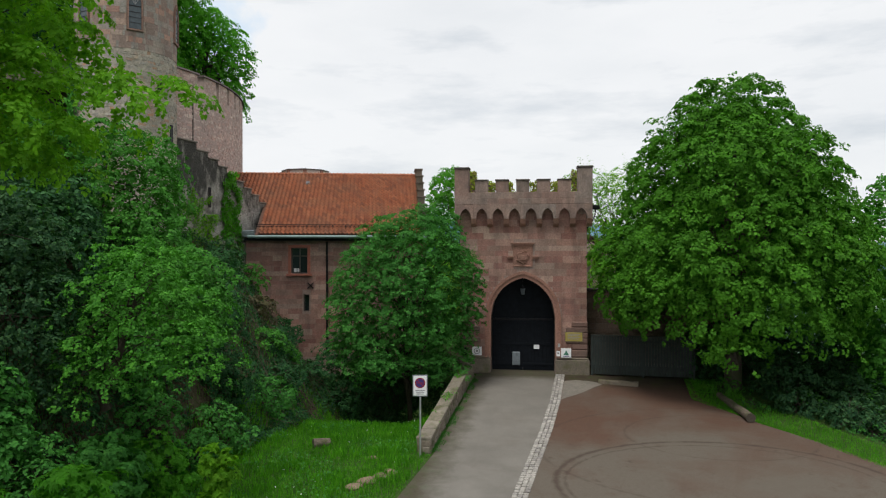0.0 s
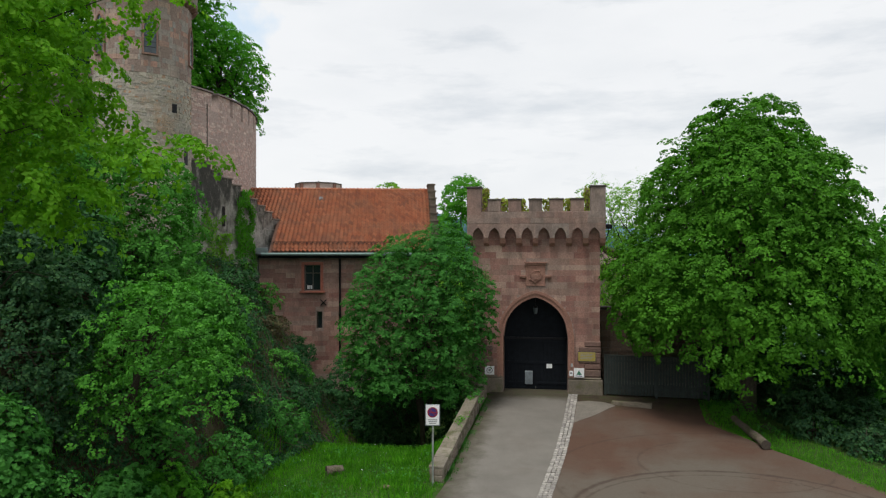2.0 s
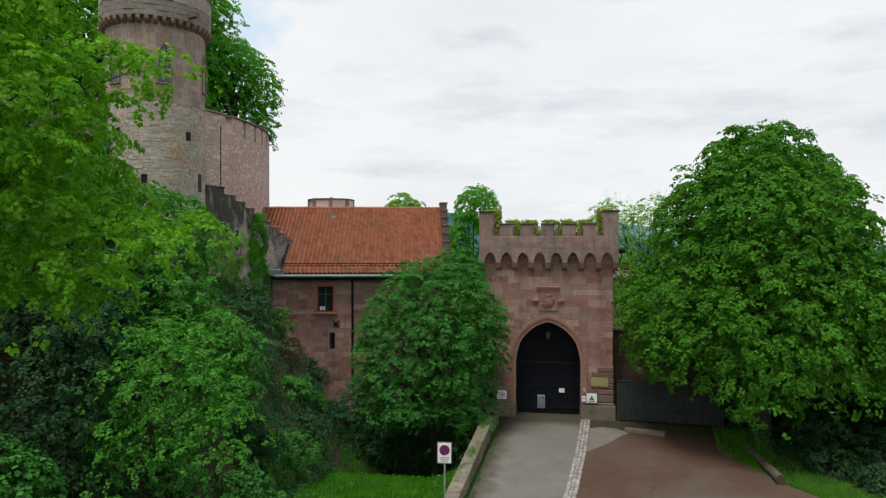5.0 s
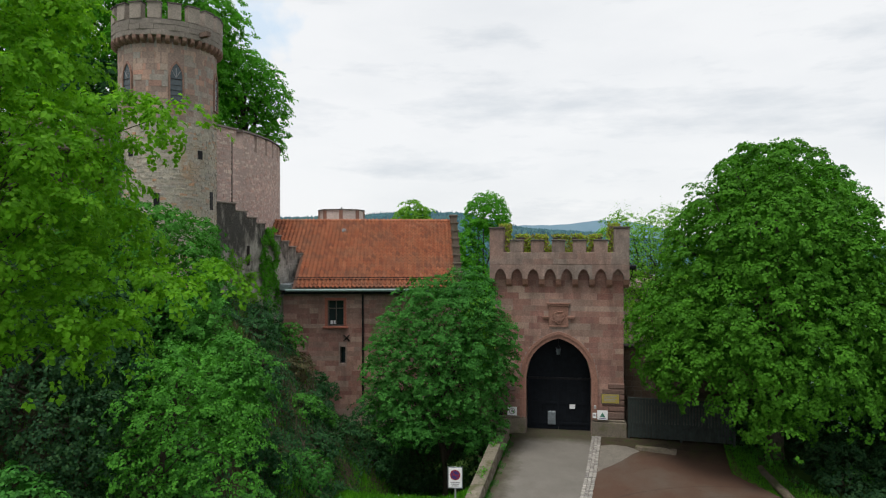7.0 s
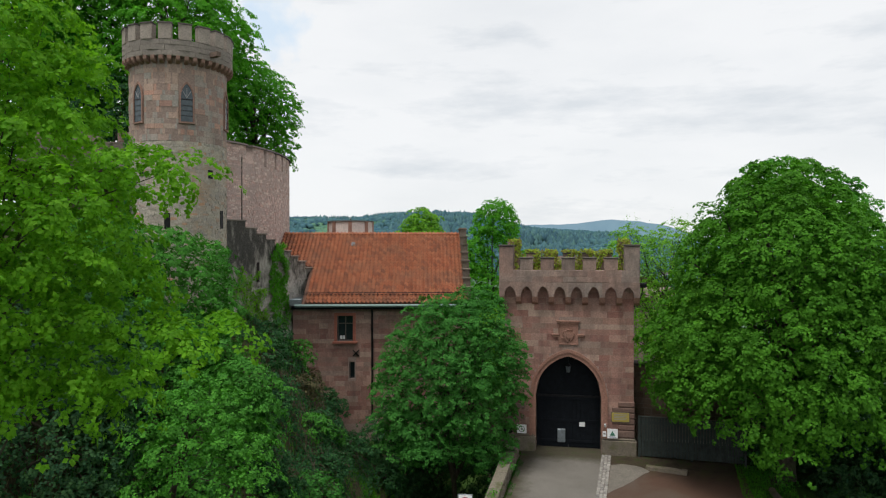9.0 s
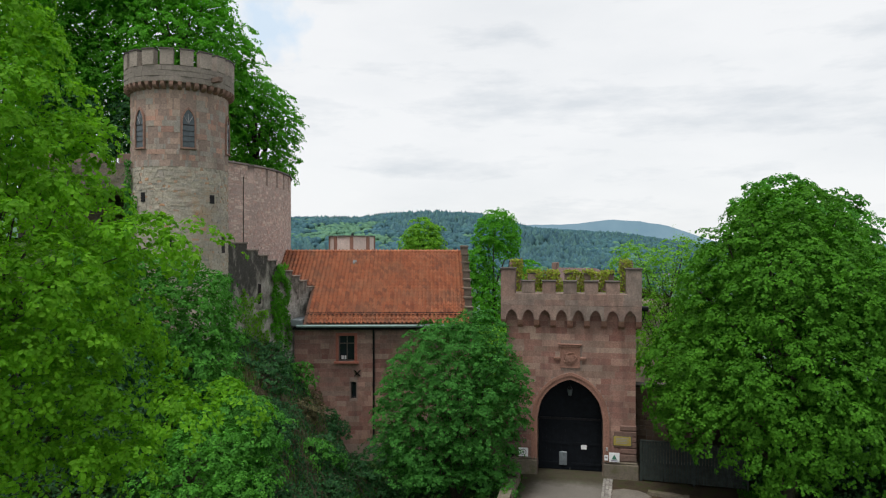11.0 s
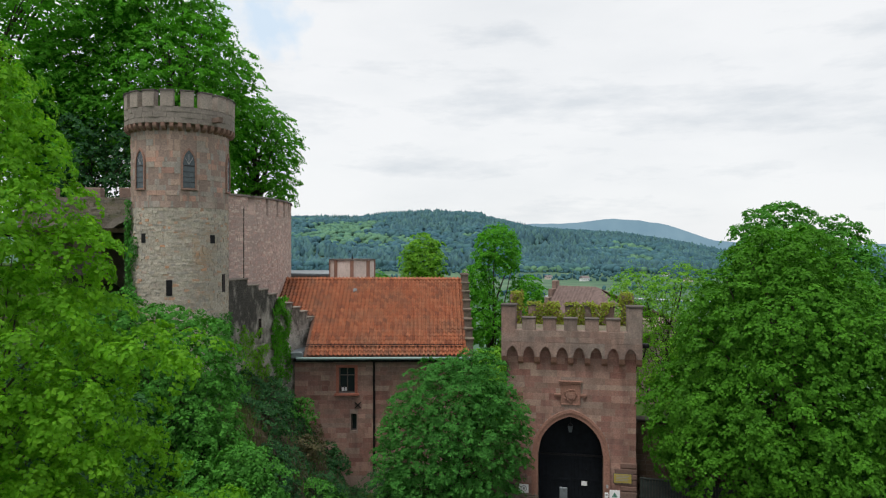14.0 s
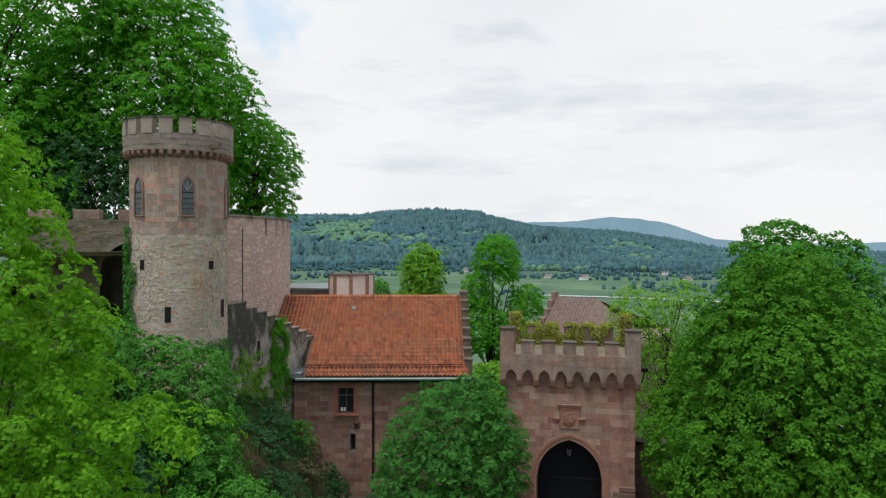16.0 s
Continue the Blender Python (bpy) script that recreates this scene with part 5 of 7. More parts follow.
def crown(name, parent, lobes, n, r, per, size, shape, material, rng, lift=0.5, droop=0.5, fill=0.3, low=-0.75, label="", loose=0.06, gap=0.95, long=1.25):
    """Boughs that each end in a drooping dome of overlapping leaves, over an inner shell of leaves."""
    p, out = clumps_on(lobes, n * 6, rng, 0.1, low, loose)
    p, out = thinned(p, out, gap * r, n)
    m = len(p)
    rr = r * rng.uniform(0.6, 1.3, m)
    up = np.array([0, 0, 1.0])
    axis = unit((1 - lift) * out + lift * up + 0.16 * rng.normal(size=(m, 3)))
    t1 = unit(out * np.array([1, 1, 0.2]) + 0.25 * rng.normal(size=(m, 3)))
    t1 = unit(t1 - axis * np.sum(t1 * axis, -1, keepdims=True))
    t2 = np.cross(axis, t1)
    whorl = 7
    tufts = max(2, per // whorl)
    k = np.repeat(np.arange(m), tufts)
    rho, phi = np.sqrt(rng.random(m * tufts)), rng.uniform(0, 2 * np.pi, m * tufts)
    ragged = 1 + 0.26 * np.sin(3 * phi + 6.3 * rng.random(m)[k]) + 0.16 * np.sin(7 * phi + 6.3 * rng.random(m)[k])
    rho = rho * ragged
    rad = t1[k] * (np.cos(phi) * long)[:, None] + t2[k] * np.sin(phi)[:, None]
    off = rad * (rho * rr[k])[:, None] - axis[k] * (droop * rr[k] * rho ** 2)[:, None] + axis[k] * (0.10 * rr[k] * rng.normal(size=m * tufts))[:, None]
    off[:, 2] -= 0.08 * rr[k] * rho
    at = p[k] + off
    face = unit(axis[k] + 1.1 * droop * rho[:, None] * rad + 0.22 * rng.normal(size=at.shape))
    # each tuft is a whorl of leaves that tip down round its shoot
    g = np.repeat(np.arange(len(at)), whorl)
    spin = np.tile(np.arange(whorl) * 2 * np.pi / whorl, len(at)) + rng.uniform(0, 2 * np.pi, len(at))[g] + 0.3 * rng.normal(size=len(g))
    s1 = unit(np.cross(face, rng.normal(size=face.shape)))
    s2 = np.cross(face, s1)
    ray = s1[g] * np.cos(spin)[:, None] + s2[g] * np.sin(spin)[:, None] + 0.35 * rad[g]
    at = at[g] + ray * (0.25 * size) + rng.normal(size=(len(g), 3)) * 0.15 * size
    normal = unit(face[g] + 0.38 * ray + 0.16 * rng.normal(size=at.shape))
    along = unit(ray - 0.35 * face[g] + 0.2 * rng.normal(size=at.shape))
    big = size * rng.uniform(0.7, 1.25, len(at))
    q, qo = clumps_on([(*l[:3], *(0.8 * v for v in l[3:])) for l in lobes], int(m * per * fill * 0.3), rng, 0.5, low, 0.0)
    qn = unit(0.5 * qo + np.array([0, 0, 0.7]) + 0.5 * rng.normal(size=q.shape))
    at, normal = np.concatenate([at, q]), np.concatenate([normal, qn])
    along = np.concatenate([along, unit(qo + 0.6 * rng.normal(size=q.shape) + np.array([0, 0, -0.4]))])
    big = np.concatenate([big, 1.15 * size * rng.uniform(0.7, 1.2, len(q))])
    return leaf_mesh(name, at, normal, along, big, shape, material, parent, label), p


def sprays(name, parent, lobes, n, length, leaves, size, shape, material, rng, rise=0.5, droop=0.25, spread=0.5, inner=0.15, label="", loose=0.2, low=-0.6):
    """Leafy shoots that stand out of a crown, the leaves set left and right along them."""
    p, out = clumps_on(lobes, n, rng, inner, low, loose)
    m = len(p)
    way = unit(out * np.array([1, 1, 0.6]) + np.array([0, 0, rise]) + 0.35 * rng.normal(size=(m, 3)))
    ln = length * rng.uniform(0.6, 1.3, m)
    k = np.repeat(np.arange(m), leaves)
    t = np.tile((np.arange(leaves) + 0.5) / leaves, m) + rng.normal(size=m * leaves) * 0.03
    side = unit(np.cross(way, rng.normal(size=(m, 3)) * 0.4 + np.array([0, 0, 1.0])))[k] * np.where(np.arange(m * leaves) % 2 == 0, 1, -1)[:, None]
    at = p[k] + way[k] * ((t - 0.55) * ln[k])[:, None]
    at[:, 2] -= droop * ln[k] * t * t
    at += side * (spread * size * rng.uniform(0.2, 1.0, len(k)))[:, None] + rng.normal(size=at.shape) * size * 0.25
    along = unit(way[k] * 0.55 + side * (1.0 - 0.5 * t)[:, None] + 0.3 * rng.normal(size=at.shape) + np.array([0, 0, -0.3]))
    normal = unit(np.array([0, 0, 1.0]) + 0.35 * out[k] + 0.4 * rng.normal(size=at.shape))
    return leaf_mesh(name, at, normal, along, size * rng.uniform(0.6, 1.2, len(k)) * (1.1 - 0.35 * t), shape, material, parent, label)


def limb(verts, faces, pts, radii, n=7):
    k0 = len(verts)
    for i, (p, r) in enumerate(zip(pts, radii)):
        d = Vector(pts[min(i + 1, len(pts) - 1)]) - Vector(pts[max(i - 1, 0)])
        q = d.to_track_quat("Z", "Y")
        for j in range(n):
            a = 2 * math.pi * j / n
            verts.append(tuple(Vector(p) + q @ Vector((r * math.cos(a), r * math.sin(a), 0))))
    for i in range(len(pts) - 1):
        for j in range(n):
            a, b = k0 + i * n + j, k0 + i * n + (j + 1) % n
            faces.append((a, b, b + n, a + n))


def wood(parent, base, top, r, ends, rng, material, trunk_bend=0.4, thick=1.0):
    """A tapered trunk with limbs out to the given places, in the tree's own space."""
    v, f = [], []
    base, top = np.array(base, float), np.array(top, float)
    n = 9
    line = [base + (top - base) * k / (n - 1) + rng.normal(size=3) * (0.0 if k == 0 else trunk_bend * 0.3) * np.array([1, 1, 0.2]) for k in range(n)]
    limb(v, f, [tuple(p) for p in line], [r * (1.35 if k == 0 else 1 - 0.85 * k / n) for k in range(n)], 10)
    part_trunk = raw("trunk", v, f, material, parent, smooth=True)
    v, f = [], []
    for e in ends:
        h = rng.uniform(0.25, 0.85)
        a = line[int(h * (n - 1))]
        e = np.array(e, float)
        mid1 = a + (e - a) * 0.35 + np.array([0, 0, 0.12 * np.linalg.norm(e - a)]) + rng.normal(size=3) * 0.15
        mid2 = a + (e - a) * 0.7 + np.array([0, 0, 0.10 * np.linalg.norm(e - a)]) + rng.normal(size=3) * 0.15
        k = r * thick * rng.uniform(0.22, 0.4)
        limb(v, f, [tuple(a), tuple(mid1), tuple(mid2), tuple(e)], [k, k * 0.7, k * 0.45, k * 0.15], 6)
    if v:
        tagged(raw("limb", v, f, material, parent, smooth=True), kind="stuff")
    return part_trunk


def tree(name, at, lobes, trunk_r, n, r, per, size, shape, leaf, bark, label, category="tree", seed=1, limbs=24, lift=0.5, droop=0.5, fill=0.3, low=-0.75, group="", loose=0.06, gap=0.95, long=1.25, shoots=None, thick=1.0):
    """lobes: ellipsoids of the crown in the world: x, y, z, rx, ry, rz."""
    rng = np.random.default_rng(seed)
    th = thing(name, pose(*at), label, category, group)
    own = [(l[0] - at[0], l[1] - at[1], l[2] - at[2], *l[3:]) for l in lobes]
    big = max(own, key=lambda l: l[5])
    _, p = crown("crown", th, own, n, r, per, size, shape, leaf, rng, lift, droop, fill, low, "", loose, gap, long)
    if shoots:
        tip = sprays("twig_foliage", th, own, shoots[0], shoots[1], shoots[2], size, shape, leaf, np.random.default_rng(seed + 500), *shoots[3:])
        tagged(tip, kind="stuff")
    ends = p[rng.choice(len(p), min(limbs, len(p)), replace=False)] * np.array([0.93, 0.93, 0.97])
    wood(th, (0, 0, -0.4), (big[0], big[1], big[2] + big[5] * 0.55), trunk_r, ends, rng, bark, thick=thick)
    return th


L_RIGHT = foliage("fresh_green_leaves", [(0.048, 0.167, 0.014), (0.059, 0.195, 0.015), (0.078, 0.238, 0.020), (0.052, 0.176, 0.014)], 0.35)
L_MAPLE = foliage("young_maple_leaves", [(0.096, 0.268, 0.017), (0.121, 0.315, 0.020), (0.154, 0.363, 0.024), (0.104, 0.281, 0.018)], 0.5, through=(1.4, 1.45, 0.75))
L_HAZEL = foliage("hazel_leaves", [(0.040, 0.165, 0.031), (0.051, 0.196, 0.036), (0.068, 0.237, 0.042)], 0.3)
L_DARK = foliage("dark_evergreen_leaves", [(0.016, 0.057, 0.026), (0.030, 0.087, 0.036), (0.051, 0.120, 0.043)], 0.3)
L_MID = foliage("woodland_leaves", [(0.046, 0.182, 0.022), (0.059, 0.219, 0.026), (0.080, 0.269, 0.031)], 0.3)
L_LIME = foliage("lime_leaves", [(0.068, 0.249, 0.022), (0.087, 0.302, 0.025), (0.110, 0.364, 0.031)], 0.52)
L_LIGHT = foliage("pale_spring_leaves", [(0.100, 0.250, 0.024), (0.150, 0.350, 0.032), (0.200, 0.425, 0.044)], 0.42)
L_IVY = foliage("ivy_leaves", [(0.015, 0.058, 0.025), (0.028, 0.096, 0.034), (0.047, 0.141, 0.044)], 0.25)
L_ELDER = foliage("elder_leaves", [(0.044, 0.179, 0.025), (0.058, 0.212, 0.030), (0.076, 0.255, 0.038)], 0.3)
L_VINE = foliage("young_vine_leaves", [(0.20, 0.30, 0.03), (0.28, 0.36, 0.05), (0.20, 0.12, 0.06), (0.24, 0.33, 0.04)], 0.4)
L_GRASS = foliage("grass_blades", [(0.045, 0.200, 0.011), (0.077, 0.280, 0.015), (0.117, 0.350, 0.022)], 0.4)
L_DRY = foliage("dry_grass", [(0.086, 0.083, 0.042), (0.114, 0.104, 0.055), (0.057, 0.056, 0.033)], 0.2)

tree("chestnut_tree", (12.8, 30.2, -0.6), [(12.75, 30.1, 4.9, 5.4, 5.2, 4.5), (12.7, 30.1, 8.0, 4.25, 4.4, 4.2), (12.65, 30.1, 10.4, 2.7, 2.8, 3.05), (11.3, 26.4, 2.2, 1.2, 1.0, 0.7)],
     0.42, 800, 0.55, 154, 0.14, "broad", L_RIGHT, M_BARK, "broad chestnut tree in fresh green leaf", seed=3, lift=0.5, droop=0.42, fill=0.5, low=-0.5, gap=1.25, loose=0.1)
tree("chestnut_tree", (21.0, 46.0, -4), [(18.5, 45, 11.6, 3.0, 3.6, 3.6), (22.4, 46, 10.8, 2.6, 3.4, 3.5), (20.6, 46, 7, 5.4, 5, 5.5)],
     0.5, 500, 0.75, 119, 0.2, "broad", L_MID, M_BARK, "tall green tree beyond the forecourt", seed=5, lift=0.5, fill=0.4, low=-0.4, gap=1.2, loose=0.12, droop=0.4)
tree("maple_tree", (22.5, 31.0, -5), [(21.8, 30.5, 4.2, 4.0, 4.4, 5.0), (24.4, 31, 7, 3.4, 3.6, 3.2), (19.4, 27.6, -0.6, 2.6, 2.4, 2.4), (20.6, 28.6, 2.2, 2.8, 2.6, 2.6)],
     0.35, 500, 0.65, 98, 0.18, "broad", L_MID, M_BARK, "green tree on the slope by the forecourt", seed=6, low=-0.8, lift=0.6, gap=1.2, loose=0.12)
tree("young_tree", (10.6, 44.5, 0), [(9.3, 44, 8.2, 1.9, 2.2, 3.0), (12.3, 44.8, 8.3, 2.2, 2.2, 3.2), (11, 44.5, 5.0, 3.0, 2.6, 3.0)],
     0.16, 420, 0.45, 42, 0.14, "oval", L_LIGHT, M_TWIG, "sparse young tree with pale spring leaves", seed=8, limbs=60, thick=0.6, fill=0.3, gap=1.0, shoots=(260, 1.0, 14, 1.6, 0.0, 0.8, 0.1, "", 0.12, -0.1))
tree("hazel", (-1.6, 31.0, -2.9), [(-1.5, 31.0, 3.9, 2.8, 2.3, 3.3), (-3.3, 30.6, 3.0, 1.6, 1.8, 2.6), (0.1, 30.9, 3.4, 1.3, 1.6, 2.5), (-0.5, 31, 6.3, 1.2, 1.2, 1.5), (-1.7, 31, 6.1, 1.1, 1.1, 1.2), (-3.4, 31, 4.9, 0.9, 1.0, 1.0), (0.9, 30.8, 4.8, 0.8, 0.8, 0.8), (-2.8, 29.8, 1.2, 1.4, 1.2, 1.0), (-0.4, 30.2, 1.0, 1.4, 1.1, 0.9)],
     0.14, 600, 0.42, 147, 0.09, "broad", L_HAZEL, M_TWIG, "bushy green hazel beside the gatehouse", "shrub", seed=9, limbs=50, lift=0.65, droop=0.2, fill=0.35, low=-0.85, loose=0.2, gap=1.15, shoots=(420, 1.0, 18, 1.6, 0.1, 0.9, 0.1, "", 0.2, 0.2), long=1.05)
tree("maple_tree", (-10.0, 11.0, 1.5), [(-8.1, 10.4, 10.0, 2.2, 2.2, 2.4), (-7.9, 10.3, 12.3, 1.5, 1.6, 1.7), (-8.4, 10.3, 13.9, 1.3, 1.4, 1.4), (-8.2, 10.4, 15.0, 0.8, 0.9, 1.0), (-5.0, 10.7, 8.4, 0.95, 0.6, 0.3), (-7.1, 10.3, 8.0, 1.5, 1.5, 1.1), (-5.6, 10.6, 11.0, 0.9, 0.7, 0.35), (-6.6, 10.5, 10.9, 0.6, 0.8, 0.6), (-6.1, 11.0, 9.2, 0.6, 0.8, 0.4), (-6.9, 10.4, 12.6, 0.7, 0.8, 0.5)],
     0.28, 700, 0.42, 182, 0.085, "broad", L_MAPLE, M_BARK, "maple in bright young leaf", seed=12, limbs=50, lift=0.6, droop=0.6, fill=0.25, low=-0.8, loose=0.2, gap=1.3, long=1.4, thick=0.3)
tree("maple_tree", (-9.0, 18.2, 2.0), [(-8.0, 17.8, 4.2, 1.5, 1.5, 1.9), (-6.9, 17.4, 3.6, 1.2, 1.4, 1.5), (-8.9, 17.6, 3.0, 1.0, 1.2, 1.4)],
     0.12, 220, 0.45, 140, 0.085, "broad", L_MID, M_TWIG, "young maple thicket on the bank", seed=13, limbs=30, thick=0.5, lift=0.75, droop=0.5, fill=0.35, low=-0.5, gap=1.35, long=1.6, loose=0.15)
tree("elder_shrub", (-12.0, 24.4, 5), [(-11.7, 24.2, 7.8, 2.1, 2.2, 2.6), (-10.6, 23.8, 5.8, 1.7, 2.0, 2.4), (-13.9, 23.8, 8.2, 2.2, 2.2, 2.8), (-10.0, 22.2, 3.6, 1.9, 1.9, 2.2), (-8.3, 22.4, 4.4, 1.3, 1.4, 1.7), (-10.9, 24.4, 7.7, 1.6, 1.8, 2.7)],
     0.14, 600, 0.48, 147, 0.105, "broad", L_ELDER, M_TWIG, "dense green shrub at the foot of the tower", "shrub", seed=14, limbs=40, low=-0.9, lift=0.6, long=1.5, fill=0.7, gap=1.15)
tree("dark_foliage", (-12.5, 17.0, 3), [(-12.6, 17.6, 4.5, 2.2, 2.2, 4.0), (-14.5, 18.8, 6.6, 2.4, 2.6, 3.2), (-10.6, 17.2, 3.8, 1.4, 1.4, 3.3)],
     0.12, 520, 0.4, 70, 0.1, "broad", L_DARK, M_TWIG, "dark evergreen thicket on the bank", "shrub", seed=15, limbs=40, fill=0.4, gap=1.1, shoots=(300, 0.8, 16, 0.5, 0.3, 0.9))
tree("lime_tree", (-21.0, 45.0, 12.5), [(-20.6, 44.5, 22.6, 4.8, 5.6, 6.0), (-22.6, 45, 27.5, 4.4, 5.0, 5.0), (-25.5, 44, 22, 5.0, 5, 6), (-20.0, 43, 18.0, 3.4, 3.6, 3.0)],
     0.6, 900, 0.7, 91, 0.19, "broad", L_LIME, M_BARK, "tall lime tree on the castle bastion", seed=16, limbs=50, thick=0.55, low=-0.7, lift=0.6, fill=0.6, gap=1.15, droop=0.3)
tree("lime_tree", (-33.0, 42.0, 12.5), [(-32.5, 41.5, 22.0, 6.5, 6, 7.5), (-29, 40, 20, 4.5, 4.5, 5), (-36, 40, 19, 5, 5, 6), (-27, 39, 17, 4, 3, 3), (-31, 42, 27.5, 5.2, 5, 5), (-26.5, 42, 28.5, 4.5, 4.5, 4.5)],
     0.6, 900, 0.85, 77, 0.23, "broad", L_LIME, M_BARK, "tall lime tree on the castle bastion", seed=17, limbs=50, thick=0.55, low=-0.7, lift=0.6, fill=0.4, gap=1.15, droop=0.3)
tree("lime_tree", (-17.6, 50.6, 12.5), [(-17.6, 50.4, 20.0, 3.2, 3.3, 3.6), (-17.2, 50.4, 17.4, 2.6, 2.6, 2.4)],
     0.3, 260, 0.65, 91, 0.18, "broad", L_LIME, M_BARK, "lime tree behind the bastion wall", seed=18, limbs=40, low=-0.6, lift=0.6, fill=0.2, gap=1.05, droop=0.25)
tree("ash_tree", (1.0, 75.5, -5), [(1.0, 75.5, 11.8, 2.5, 2.6, 3.2), (-0.9, 75, 8.0, 2.0, 2.2, 3.0), (4.2, 75.5, 7.0, 2.0, 2.2, 2.6), (-0.5, 74.5, 4.0, 3.6, 3, 3.4), (3.4, 74.5, 3.0, 3.4, 3, 3.4)],
     0.35, 380, 0.75, 84, 0.22, "broad", L_LIME, M_BARK, "slender green tree behind the castle", seed=19, low=-0.6, fill=0.2, droop=0.35)
tree("willow_tree", (-7.0, 73.0, -5), [(-7, 73, 10.1, 2.3, 2.3, 3.8), (-7, 73, 6.6, 3.4, 3, 3.2)],
     0.35, 300, 0.65, 84, 0.2, "broad", L_LIGHT, M_BARK, "pale green tree behind the red roof", seed=20, low=-0.6, fill=0.3, droop=0.35)
for k, (x, y, h) in enumerate(((-19.5, 92, 9.0), (-15.0, 92, 8.6), (8.5, 80, 6.0), (12.5, 70, 6.5), (0.2, 52, 4.6), (-1.6, 50, 3.4), (15.5, 52, 6.5))):
    tree("garden_tree", (x, y, ground_z(x, y)), [(x, y, h - 2.0, 2.2, 2.2, 2.4), (x + 0.8, y, h - 4.4, 2.8, 2.6, 2.6)],
         0.25, 120, 0.7, 70, 0.25, "broad", L_LIGHT if k % 2 == 0 else L_MID, M_BARK, "green garden tree behind the castle", seed=40 + k, group="garden trees")

# deep shade inside the lime grove, built as a mass of dark leaves
tree("dark_foliage", (-21.0, 38.5, 12.8), [(-20.8, 39.4, 16.4, 3.6, 1.6, 4.0), (-25.0, 38.8, 16.4, 3.0, 1.8, 4.4)],
     0.1, 260, 0.65, 56, 0.2, "broad", L_IVY, M_TWIG, "dark leaf mass standing for the shaded interior of the limes", "shrub", seed=73, limbs=20, fill=0.6, low=-1.0)
# added dark leaves that stand for the shaded hollow beneath the hazel
tree("dark_foliage", (-2.6, 33.8, -3.2), [(-2.5, 33.8, -0.6, 2.2, 1.4, 2.4), (-0.3, 33.3, -1.0, 1.1, 1.1, 2.0), (-4.8, 33.6, 0.0, 1.6, 1.3, 1.9)],
     0.08, 260, 0.4, 105, 0.09, "broad", L_IVY, M_TWIG, "added dark ivy shrubs standing for the shaded hollow under the hazel", "shrub", seed=72, limbs=20, fill=0.6, low=-1.0)
# undergrowth whose dark leaves also stand for the shadow under the crown
tree("dark_foliage", (13.6, 31.8, -0.4), [(12.6, 32.2, 0.8, 1.8, 1.2, 1.5), (15.2, 31.8, 0.6, 2.2, 1.4, 1.7), (17.6, 30.8, -0.2, 2.0, 1.4, 1.9)],
     0.08, 220, 0.4, 105, 0.09, "broad", L_IVY, M_TWIG, "undergrowth beneath the chestnut tree, its deep shade put into dark leaves", "shrub", seed=71, limbs=20, fill=0.5)

for k, (x, y, z, a, h) in enumerate(((14.6, 35.6, 0.6, 2.6, 3.0), (18.4, 36.0, -0.6, 3.0, 3.6), (22.6, 37.0, -2.0, 3.2, 4.2), (19.6, 33.0, -1.6, 2.0, 2.2))):
    tree("slope_thicket", (x, y, ground_z(x, y)), [(x, y, z, a, a * 0.8, h), (x + 1.0, y - 0.4, z - 1.6, a, a * 0.8, h * 0.8)],
         0.1, 300, 0.55, 42, 0.2, "broad", L_IVY, M_TWIG, "dark thicket on the slope behind the chestnut", "shrub", seed=80 + k, limbs=16, group="slope thickets", fill=0.6, low=-1.0)


# ---- valley and wooded hills ----
rng = np.random.default_rng(90)
# the haze of distance is put into these forest colours as a blue tint
M_WOODS = foliage("hazed_forest", [(0.045, 0.105, 0.145), (0.058, 0.125, 0.155), (0.072, 0.155, 0.155), (0.05, 0.112, 0.15)], 0.1, patch=0.006, rough=0.9)
M_WOODS_L = foliage("hazed_spring_wood", [(0.084, 0.190, 0.140), (0.111, 0.223, 0.140), (0.070, 0.165, 0.140)], 0.1, patch=0.01, rough=0.9)


def far_trees(name, x, y, w, h, material, label, spire):
    """Many small far trees in one mesh: tapered tops of two rings."""
    m, n = len(x), 4
    z = height(x, y)
    a = (np.arange(n) * 2 * np.pi / n)[None] + rng.uniform(0, 6, (m, 1))
    ring = np.stack([np.cos(a), np.sin(a)], -1)
    levels = ((0.0, 0.9), (0.35, 1.0), (0.75, 0.3)) if spire else ((0.0, 0.7), (0.45, 1.05), (0.85, 0.7))
    vs = []
    for f, k in levels:
        jit = rng.uniform(0.75, 1.25, (m, n, 1))
        xy = np.stack([x, y], -1)[:, None] + ring * (w[:, None, None] * k) * jit
        vs.append(np.concatenate([xy, np.repeat((z + h * f)[:, None, None], n, 1)], -1))
    tip = np.stack([x, y, z + h], -1)[:, None]
    v = np.concatenate(vs + [tip], 1)
    f = []
    for l in range(2):
        for k in range(n):
            j = (k + 1) % n
            f += [(l * n + k, l * n + j, (l + 1) * n + j), (l * n + k, (l + 1) * n + j, (l + 1) * n + k)]
    for k in range(n):
        f.append((2 * n + k, 2 * n + (k + 1) % n, 3 * n))
    f = np.array(f)[None] + (np.arange(m) * (3 * n + 1))[:, None, None]
    return tagged(raw(name, v.reshape(-1, 3), f.reshape(-1, 3), material, smooth=True), label, "forest", kind="stuff")


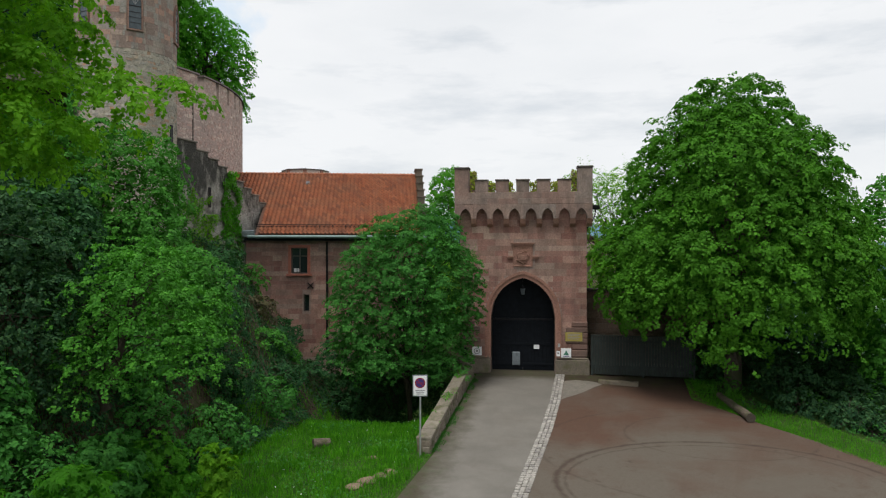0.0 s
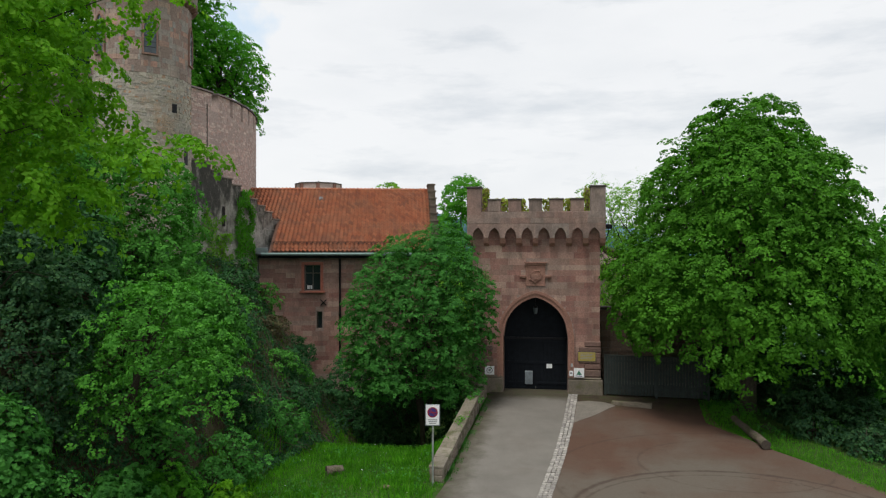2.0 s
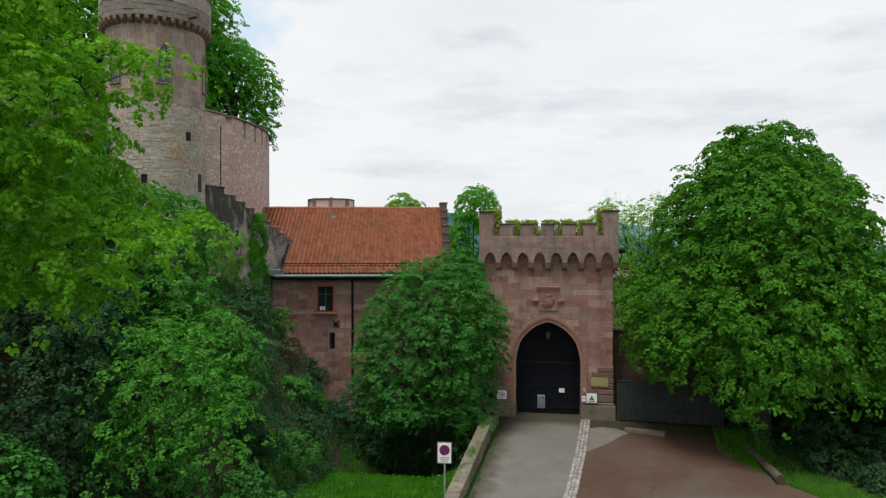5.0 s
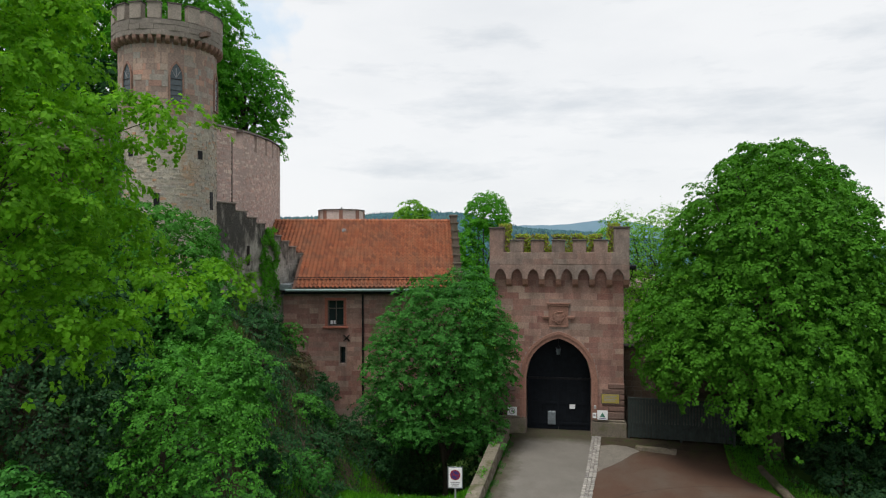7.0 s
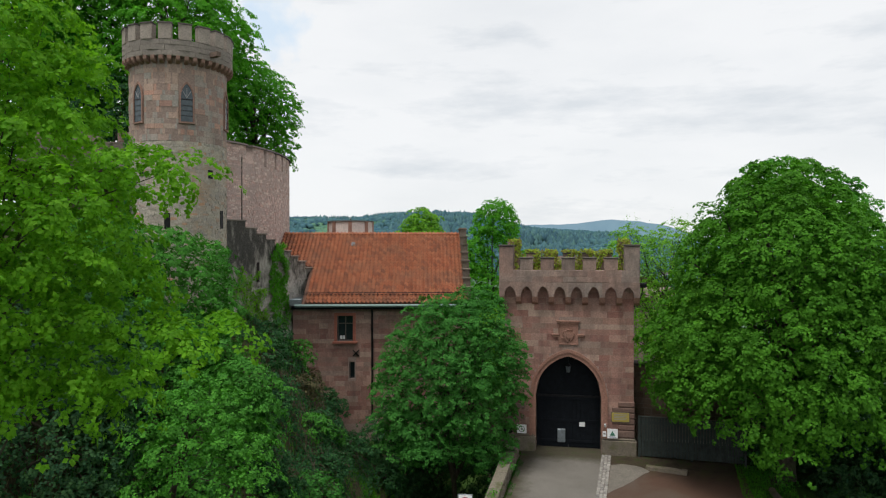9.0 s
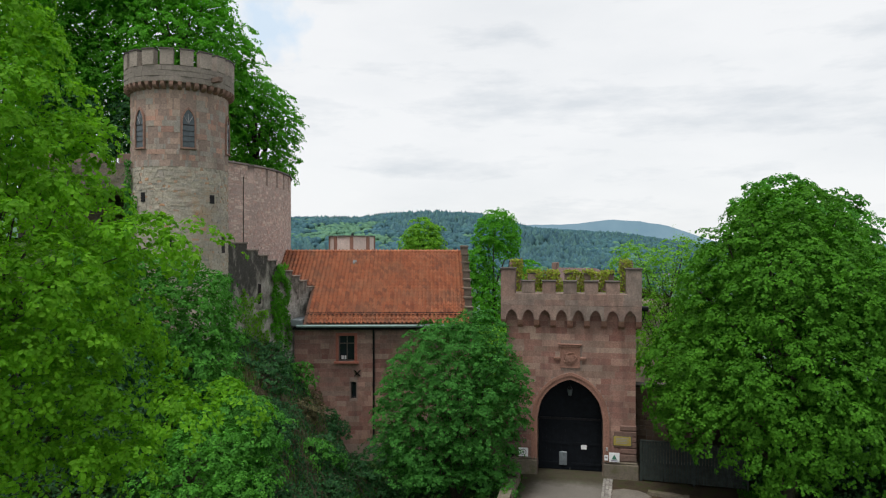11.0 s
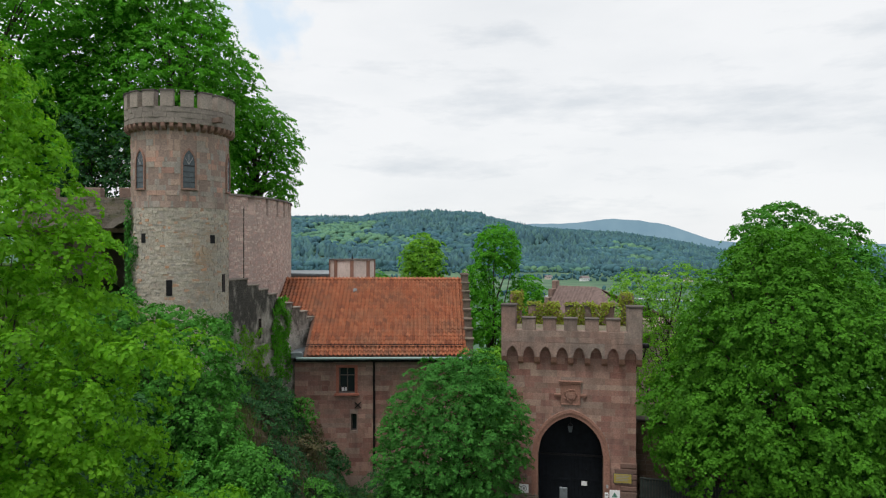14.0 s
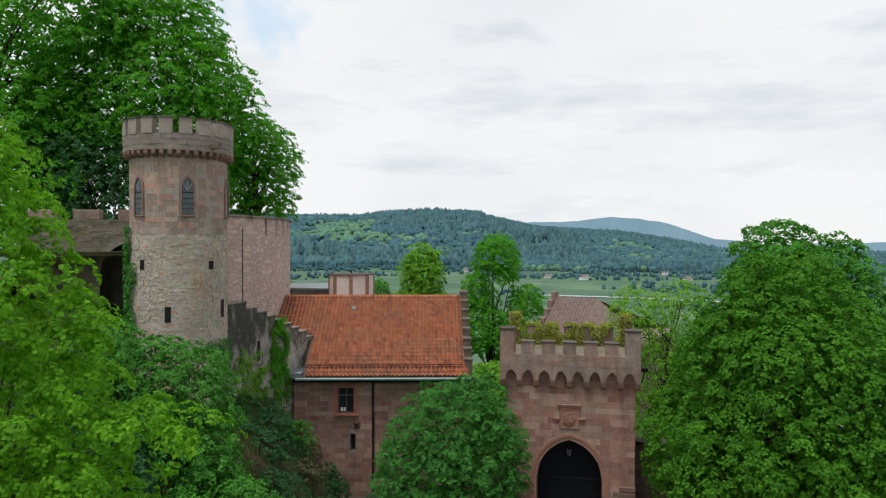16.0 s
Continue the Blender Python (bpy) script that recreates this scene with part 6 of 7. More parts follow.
m = 12500
b, r = np.radians(rng.uniform(-24, 34, m)), 1430 + 1100 * rng.random(m) ** 0.8
x, y = r * np.sin(b), r * np.cos(b)
k = np.array([noise.noise((p * 0.0035, q * 0.0035, 4.0)) + 0.5 * noise.noise((p * 0.012, q * 0.012, 8.0)) for p, q in zip(x, y)])
k = k + 0.08 * rng.normal(size=m)
light = (k > 0.27) & (r < 2300)
mid = (k > -0.08) & ~light
clear = (k < -0.5) & (r < 2050)
dark = ~light & ~mid & ~clear
# same haze tint in the beech colour, which the valley trees share
M_WOODS_M = foliage("hazed_beech_wood", [(0.048, 0.118, 0.155), (0.060, 0.138, 0.155), (0.043, 0.105, 0.155)], 0.1, patch=0.01, rough=0.9)
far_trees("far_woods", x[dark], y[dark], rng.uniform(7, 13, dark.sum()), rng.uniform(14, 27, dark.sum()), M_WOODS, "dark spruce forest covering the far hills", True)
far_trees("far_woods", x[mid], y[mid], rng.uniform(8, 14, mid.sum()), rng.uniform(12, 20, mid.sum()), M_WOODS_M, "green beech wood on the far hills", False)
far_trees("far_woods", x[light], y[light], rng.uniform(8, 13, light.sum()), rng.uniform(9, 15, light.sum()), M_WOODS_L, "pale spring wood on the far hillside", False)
m = 5000
b, r = np.radians(rng.uniform(-24, 34, m)), 1460 - 900 * rng.random(m) ** 2.2
x, y = r * np.sin(b), r * np.cos(b)
k = np.array([noise.noise((p * 0.006, q * 0.012, 14.0)) for p, q in zip(x, y)])
ok = k > 0.22 - 0.3 * smooth(900, 1450, r)
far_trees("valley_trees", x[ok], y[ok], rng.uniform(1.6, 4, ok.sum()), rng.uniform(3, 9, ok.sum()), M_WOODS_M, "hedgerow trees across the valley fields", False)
# river and villages
bm = bmesh.new()
prev = None
for k in range(30):
    t = k / 29
    x, y = 60 + 380 * t, 770 - 190 * t + 20 * math.sin(t * 5)
    a, c = bm.verts.new((x, y - 9, ground_z(x, y) + 0.6)), bm.verts.new((x, y + 9, ground_z(x, y) + 0.6))
    if prev:
        bm.faces.new((prev[0], a, c, prev[1]))
    prev = (a, c)
s = Nodes("river_water")
s.bump(s.noise(0.3, 3), 0.1, 0.1)
tagged(part("river", bm, s.done((0.25, 0.28, 0.28), 0.12, 0.6)), "pale shining river in the valley", "river", kind="structure")
M_ROOF_FAR = plain("far_roof", (0.16, 0.14, 0.14), 0.9)


def far_house(x, y, w, d, h, turn, wall, roof, label="small white house with a pitched roof in the valley", z=None):
    th = thing("far_house", pose(x, y, ground_z(x, y) if z is None else z, 0, 0, turn), label, "house", "valley houses")
    part("wall", boxed(-w / 2, w / 2, -d / 2, d / 2, -2, h), wall, th)
    bm = prism(bmesh.new(), [(-d / 2 - 0.4, h + 0.01), (0, h + d * 0.42), (d / 2 + 0.4, h + 0.01)], -w / 2 - 0.4, w / 2 + 0.4)
    for v in bm.verts:
        v.co = Vector((v.co.y, v.co.x, v.co.z))
    part("roof", bm, roof, th)
    for k in range(3):
        part("window", boxed(-w / 2 + w * (k + 0.5) / 3 - 0.5, -w / 2 + w * (k + 0.5) / 3 + 0.5, -d / 2 - 0.06, -d / 2 - 0.005, h * 0.45, h * 0.45 + 1.3), M_GLASS, th)
    return th


rr = random.Random(66)
for k in range(7):
    b = math.radians(rr.choice((rr.uniform(2, 12), rr.uniform(10, 24), rr.uniform(-14, 24))))
    r = rr.uniform(1050, 1380)
    far_house(r * math.sin(b), r * math.cos(b), rr.uniform(8, 14), rr.uniform(7, 9), rr.uniform(3, 5), rr.uniform(-50, 50), M_WHITE if rr.random() < 0.65 else M_RENDER, M_ROOF_FAR)
far_house(56, 66, 12, 9, 6, -35, M_WHITE, plain("red_far_roof", (0.36, 0.10, 0.07), 0.85), "white house with red roof below the slope", z=-13)
far_house(64, 66, 12, 9, 7, -20, M_WHITE, M_ROOF_FAR, "white house with red roof below the slope", z=-15)
# farthest ridge; its blue haze is put into a glowing surface colour
pts = []
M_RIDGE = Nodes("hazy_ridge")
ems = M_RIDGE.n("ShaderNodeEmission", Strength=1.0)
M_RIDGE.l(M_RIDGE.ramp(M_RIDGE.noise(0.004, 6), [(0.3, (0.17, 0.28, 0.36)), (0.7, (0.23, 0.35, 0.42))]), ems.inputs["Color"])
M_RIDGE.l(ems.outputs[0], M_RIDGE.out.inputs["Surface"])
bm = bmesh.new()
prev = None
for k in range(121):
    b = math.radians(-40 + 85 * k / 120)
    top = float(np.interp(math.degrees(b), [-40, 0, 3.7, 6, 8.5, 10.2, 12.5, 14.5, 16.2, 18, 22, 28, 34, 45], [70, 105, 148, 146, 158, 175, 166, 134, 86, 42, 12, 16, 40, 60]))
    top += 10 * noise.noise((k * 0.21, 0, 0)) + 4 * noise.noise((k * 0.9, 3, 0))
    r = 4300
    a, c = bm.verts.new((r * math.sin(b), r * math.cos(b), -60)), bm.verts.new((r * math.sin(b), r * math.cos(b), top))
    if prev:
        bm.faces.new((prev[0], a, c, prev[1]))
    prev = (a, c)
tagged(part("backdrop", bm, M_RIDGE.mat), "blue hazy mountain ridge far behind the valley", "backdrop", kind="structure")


# ---- forecourt: cobbled strip, parapet wall, sign, fence ----
def slope_z(y):
    return -0.18 - 0.048 * max(0.0, 32.5 - y)


def strip_x(y):
    return float(np.interp(y, [2, 12, 18.5, 21, 24.1, 28, 32.6], [-1.9, 0.35, 2.12, 2.8, 3.66, 4.62, 5.62]))


M_COBBLE = stone("granite_cobble", [(0.27, 0.26, 0.24), (0.35, 0.34, 0.31), (0.22, 0.21, 0.20), (0.40, 0.38, 0.35)], amount=0.35)
M_COBBLE_I = stone("granite_cobbles_far", [(0.27, 0.26, 0.24), (0.35, 0.34, 0.31), (0.22, 0.21, 0.20), (0.40, 0.38, 0.35)], "island", amount=0.35)
M_JOINT = stone("sandy_joint", [(0.11, 0.095, 0.075), (0.16, 0.14, 0.115)], "noise", moss=(0.06, 0.07, 0.03))
gutter = strip("cobbled_gutter", [(strip_x(y) - 0.24, y) for y in ys], [(strip_x(y) + 0.24, y) for y in ys], 0.035, M_JOINT, "pale granite cobble strip beside the drive", "gutter", across=2)
rr = random.Random(33)
cob = bpy.data.meshes.new("cobble")
bm = boxed(-0.5, 0.5, -0.5, 0.5, -0.5, 0.5, 0.16)
bm.to_mesh(cob)
bm.free()
cob.materials.append(M_COBBLE)
cv = np.array([tuple(v.co) for v in cob.vertices])
cf = [tuple(p.vertices) for p in cob.polygons]
far_v, far_f3, made = [], [], 0
rest = bmesh.new()
y = 32.4
while y > 8:
    l = rr.uniform(0.15, 0.2)
    for k in range(3):
        x = strip_x(y) + (k - 1) * 0.152 + rr.uniform(-0.008, 0.008)
        lean = math.degrees(math.atan2(strip_x(y + 0.5) - strip_x(y - 0.5), 1.0))
        m = pose(x, y, slope_z(y) + 0.035 + rr.uniform(-0.006, 0.006), rr.uniform(-3, 3), rr.uniform(-3, 3), -lean) @ Matrix.Diagonal((0.14, l - 0.016, 0.07, 1))
        if y > 17.5 and made < 300:
            t = new("cobble", cob)
            t.parent = gutter
            t.matrix_local = m
            made += 1
        else:
            a = np.array(m)
            vs = [rest.verts.new(p) for p in cv @ a[:3, :3].T + a[:3, 3]]
            for face in cf:
                rest.faces.new([vs[i] for i in face])
    y -= l
tagged(part("cobble_field", rest, M_COBBLE_I, gutter), kind="stuff")

# low parapet wall along the drive
W0, W1 = Vector((-0.62, 21.75, 0)), Vector((1.28, 32.35, 0))
wl_ang = math.degrees(math.atan2(W1.y - W0.y, W1.x - W0.x))
pw = thing("parapet_wall", pose(W0.x, W0.y, 0, 0, 0, wl_ang), "low lichen-covered stone wall along the drive", "wall")
WLEN = (W1 - W0).length
n = 13
rr = random.Random(8)
M_KERB_I = stone("low_wall_rubble", [(0.16, 0.14, 0.11), (0.24, 0.20, 0.16), (0.28, 0.25, 0.2), (0.2, 0.15, 0.12)], "island", amount=0.5, moss=(0.07, 0.085, 0.03))


W_LOW, W_RISE = -0.17, 0.85


def wall_top(u):
    return W_LOW + W_RISE * u / WLEN


for k in range(n):
    a, b = WLEN * k / n, WLEN * (k + 1) / n
    zt = wall_top((a + b) / 2)
    bm = boxed(a, b, -0.2, 0.2, -4.2, zt - 0.09)
    for v in bm.verts:
        v.co.z += W_RISE * (v.co.x - (a + b) / 2) / WLEN
    part("wall_section", bm, M_KERBWALL, pw)
    bm = boxed(a + 0.008, b - 0.008, -0.25, 0.25, zt - 0.10, zt + rr.uniform(-0.006, 0.01), 0.025)
    for v in bm.verts:
        v.co.z += W_RISE * (v.co.x - (a + b) / 2) / WLEN + 0.02 * noise.noise(v.co * 3)
    part("coping", bm, M_KERBWALL, pw)
for sgn in (-1, 1):
    lay(pw, lambda u, v, w, sgn=sgn: (u, sgn * (0.2 + w), v + W_RISE * u / WLEN), 0, WLEN, -3.6, W_LOW - 0.1, (0.13, 0.22), (0.2, 0.5), M_KERB_I, M_KERB_I, limit=0, proud=(0, 0.035), joint=0.02, name="rubble", seed=5)
lay(pw, lambda u, v, w: (-w, u, v), -0.2, 0.2, -1.4, W_LOW - 0.1, (0.13, 0.22), (0.15, 0.3), M_KERB_I, M_KERB_I, limit=0, proud=(0, 0.03), joint=0.02, name="rubble", seed=6)

# parking sign
sx_, sy_ = -0.72, 21.5
sgn_ = thing("parking_sign", pose(sx_, sy_, ground_z(sx_, sy_), 0, 0, -2), "white no-stopping sign on a galvanised post", "road sign")
part("post", rod(bmesh.new(), (0, 0, -0.2), (0, 0, 2.58), 0.03, n=12), M_STEEL, sgn_)
plate = part("plate", boxed(-0.24, 0.235, -0.05, -0.035, 1.91, 2.59, 0.005), M_ZINC, sgn_)
part("face", boxed(-0.208, 0.208, -0.056, -0.0505, 1.94, 2.56, 0.002), M_WHITE, plate)


def disc(r, y, z):
    bm = bmesh.new()
    bmesh.ops.create_circle(bm, cap_ends=True, segments=32, radius=r, matrix=Matrix.Translation((0, y, z)) @ Matrix.Rotation(radians(90), 4, "X"))
    return bm


part("red_ring", disc(0.165, -0.060, 2.34), M_RED, plate)
part("blue_disc", disc(0.13, -0.064, 2.34), M_BLUE, plate)
bm = bmesh.new()
for sgn in (-1, 1):
    box(bm, -0.15, 0.15, -0.068, -0.065, -0.012, 0.012)
    bmesh.ops.rotate(bm, verts=bm.verts, matrix=Matrix.Rotation(radians(45 if sgn < 0 else 0), 3, "Y"))
bmesh.ops.translate(bm, verts=bm.verts, vec=(0, 0, 2.34))
part("red_bar", bm, M_RED, plate)
for k in range(3):
    part("print_bar", boxed(-0.15 + 0.02 * k, 0.15 - 0.02 * k, -0.060, -0.057, 2.09 - k * 0.055, 2.115 - k * 0.055), M_GREYINK, plate)

# boarded sliding fence and the wall behind it
F0, F1 = Vector((7.05, 32.35, 0)), Vector((11.6, 31.3, 0))
fa = math.degrees(math.atan2(F1.y - F0.y, F1.x - F0.x))
fence = thing("board_fence", pose(F0.x, F0.y, 0, 0, 0, fa), "dark green vertical board fence", "fence")
FL = (F1 - F0).length
nb = int(FL / 0.13)
rr = random.Random(2)
for k in range(nb):
    part("board", boxed(k * 0.13 + 0.006, k * 0.13 + 0.122, -0.02, 0.01, -0.08, 1.72 + rr.uniform(-0.01, 0.01), 0.004), M_FENCE, fence)
for z in (0.2, 1.45):
    part("rail", boxed(0, FL, 0.011, 0.07, z, z + 0.09, 0.005), M_FENCE, fence)
part("cap_rail", boxed(-0.02, FL + 0.02, -0.05, 0.05, 1.73, 1.78, 0.01), M_FENCE, fence)
for x in (0.03, 2.35, FL - 0.05):
    part("post", boxed(x - 0.05, x + 0.05, -0.04, -0.021, -0.3, 1.76, 0.005), M_FENCE, fence)
yardw = thing("yard_wall", pose(6.9, 35.2, 0, 0, 0, -8), "dark brown stone wall behind the fence", "wall")
part("wall_body", boxed(0, 8, 0, 0.6, -1, 3.7), M_OLDWALL, yardw)
M_YARD = stone("brown_yard_stone", [(0.12, 0.085, 0.065), (0.17, 0.12, 0.09), (0.14, 0.11, 0.085)], "island", amount=0.5)
lay(yardw, flat, 0, 8, 0, 3.65, (0.2, 0.3), (0.3, 0.7), M_YARD, M_YARD, limit=0, seed=44)
part("coping", boxed(-0.05, 8.05, -0.08, 0.68, 3.7, 3.82, 0.02), M_COPE, yardw)
def rough_log(name, at, turn, length, r0, r1, material, label, category, wobble=0.05):
    """A weathered piece of trunk lying on the ground, cut at both ends."""
    th = thing(name, pose(*at, 0, 0, turn), label, category)
    v, f, n, k = [], [], 14, 12
    for i in range(k):
        q = i / (k - 1)
        for j in range(n):
            a = 2 * math.pi * j / n
            rad = (r0 + (r1 - r0) * q) * (1 + wobble * 4 * noise.noise((math.cos(a) * 1.6 + turn, math.sin(a) * 1.6, q * length * 2.0)))
            v.append(((q - 0.5) * length, rad * math.cos(a) + 0.06 * noise.noise((q * 3, turn, 0)), rad * math.sin(a)))
    f = [(i * n + j, i * n + (j + 1) % n, (i + 1) * n + (j + 1) % n, (i + 1) * n + j) for i in range(k - 1) for j in range(n)]
    raw("log_body", v, f, material, th, smooth=True)
    for q, name2 in ((0, "cut_end"), (k - 1, "cut_end")):
        raw(name2, [v[q * n + j] for j in range(n)] + [(v[q * n][0], 0, 0)], [(j, (j + 1) % n, n) for j in range(n)], M_CUTWOOD, th)
    return th


M_CUTWOOD = plain("weathered_cut_wood", (0.05, 0.04, 0.03), 0.85, var=0.35, scale=14)
M_LOG = stone("grey_weathered_log", [(0.10, 0.08, 0.06), (0.19, 0.16, 0.125)], "noise", amount=0.4, fine=10, bump=0.9, distance=0.04, moss=(0.07, 0.08, 0.03))
slab = thing("stone_slab", pose(7.85, 30.55, slope_z(30.55) + 0.05, 0, 0, -22), "long mossy stone slab lying before the fence", "slab")
bm = bmesh.new()
for k in range(9):
    x = -0.85 + k * 0.19
    box(bm, x, x + 0.21, -0.15 - 0.04 * noise.noise((k * 0.7, 1, 0)), 0.15 + 0.05 * noise.noise((k * 0.7, 4, 0)), -0.05, 0.15 + 0.03 * noise.noise((k * 0.5, 8, 0)) + 0.001 * k)
part("slab_body", bm, M_PLINTH, slab)
rough_log("fallen_log", (11.45, 26.8, slope_z(26.8) + 0.13), 84, 3.9, 0.17, 0.13, M_LOG, "long grey weathered log at the forecourt edge", "log")
rough_log("fallen_log", (-4.03, 22.6, ground_z(-4.03, 22.6) + 0.12), 24, 0.55, 0.17, 0.15, M_LOG, "short mossy log with dark end in the grass", "log")
rr = random.Random(12)
M_ROCK = stone("field_stone", [(0.17, 0.12, 0.085), (0.22, 0.165, 0.115), (0.14, 0.115, 0.085)], "object", amount=0.4, moss=(0.07, 0.09, 0.03))
for x, y, r in ((-1.55, 20.1, 0.17), (-1.8, 19.75, 0.2), (-2.15, 19.4, 0.24), (-2.5, 19.0, 0.2), (-2.2, 21.3, 0.13)):
    bm = bmesh.new()
    bmesh.ops.create_icosphere(bm, subdivisions=2, radius=r)
    for v in bm.verts:
        v.co *= 1 + 0.35 * noise.noise(v.co * 4 + Vector((x, y, 0)))
        v.co.z *= 0.45
        v.co.x *= 1.3
    st = part("edge_stone", bm, M_ROCK)
    st.location = (x, y, ground_z(x, y) + 0.05)
    st.rotation_euler = (0, 0, rr.uniform(0, 6))
    tagged(st, "rough field stone edging the grass", "stone", "edging stones")
M_APRON = stone("old_concrete", [(0.15, 0.138, 0.118), (0.20, 0.185, 0.16)], "noise", amount=0.6, stain_scale=1.6)
bm = bmesh.new()
pts = [(strip_x(y) + 0.24, y) for y in (28.0, 28.8, 29.6, 30.4, 31.2)] + [(6.1, 31.35), (6.7, 31.15), (7.0, 30.85), (7.15, 30.5), (6.8, 30.2), (6.45, 29.75), (6.1, 29.3), (5.6, 28.75), (5.2, 28.4)]
bm.faces.new([bm.verts.new((x, y, slope_z(y) + 0.052)) for x, y in pts])
tagged(part("apron", bm, M_APRON), "pale worn concrete patch before the gate", "pavement", kind="structure")
# parked car, mostly out of sight
M_CARPAINT = Nodes("dark_green_car_paint")
M_CARPAINT.bsdf.inputs["Coat Weight"].default_value = 0.6
M_CARPAINT = M_CARPAINT.done((0.012, 0.03, 0.024), 0.3, 0.5)
M_TYRE = plain("tyre_rubber", (0.015, 0.015, 0.015), 0.85)
car = thing("parked_car", pose(10.75, 13.9, slope_z(13.9) + 0.05, 0, 0, -4), "dark green parked car on the forecourt", "car")
bm = prism(bmesh.new(), [(-2.1, 0.28), (2.1, 0.28), (2.15, 0.6), (2.05, 0.82), (1.85, 0.92), (-1.1, 0.92), (-2.0, 0.78), (-2.12, 0.55)], -0.82, 0.82)
for v in bm.verts:
    v.co = Vector((v.co.y, v.co.x, v.co.z))
bmesh.ops.bevel(bm, geom=list(bm.edges), offset=0.05, segments=2, affect="EDGES")
part("body", bm, M_CARPAINT, car)
bm = bmesh.new()
lo = [bm.verts.new(p) for p in ((-0.78, -1.0, 0.93), (0.78, -1.0, 0.93), (0.78, 1.9, 0.93), (-0.78, 1.9, 0.93))]
hi = [bm.verts.new(p) for p in ((-0.62, -0.3, 1.45), (0.62, -0.3, 1.45), (0.62, 1.5, 1.45), (-0.62, 1.5, 1.45))]
bm.faces.new(lo), bm.faces.new(hi)
for k in range(4):
    bm.faces.new((lo[k], lo[(k + 1) % 4], hi[(k + 1) % 4], hi[k]))
bmesh.ops.bevel(bm, geom=list(bm.edges), offset=0.06, segments=2, affect="EDGES")
cab = part("cabin", bm, M_CARPAINT, car)
for sgn in (-1, 1):
    bm = bmesh.new()
    bm.faces.new([bm.verts.new(p) for p in ((sgn * 0.775, -0.7, 0.98), (sgn * 0.775, 1.6, 0.98), (sgn * 0.665, 1.35, 1.36), (sgn * 0.665, -0.25, 1.36))])
    part("side_window", bm, M_GLASS, cab)
    for yy in (-1.35, 1.3):
        wheel = part("wheel", rod(bmesh.new(), (sgn * 0.62, yy, 0.31), (sgn * 0.84, yy, 0.31), 0.31, n=24), M_TYRE, car)
        part("rim", rod(bmesh.new(), (sgn * 0.835, yy, 0.31), (sgn * 0.85, yy, 0.31), 0.2, n=20), M_STEEL, wheel)
    part("headlight", boxed(*sorted((sgn * 0.45, sgn * 0.75)), -2.1, -1.98, 0.6, 0.72, 0.02), M_STEEL, car)
    part("tail_light", boxed(*sorted((sgn * 0.5, sgn * 0.78)), 2.06, 2.13, 0.62, 0.8, 0.01), M_RED, car)


# ---- lawn, bank, ivy ----
def scatter(name, x, y, z, size, shape, material, up, rng, label, category, lean=0.5):
    m = len(x)
    at = np.stack([x, y, z], -1)
    normal = unit(np.array(up) + rng.normal(size=(m, 3)) * lean)
    along = unit(rng.normal(size=(m, 3)) + np.array([0, -0.1, -0.2]))
    return tagged(leaf_mesh(name, at, normal, along, size, shape, material), label, category, kind="stuff")


LEAF["blade"] = (np.array([(-0.05, 0, 0), (0.05, 0, 0), (0.03, 0.6, 0.1), (0, 1.0, 0.28)]), np.array([(0, 1, 2, 3)]))


def blades(name, x, y, z, size, material, rng, label, category):
    m = len(x)
    at = np.stack([x, y, z], -1)
    a = rng.uniform(0, 2 * np.pi, m)
    normal = unit(np.stack([np.cos(a), np.sin(a), 0.15 * np.ones(m)], -1))
    along = unit(np.stack([0.35 * rng.normal(size=m), 0.35 * rng.normal(size=m), np.ones(m)], -1))
    return tagged(leaf_mesh(name, at, normal, along, size, "blade", material), label, category, kind="stuff")


rng = np.random.default_rng(50)
m = 105000
x, y = rng.uniform(-11.5, 0.2, m), 12 + 21 * rng.random(m) ** 1.1
edge = np.where(y < 21.8, np.interp(y, [2, 12, 18.5, 21.8], [-6.2, -3.1, -1.16, -0.25]) - 0.05 - 0.25 * rng.random(m) ** 2, np.interp(y, [21, 32], [-0.9, 1.0]))
ok = (x < edge) & (x > foot_x(y) - 0.8)
x, y = x[ok], y[ok]
tall = np.array([0.5 + 0.5 * noise.noise((a * 0.9, b * 0.9, 1.0)) for a, b in zip(x, y)])
blades("grass", x, y, height(x, y) - 0.02, (0.09 + 0.21 * tall) * rng.uniform(0.6, 1.3, len(x)), L_GRASS, rng, "lush uncut meadow grass beside the drive", "grass")
# broad-leaved weeds in the lawn
m = 9000
x, y = rng.uniform(-9, -0.8, m), rng.uniform(13, 26, m)
k = np.array([noise.noise((a * 0.7, b * 0.7, 5.0)) for a, b in zip(x, y)])
ok = (k > 0.05) & (x > foot_x(y) - 0.2) & (x < np.interp(y, [12, 18.5, 21.8, 30], [-3.5, -1.6, -0.9, -0.6]))
x, y = x[ok], y[ok]
scatter("lawn_weeds", x, y, height(x, y) + rng.uniform(0.05, 0.28, len(x)), 0.07 * rng.uniform(0.6, 1.5, len(x)), "oval", L_HAZEL, (0, 0, 1), rng, "low broad-leaved weeds in the grass", "weeds")
# small pale flowers
m = 60
x, y = rng.uniform(-5.5, -0.9, m), rng.uniform(15, 27, m)
ok = x < np.interp(y, [12, 18.5, 21.8, 30], [-3.5, -1.6, -0.9, -0.6])
x, y = x[ok], y[ok]
scatter("daisies", x, y, height(x, y) + rng.uniform(0.15, 0.3, len(x)), np.full(len(x), 0.045), "oval", M_WHITE, (0, 0, 1), rng, "scattered small white meadow flowers", "flowers", 0.3)

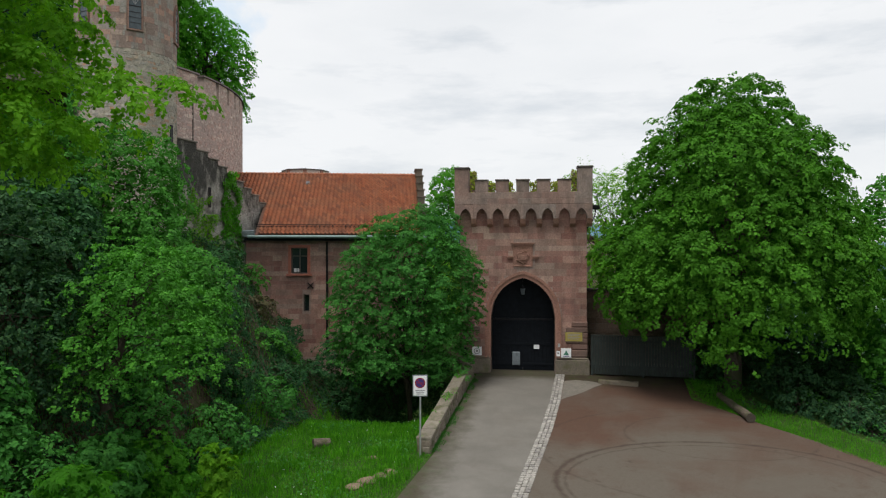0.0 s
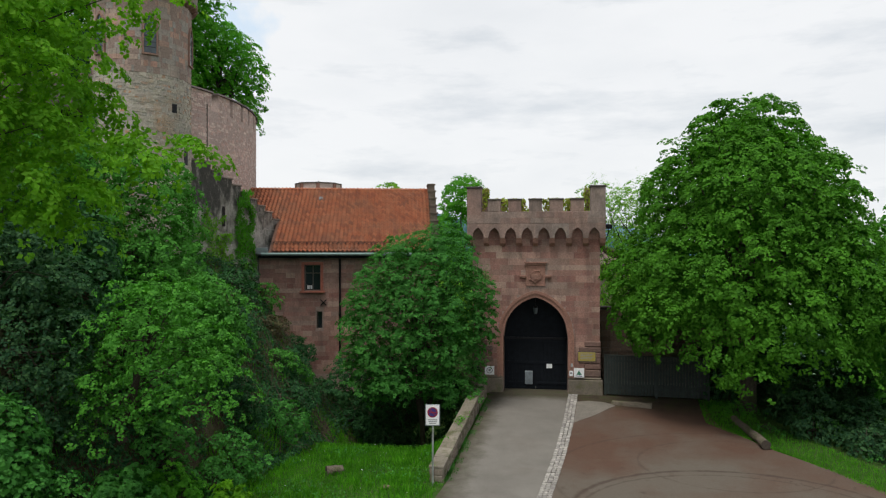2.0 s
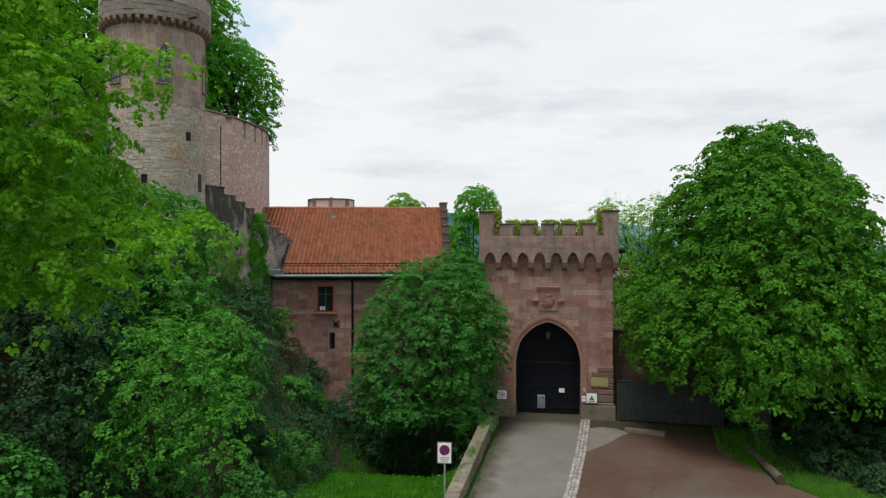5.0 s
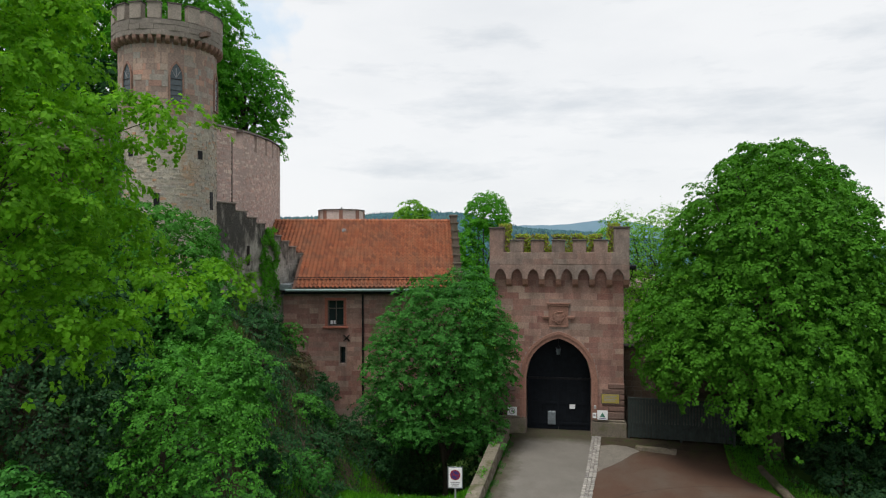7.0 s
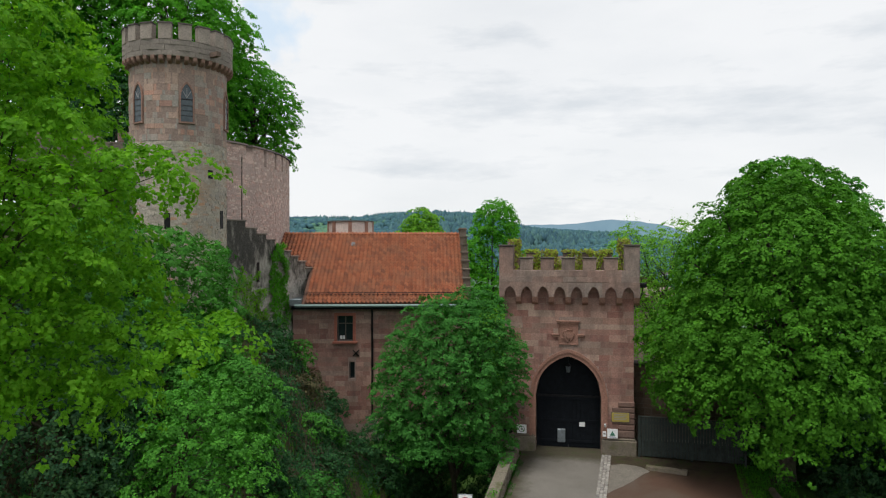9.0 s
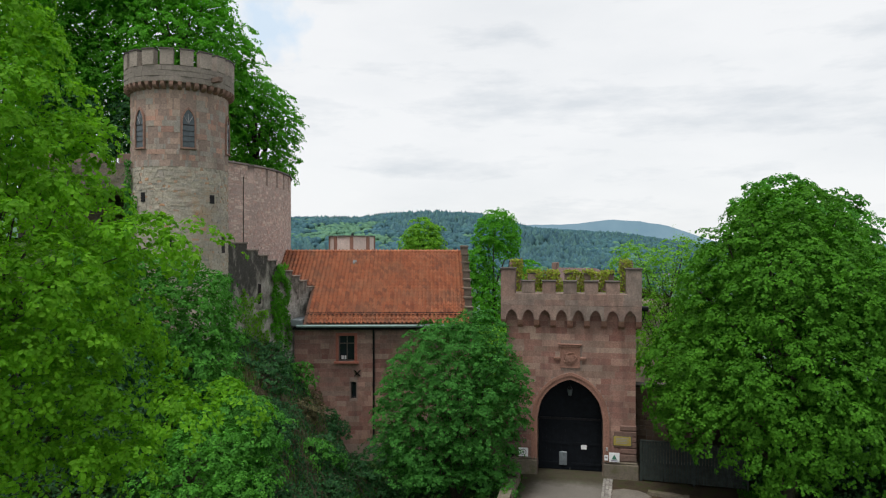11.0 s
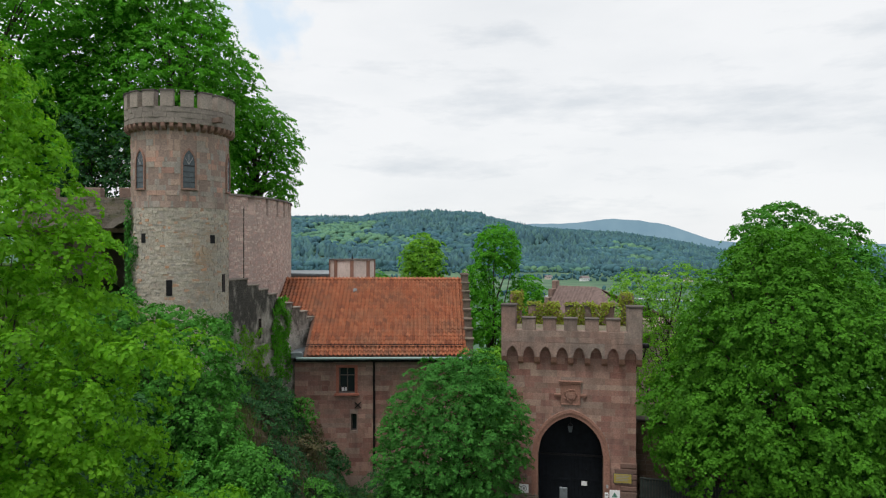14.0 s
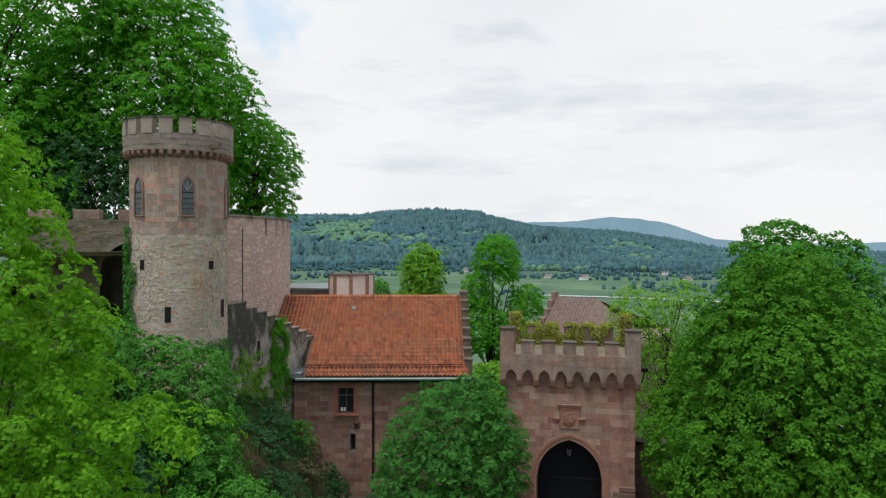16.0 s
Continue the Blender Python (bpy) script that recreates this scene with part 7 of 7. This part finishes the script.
# the overgrown bank: ivy, brambles and dry grass
m = 80000
y = rng.uniform(13, 37.2, m)
x = foot_x(y) + 0.5 - rng.random(m) * 8
dens = np.array([noise.noise((a * 0.45, b * 0.45, 2.0)) for a, b in zip(x, y)])
hum = np.array([noise.noise((a * 0.8, b * 0.8, 7.0)) for a, b in zip(x, y)])
ok = dens > -0.36 + 0.14 * smooth(25, 30, y) * smooth(-6.8, -8.2, x)
x1, y1, h1 = x[ok], y[ok], hum[ok]
z1 = height(x1, y1) + np.clip(0.25 + 0.9 * h1, 0.02, 1.0) * rng.random(len(x1)) ** 0.5
scatter("bank_ivy", x1, y1, z1, 0.11 * rng.uniform(0.6, 1.4, len(x1)), "oval", L_IVY, (0.6, -0.35, 0.7), rng, "dark ivy and bramble covering the steep bank", "ivy")
sel = rng.random(len(x)) < 0.15
x2, y2 = x[sel], y[sel]
blades("bank_grass", x2, y2, height(x2, y2), 0.24 * rng.uniform(0.5, 1.3, len(x2)), L_DRY, rng, "dry brown grass tufts on the bank", "grass")
sel = rng.random(len(x)) < 0.06
x2, y2 = x[sel], y[sel]
blades("bank_herbs", x2, y2, height(x2, y2), 0.28 * rng.uniform(0.5, 1.3, len(x2)), L_GRASS, rng, "fresh green herbs on the bank", "grass")


# arching dead bramble canes high on the bank
cv, cf = [], []
rc = np.random.default_rng(61)
for k in range(230):
    yy = rc.uniform(25.0, 36.6)
    xx = float(foot_x(yy)) - rc.uniform(0.2, 4.6)
    a, ln, hh = rc.uniform(-1.6, 0.9), rc.uniform(0.7, 1.9), rc.uniform(0.15, 0.6)
    pts = []
    for q in np.linspace(0, 1, 6):
        px, py = xx + ln * q * math.cos(a), yy + ln * q * math.sin(a)
        pts.append((px, py, ground_z(px, py) + 0.05 + hh * 4 * q * (1 - q) * rc.uniform(0.8, 1.2)))
    limb(cv, cf, pts, [0.009] * 5 + [0.004], 4)
tagged(raw("bramble_canes", cv, cf, M_CANE, smooth=True), "dry brown bramble canes arching over the bank", "bramble", kind="stuff")
sel = (rng.random(len(x)) < 0.2) & (x < -7.2) & (y > 25) & (dens < 0.1)
x2, y2 = x[sel], y[sel]
blades("dead_grass", x2, y2, height(x2, y2), 0.34 * rng.uniform(0.5, 1.3, len(x2)), L_DRY, rng, "matted dead grass on the upper bank", "grass")


def bush(at, r, n, leaf, label, seed, size=0.1, shape="broad", name="bush", group=""):
    """A low rounded shrub of many small leaves on thin stems."""
    x, y = at
    z = ground_z(x, y)
    return tree(name, (x, y, z), [(x, y, z + r[2] * 0.75, r[0], r[1], r[2]), (x + r[0] * 0.5, y - 0.2, z + r[2] * 0.5, r[0] * 0.7, r[1] * 0.7, r[2] * 0.7)],
                0.05, n, 0.35, 42, 1.08 * size, shape, leaf, M_TWIG, label, "shrub", seed=seed, limbs=16, group=group, low=-0.9, fill=0.3, gap=1.15)


rr = random.Random(77)
G = "bank shrubs"
for k, (x, y, a, h, leaf) in enumerate(((-7.2, 21.6, 0.9, 0.9, L_HAZEL), (-7.6, 23.6, 1.0, 1.0, L_IVY), (-6.6, 25.6, 0.9, 0.8, L_HAZEL), (-6.6, 28.0, 0.9, 0.5, L_IVY), (-7.6, 30.0, 0.9, 0.5, L_IVY),
                                      (-6.6, 32.0, 1.0, 0.35, L_IVY), (-5.0, 32.6, 1.1, 0.6, L_IVY), (-8.6, 26.5, 0.9, 0.6, L_IVY),
                                      (-4.0, 34.0, 1.4, 1.0, L_IVY), (-3.2, 33.0, 1.2, 1.0, L_DARK), (-8.6, 19.8, 0.9, 1.0, L_HAZEL))):
    bush((x, y), (a, a, h), 130, leaf, "leafy shrub growing on the steep bank", 100 + k, 0.1, group=G)
for k, (x, y, a, h, leaf) in enumerate(((-9.6, 29.0, 0.9, 0.7, L_IVY), (-8.6, 31.2, 0.8, 0.5, L_DRY), (-9.4, 33.0, 0.8, 0.7, L_ELDER), (-8.0, 33.6, 0.9, 0.5, L_IVY), (-8.9, 27.4, 0.8, 0.6, L_IVY),
                                      (-7.6, 28.8, 0.9, 0.5, L_ELDER), (-8.4, 35.0, 0.7, 0.7, L_IVY), (-10.0, 31.2, 0.8, 0.8, L_IVY), (-9.2, 34.6, 0.6, 0.5, L_DRY), (-7.2, 30.6, 0.7, 0.4, L_ELDER), (-6.9, 34.4, 0.7, 0.5, L_IVY))):
    bush((x, y), (a, a, h), 90, leaf, "dry brown twiggy shrub on the upper bank" if leaf == L_DRY else "dark ivy-grown shrub on the upper bank", 120 + k, 0.1, group=G)
# thickets low on the bank
for k, (x, y, a, h, leaf, sz, sh) in enumerate(((-7.0, 13.0, 0.8, 1.7, L_LIME, 0.15, "hand"), (-9.8, 13.2, 1.2, 1.4, L_LIME, 0.13, "broad"), (-8.3, 15.4, 0.9, 1.2, L_HAZEL, 0.09, "broad"), (-9.0, 15.0, 1.2, 1.6, L_HAZEL, 0.09, "broad"),
                                              (-10.8, 15.2, 1.3, 1.6, L_HAZEL, 0.13, "broad"), (-11.8, 20.0, 1.6, 2.0, L_IVY, 0.14, "broad"), (-9.3, 20.4, 1.0, 1.2, L_HAZEL, 0.11, "broad"), (-7.9, 18.8, 0.9, 0.9, L_LIME, 0.11, "hand"), (-7.3, 20.4, 0.8, 0.7, L_HAZEL, 0.09, "broad"), (-8.5, 17.2, 0.9, 1.2, L_HAZEL, 0.13, "hand"))):
    bush((x, y), (a, a, h), 200, leaf, "dense leafy thicket at the foot of the bank", 140 + k, sz, sh, "thicket", "thickets")
tree("sapling", (-5.5, 16.4, ground_z(-5.5, 16.4)), [(-5.6, 16.4, 0.75, 0.22, 0.2, 0.4), (-5.25, 16.4, 0.55, 0.2, 0.2, 0.5), (-5.45, 16.3, 0.1, 0.25, 0.2, 0.25)],
     0.02, 34, 0.16, 9, 0.15, "hand", L_MAPLE, M_TWIG, "bright yellow-green sapling in the grass", "sapling", seed=160, limbs=10)
# undergrowth beyond the verge; its dark leaf colour also carries canopy shade
for k, (x, y, a, h) in enumerate(((14.4, 28.7, 1.3, 1.0), (16.4, 27.6, 1.4, 1.1), (18.4, 26.6, 1.5, 1.3), (20.4, 27.2, 1.6, 1.6), (17.4, 29.2, 1.6, 1.4), (13.7, 26.5, 0.9, 0.6), (14.9, 25.0, 1.0, 0.6), (16.4, 23.8, 1.0, 0.6), (16.2, 25.6, 1.2, 0.8))):
    bush((x, y), (a, a, h), 170, L_DARK, "leafy shrub on the slope beyond the verge, darkened for canopy shade", 190 + k, 0.11, group="slope undergrowth", name="slope_shrub")
# verge right of the forecourt
for k, (x, y, a, h) in enumerate(((12.3, 26.9, 0.5, 0.25), (15.4, 24.4, 1.1, 0.35), (16.9, 23.8, 1.1, 0.4), (14.6, 27.9, 1.0, 0.4), (12.2, 29.4, 0.7, 0.4))):
    bush((x, y), (a, a, h), 130, L_HAZEL if k < 3 else L_MID, "low green hedge growth on the verge", 170 + k, 0.06, group="verge shrubs", name="verge_shrub")
m = 20000
y = rng.uniform(16, 31.5, m)
x = np.interp(y, [2, 12, 18, 22.8, 28, 31.5, 33], [13, 14.4, 14.3, 12.7, 10.5, 11.4, 11.4]) - 0.25 + 2.2 * rng.random(m) ** 1.6
blades("verge_grass", x, y, height(x, y) - 0.02, 0.11 * rng.uniform(0.5, 1.5, m), L_GRASS, rng, "green grass verge along the forecourt", "grass")


def climber(name, at, u0, u1, v0, v1, leaf, n, size, label, seed, surface=flat):
    """Leaves over a patch of wall; surface maps (u, v, w) into the space of the pose at."""
    rng = np.random.default_rng(seed)
    u, v = rng.uniform(u0, u1, n), v0 + (v1 - v0) * rng.random(n) ** 0.85
    k = np.array([noise.noise((a * 1.6, b * 1.1, seed * 1.0)) for a, b in zip(u, v)])
    edge = np.minimum(np.minimum(u - u0, u1 - u) / (u1 - u0), 0.5 * (v1 - v) / (v1 - v0) + 0.1)
    ok = k + 1.5 * edge > 0.12
    u, v = u[ok], v[ok]
    w = 0.04 + 0.2 * rng.random(len(u)) ** 1.5
    m4 = np.array(at)
    loc = np.array([surface(a, b, c) for a, b, c in zip(u, v, w)])
    out = unit(loc - np.array([surface(a, b, 0.0) for a, b in zip(u, v)]))
    p = loc @ m4[:3, :3].T + m4[:3, 3]
    nrm = unit((out + np.array([0, 0, 0.35])) @ m4[:3, :3].T + rng.normal(size=p.shape) * 0.45)
    al = unit(np.array([0, -0.2, -1.0]) + rng.normal(size=p.shape) * 0.5)
    return tagged(leaf_mesh(name, p, nrm, al, size * rng.uniform(0.6, 1.3, len(u)), "oval", leaf), label, "ivy", kind="stuff")


S_AT = pose(A0.x, A0.y, 0, 0, 0, ang)
climber("wall_ivy", S_AT, 3.5, 5.3, 4.6, 9.9, L_LIME, 4200, 0.13, "green ivy sheet on the stepped wall", 3)
climber("wall_ivy", S_AT, 0.2, 2.6, 4.5, 8.8, L_LIGHT, 2000, 0.13, "thin ivy strands on the stepped wall", 4)
climber("wall_ivy", S_AT, 2.2, 3.6, 4.5, 7.6, L_LIGHT, 1500, 0.12, "thin ivy strands on the stepped wall", 5)
climber("tower_ivy", T_AT, -3.4, -2.0, 7, 14.6, L_HAZEL, 3200, 0.13, "green ivy climbing the tower side", 6, curved)
climber("tower_ivy", T_AT, 1.2, 2.8, 6, 9.6, L_HAZEL, 1300, 0.13, "ivy tuft at the tower foot", 7, curved)
climber("wall_ivy", pose(-18.6, 33.4, 0, 0, 0, 8), 1.8, 4.0, 8, 13.0, L_IVY, 2600, 0.14, "ivy hanging over the bridge wall", 8)
# vine on the rear battlement of the gatehouse
for k, (u0, u1, v0, v1, n) in enumerate(((-3.2, -2.55, 8.3, 10.1, 1100), (2.55, 3.2, 8.3, 10.1, 1000), (-2.6, 2.6, 8.3, 9.5, 3000))):
    climber("battlement_vine", G_AT @ pose(0, GD - 0.14, 0), u0, u1, v0, v1, L_VINE, n, 0.13, "yellow-green young vine on the rear battlement", 20 + k)
m = 1800
u = rng.uniform(-3.2, 3.2, m)
vt = np.where(np.abs(u) > 2.6, 9.97, np.where(np.abs((u + 0.49) % 0.985 - 0.49) < 0.33, 9.4, 8.6))
loc = np.stack([u, GD + 0.1 + 0.2 * rng.normal(size=m), vt + 0.12 * rng.random(m)], -1)
g4 = np.array(G_AT)
p = loc @ g4[:3, :3].T + g4[:3, 3]
scatter("battlement_vine", p[:, 0], p[:, 1], p[:, 2], 0.13 * rng.uniform(0.6, 1.3, m), "oval", L_VINE, (0, -0.4, 1), rng, "yellow-green young vine on the rear battlement", "ivy")


# tufts and weeds along the low wall, the drive and the gatehouse foot
rng = np.random.default_rng(61)
m = 5200
t = rng.random(m)
x = W0.x + (W1.x - W0.x) * t + 0.26 + 0.3 * rng.random(m) ** 2.2
y = W0.y + (W1.y - W0.y) * t
k = np.array([noise.noise((a * 1.3, b * 1.3, 2.0)) for a, b in zip(x, y)])
ok = k > 0.02
blades("wall_foot_grass", x[ok], y[ok], -0.18 - 0.048 * np.clip(32.5 - y[ok], 0, 40) + 0.04, 0.075 * rng.uniform(0.4, 1.5, ok.sum()), L_HAZEL, rng, "grass tufts along the foot of the low wall", "grass")
m = 1500
t = rng.random(m)
x = W0.x + (W1.x - W0.x) * t + 0.24 * rng.normal(size=m) * 0.5
y = W0.y + (W1.y - W0.y) * t
k = np.array([noise.noise((a * 0.9, b * 0.9, 9.0)) for a, b in zip(x, y)])
ok = k > 0.12
scatter("wall_moss", x[ok], y[ok], W_LOW + 0.03 + W_RISE * t[ok] + 0.05 * rng.random(ok.sum()), 0.07 * rng.uniform(0.5, 1.3, ok.sum()), "oval", L_GRASS, (0, 0, 1), rng, "green moss and weeds on the wall coping", "moss")
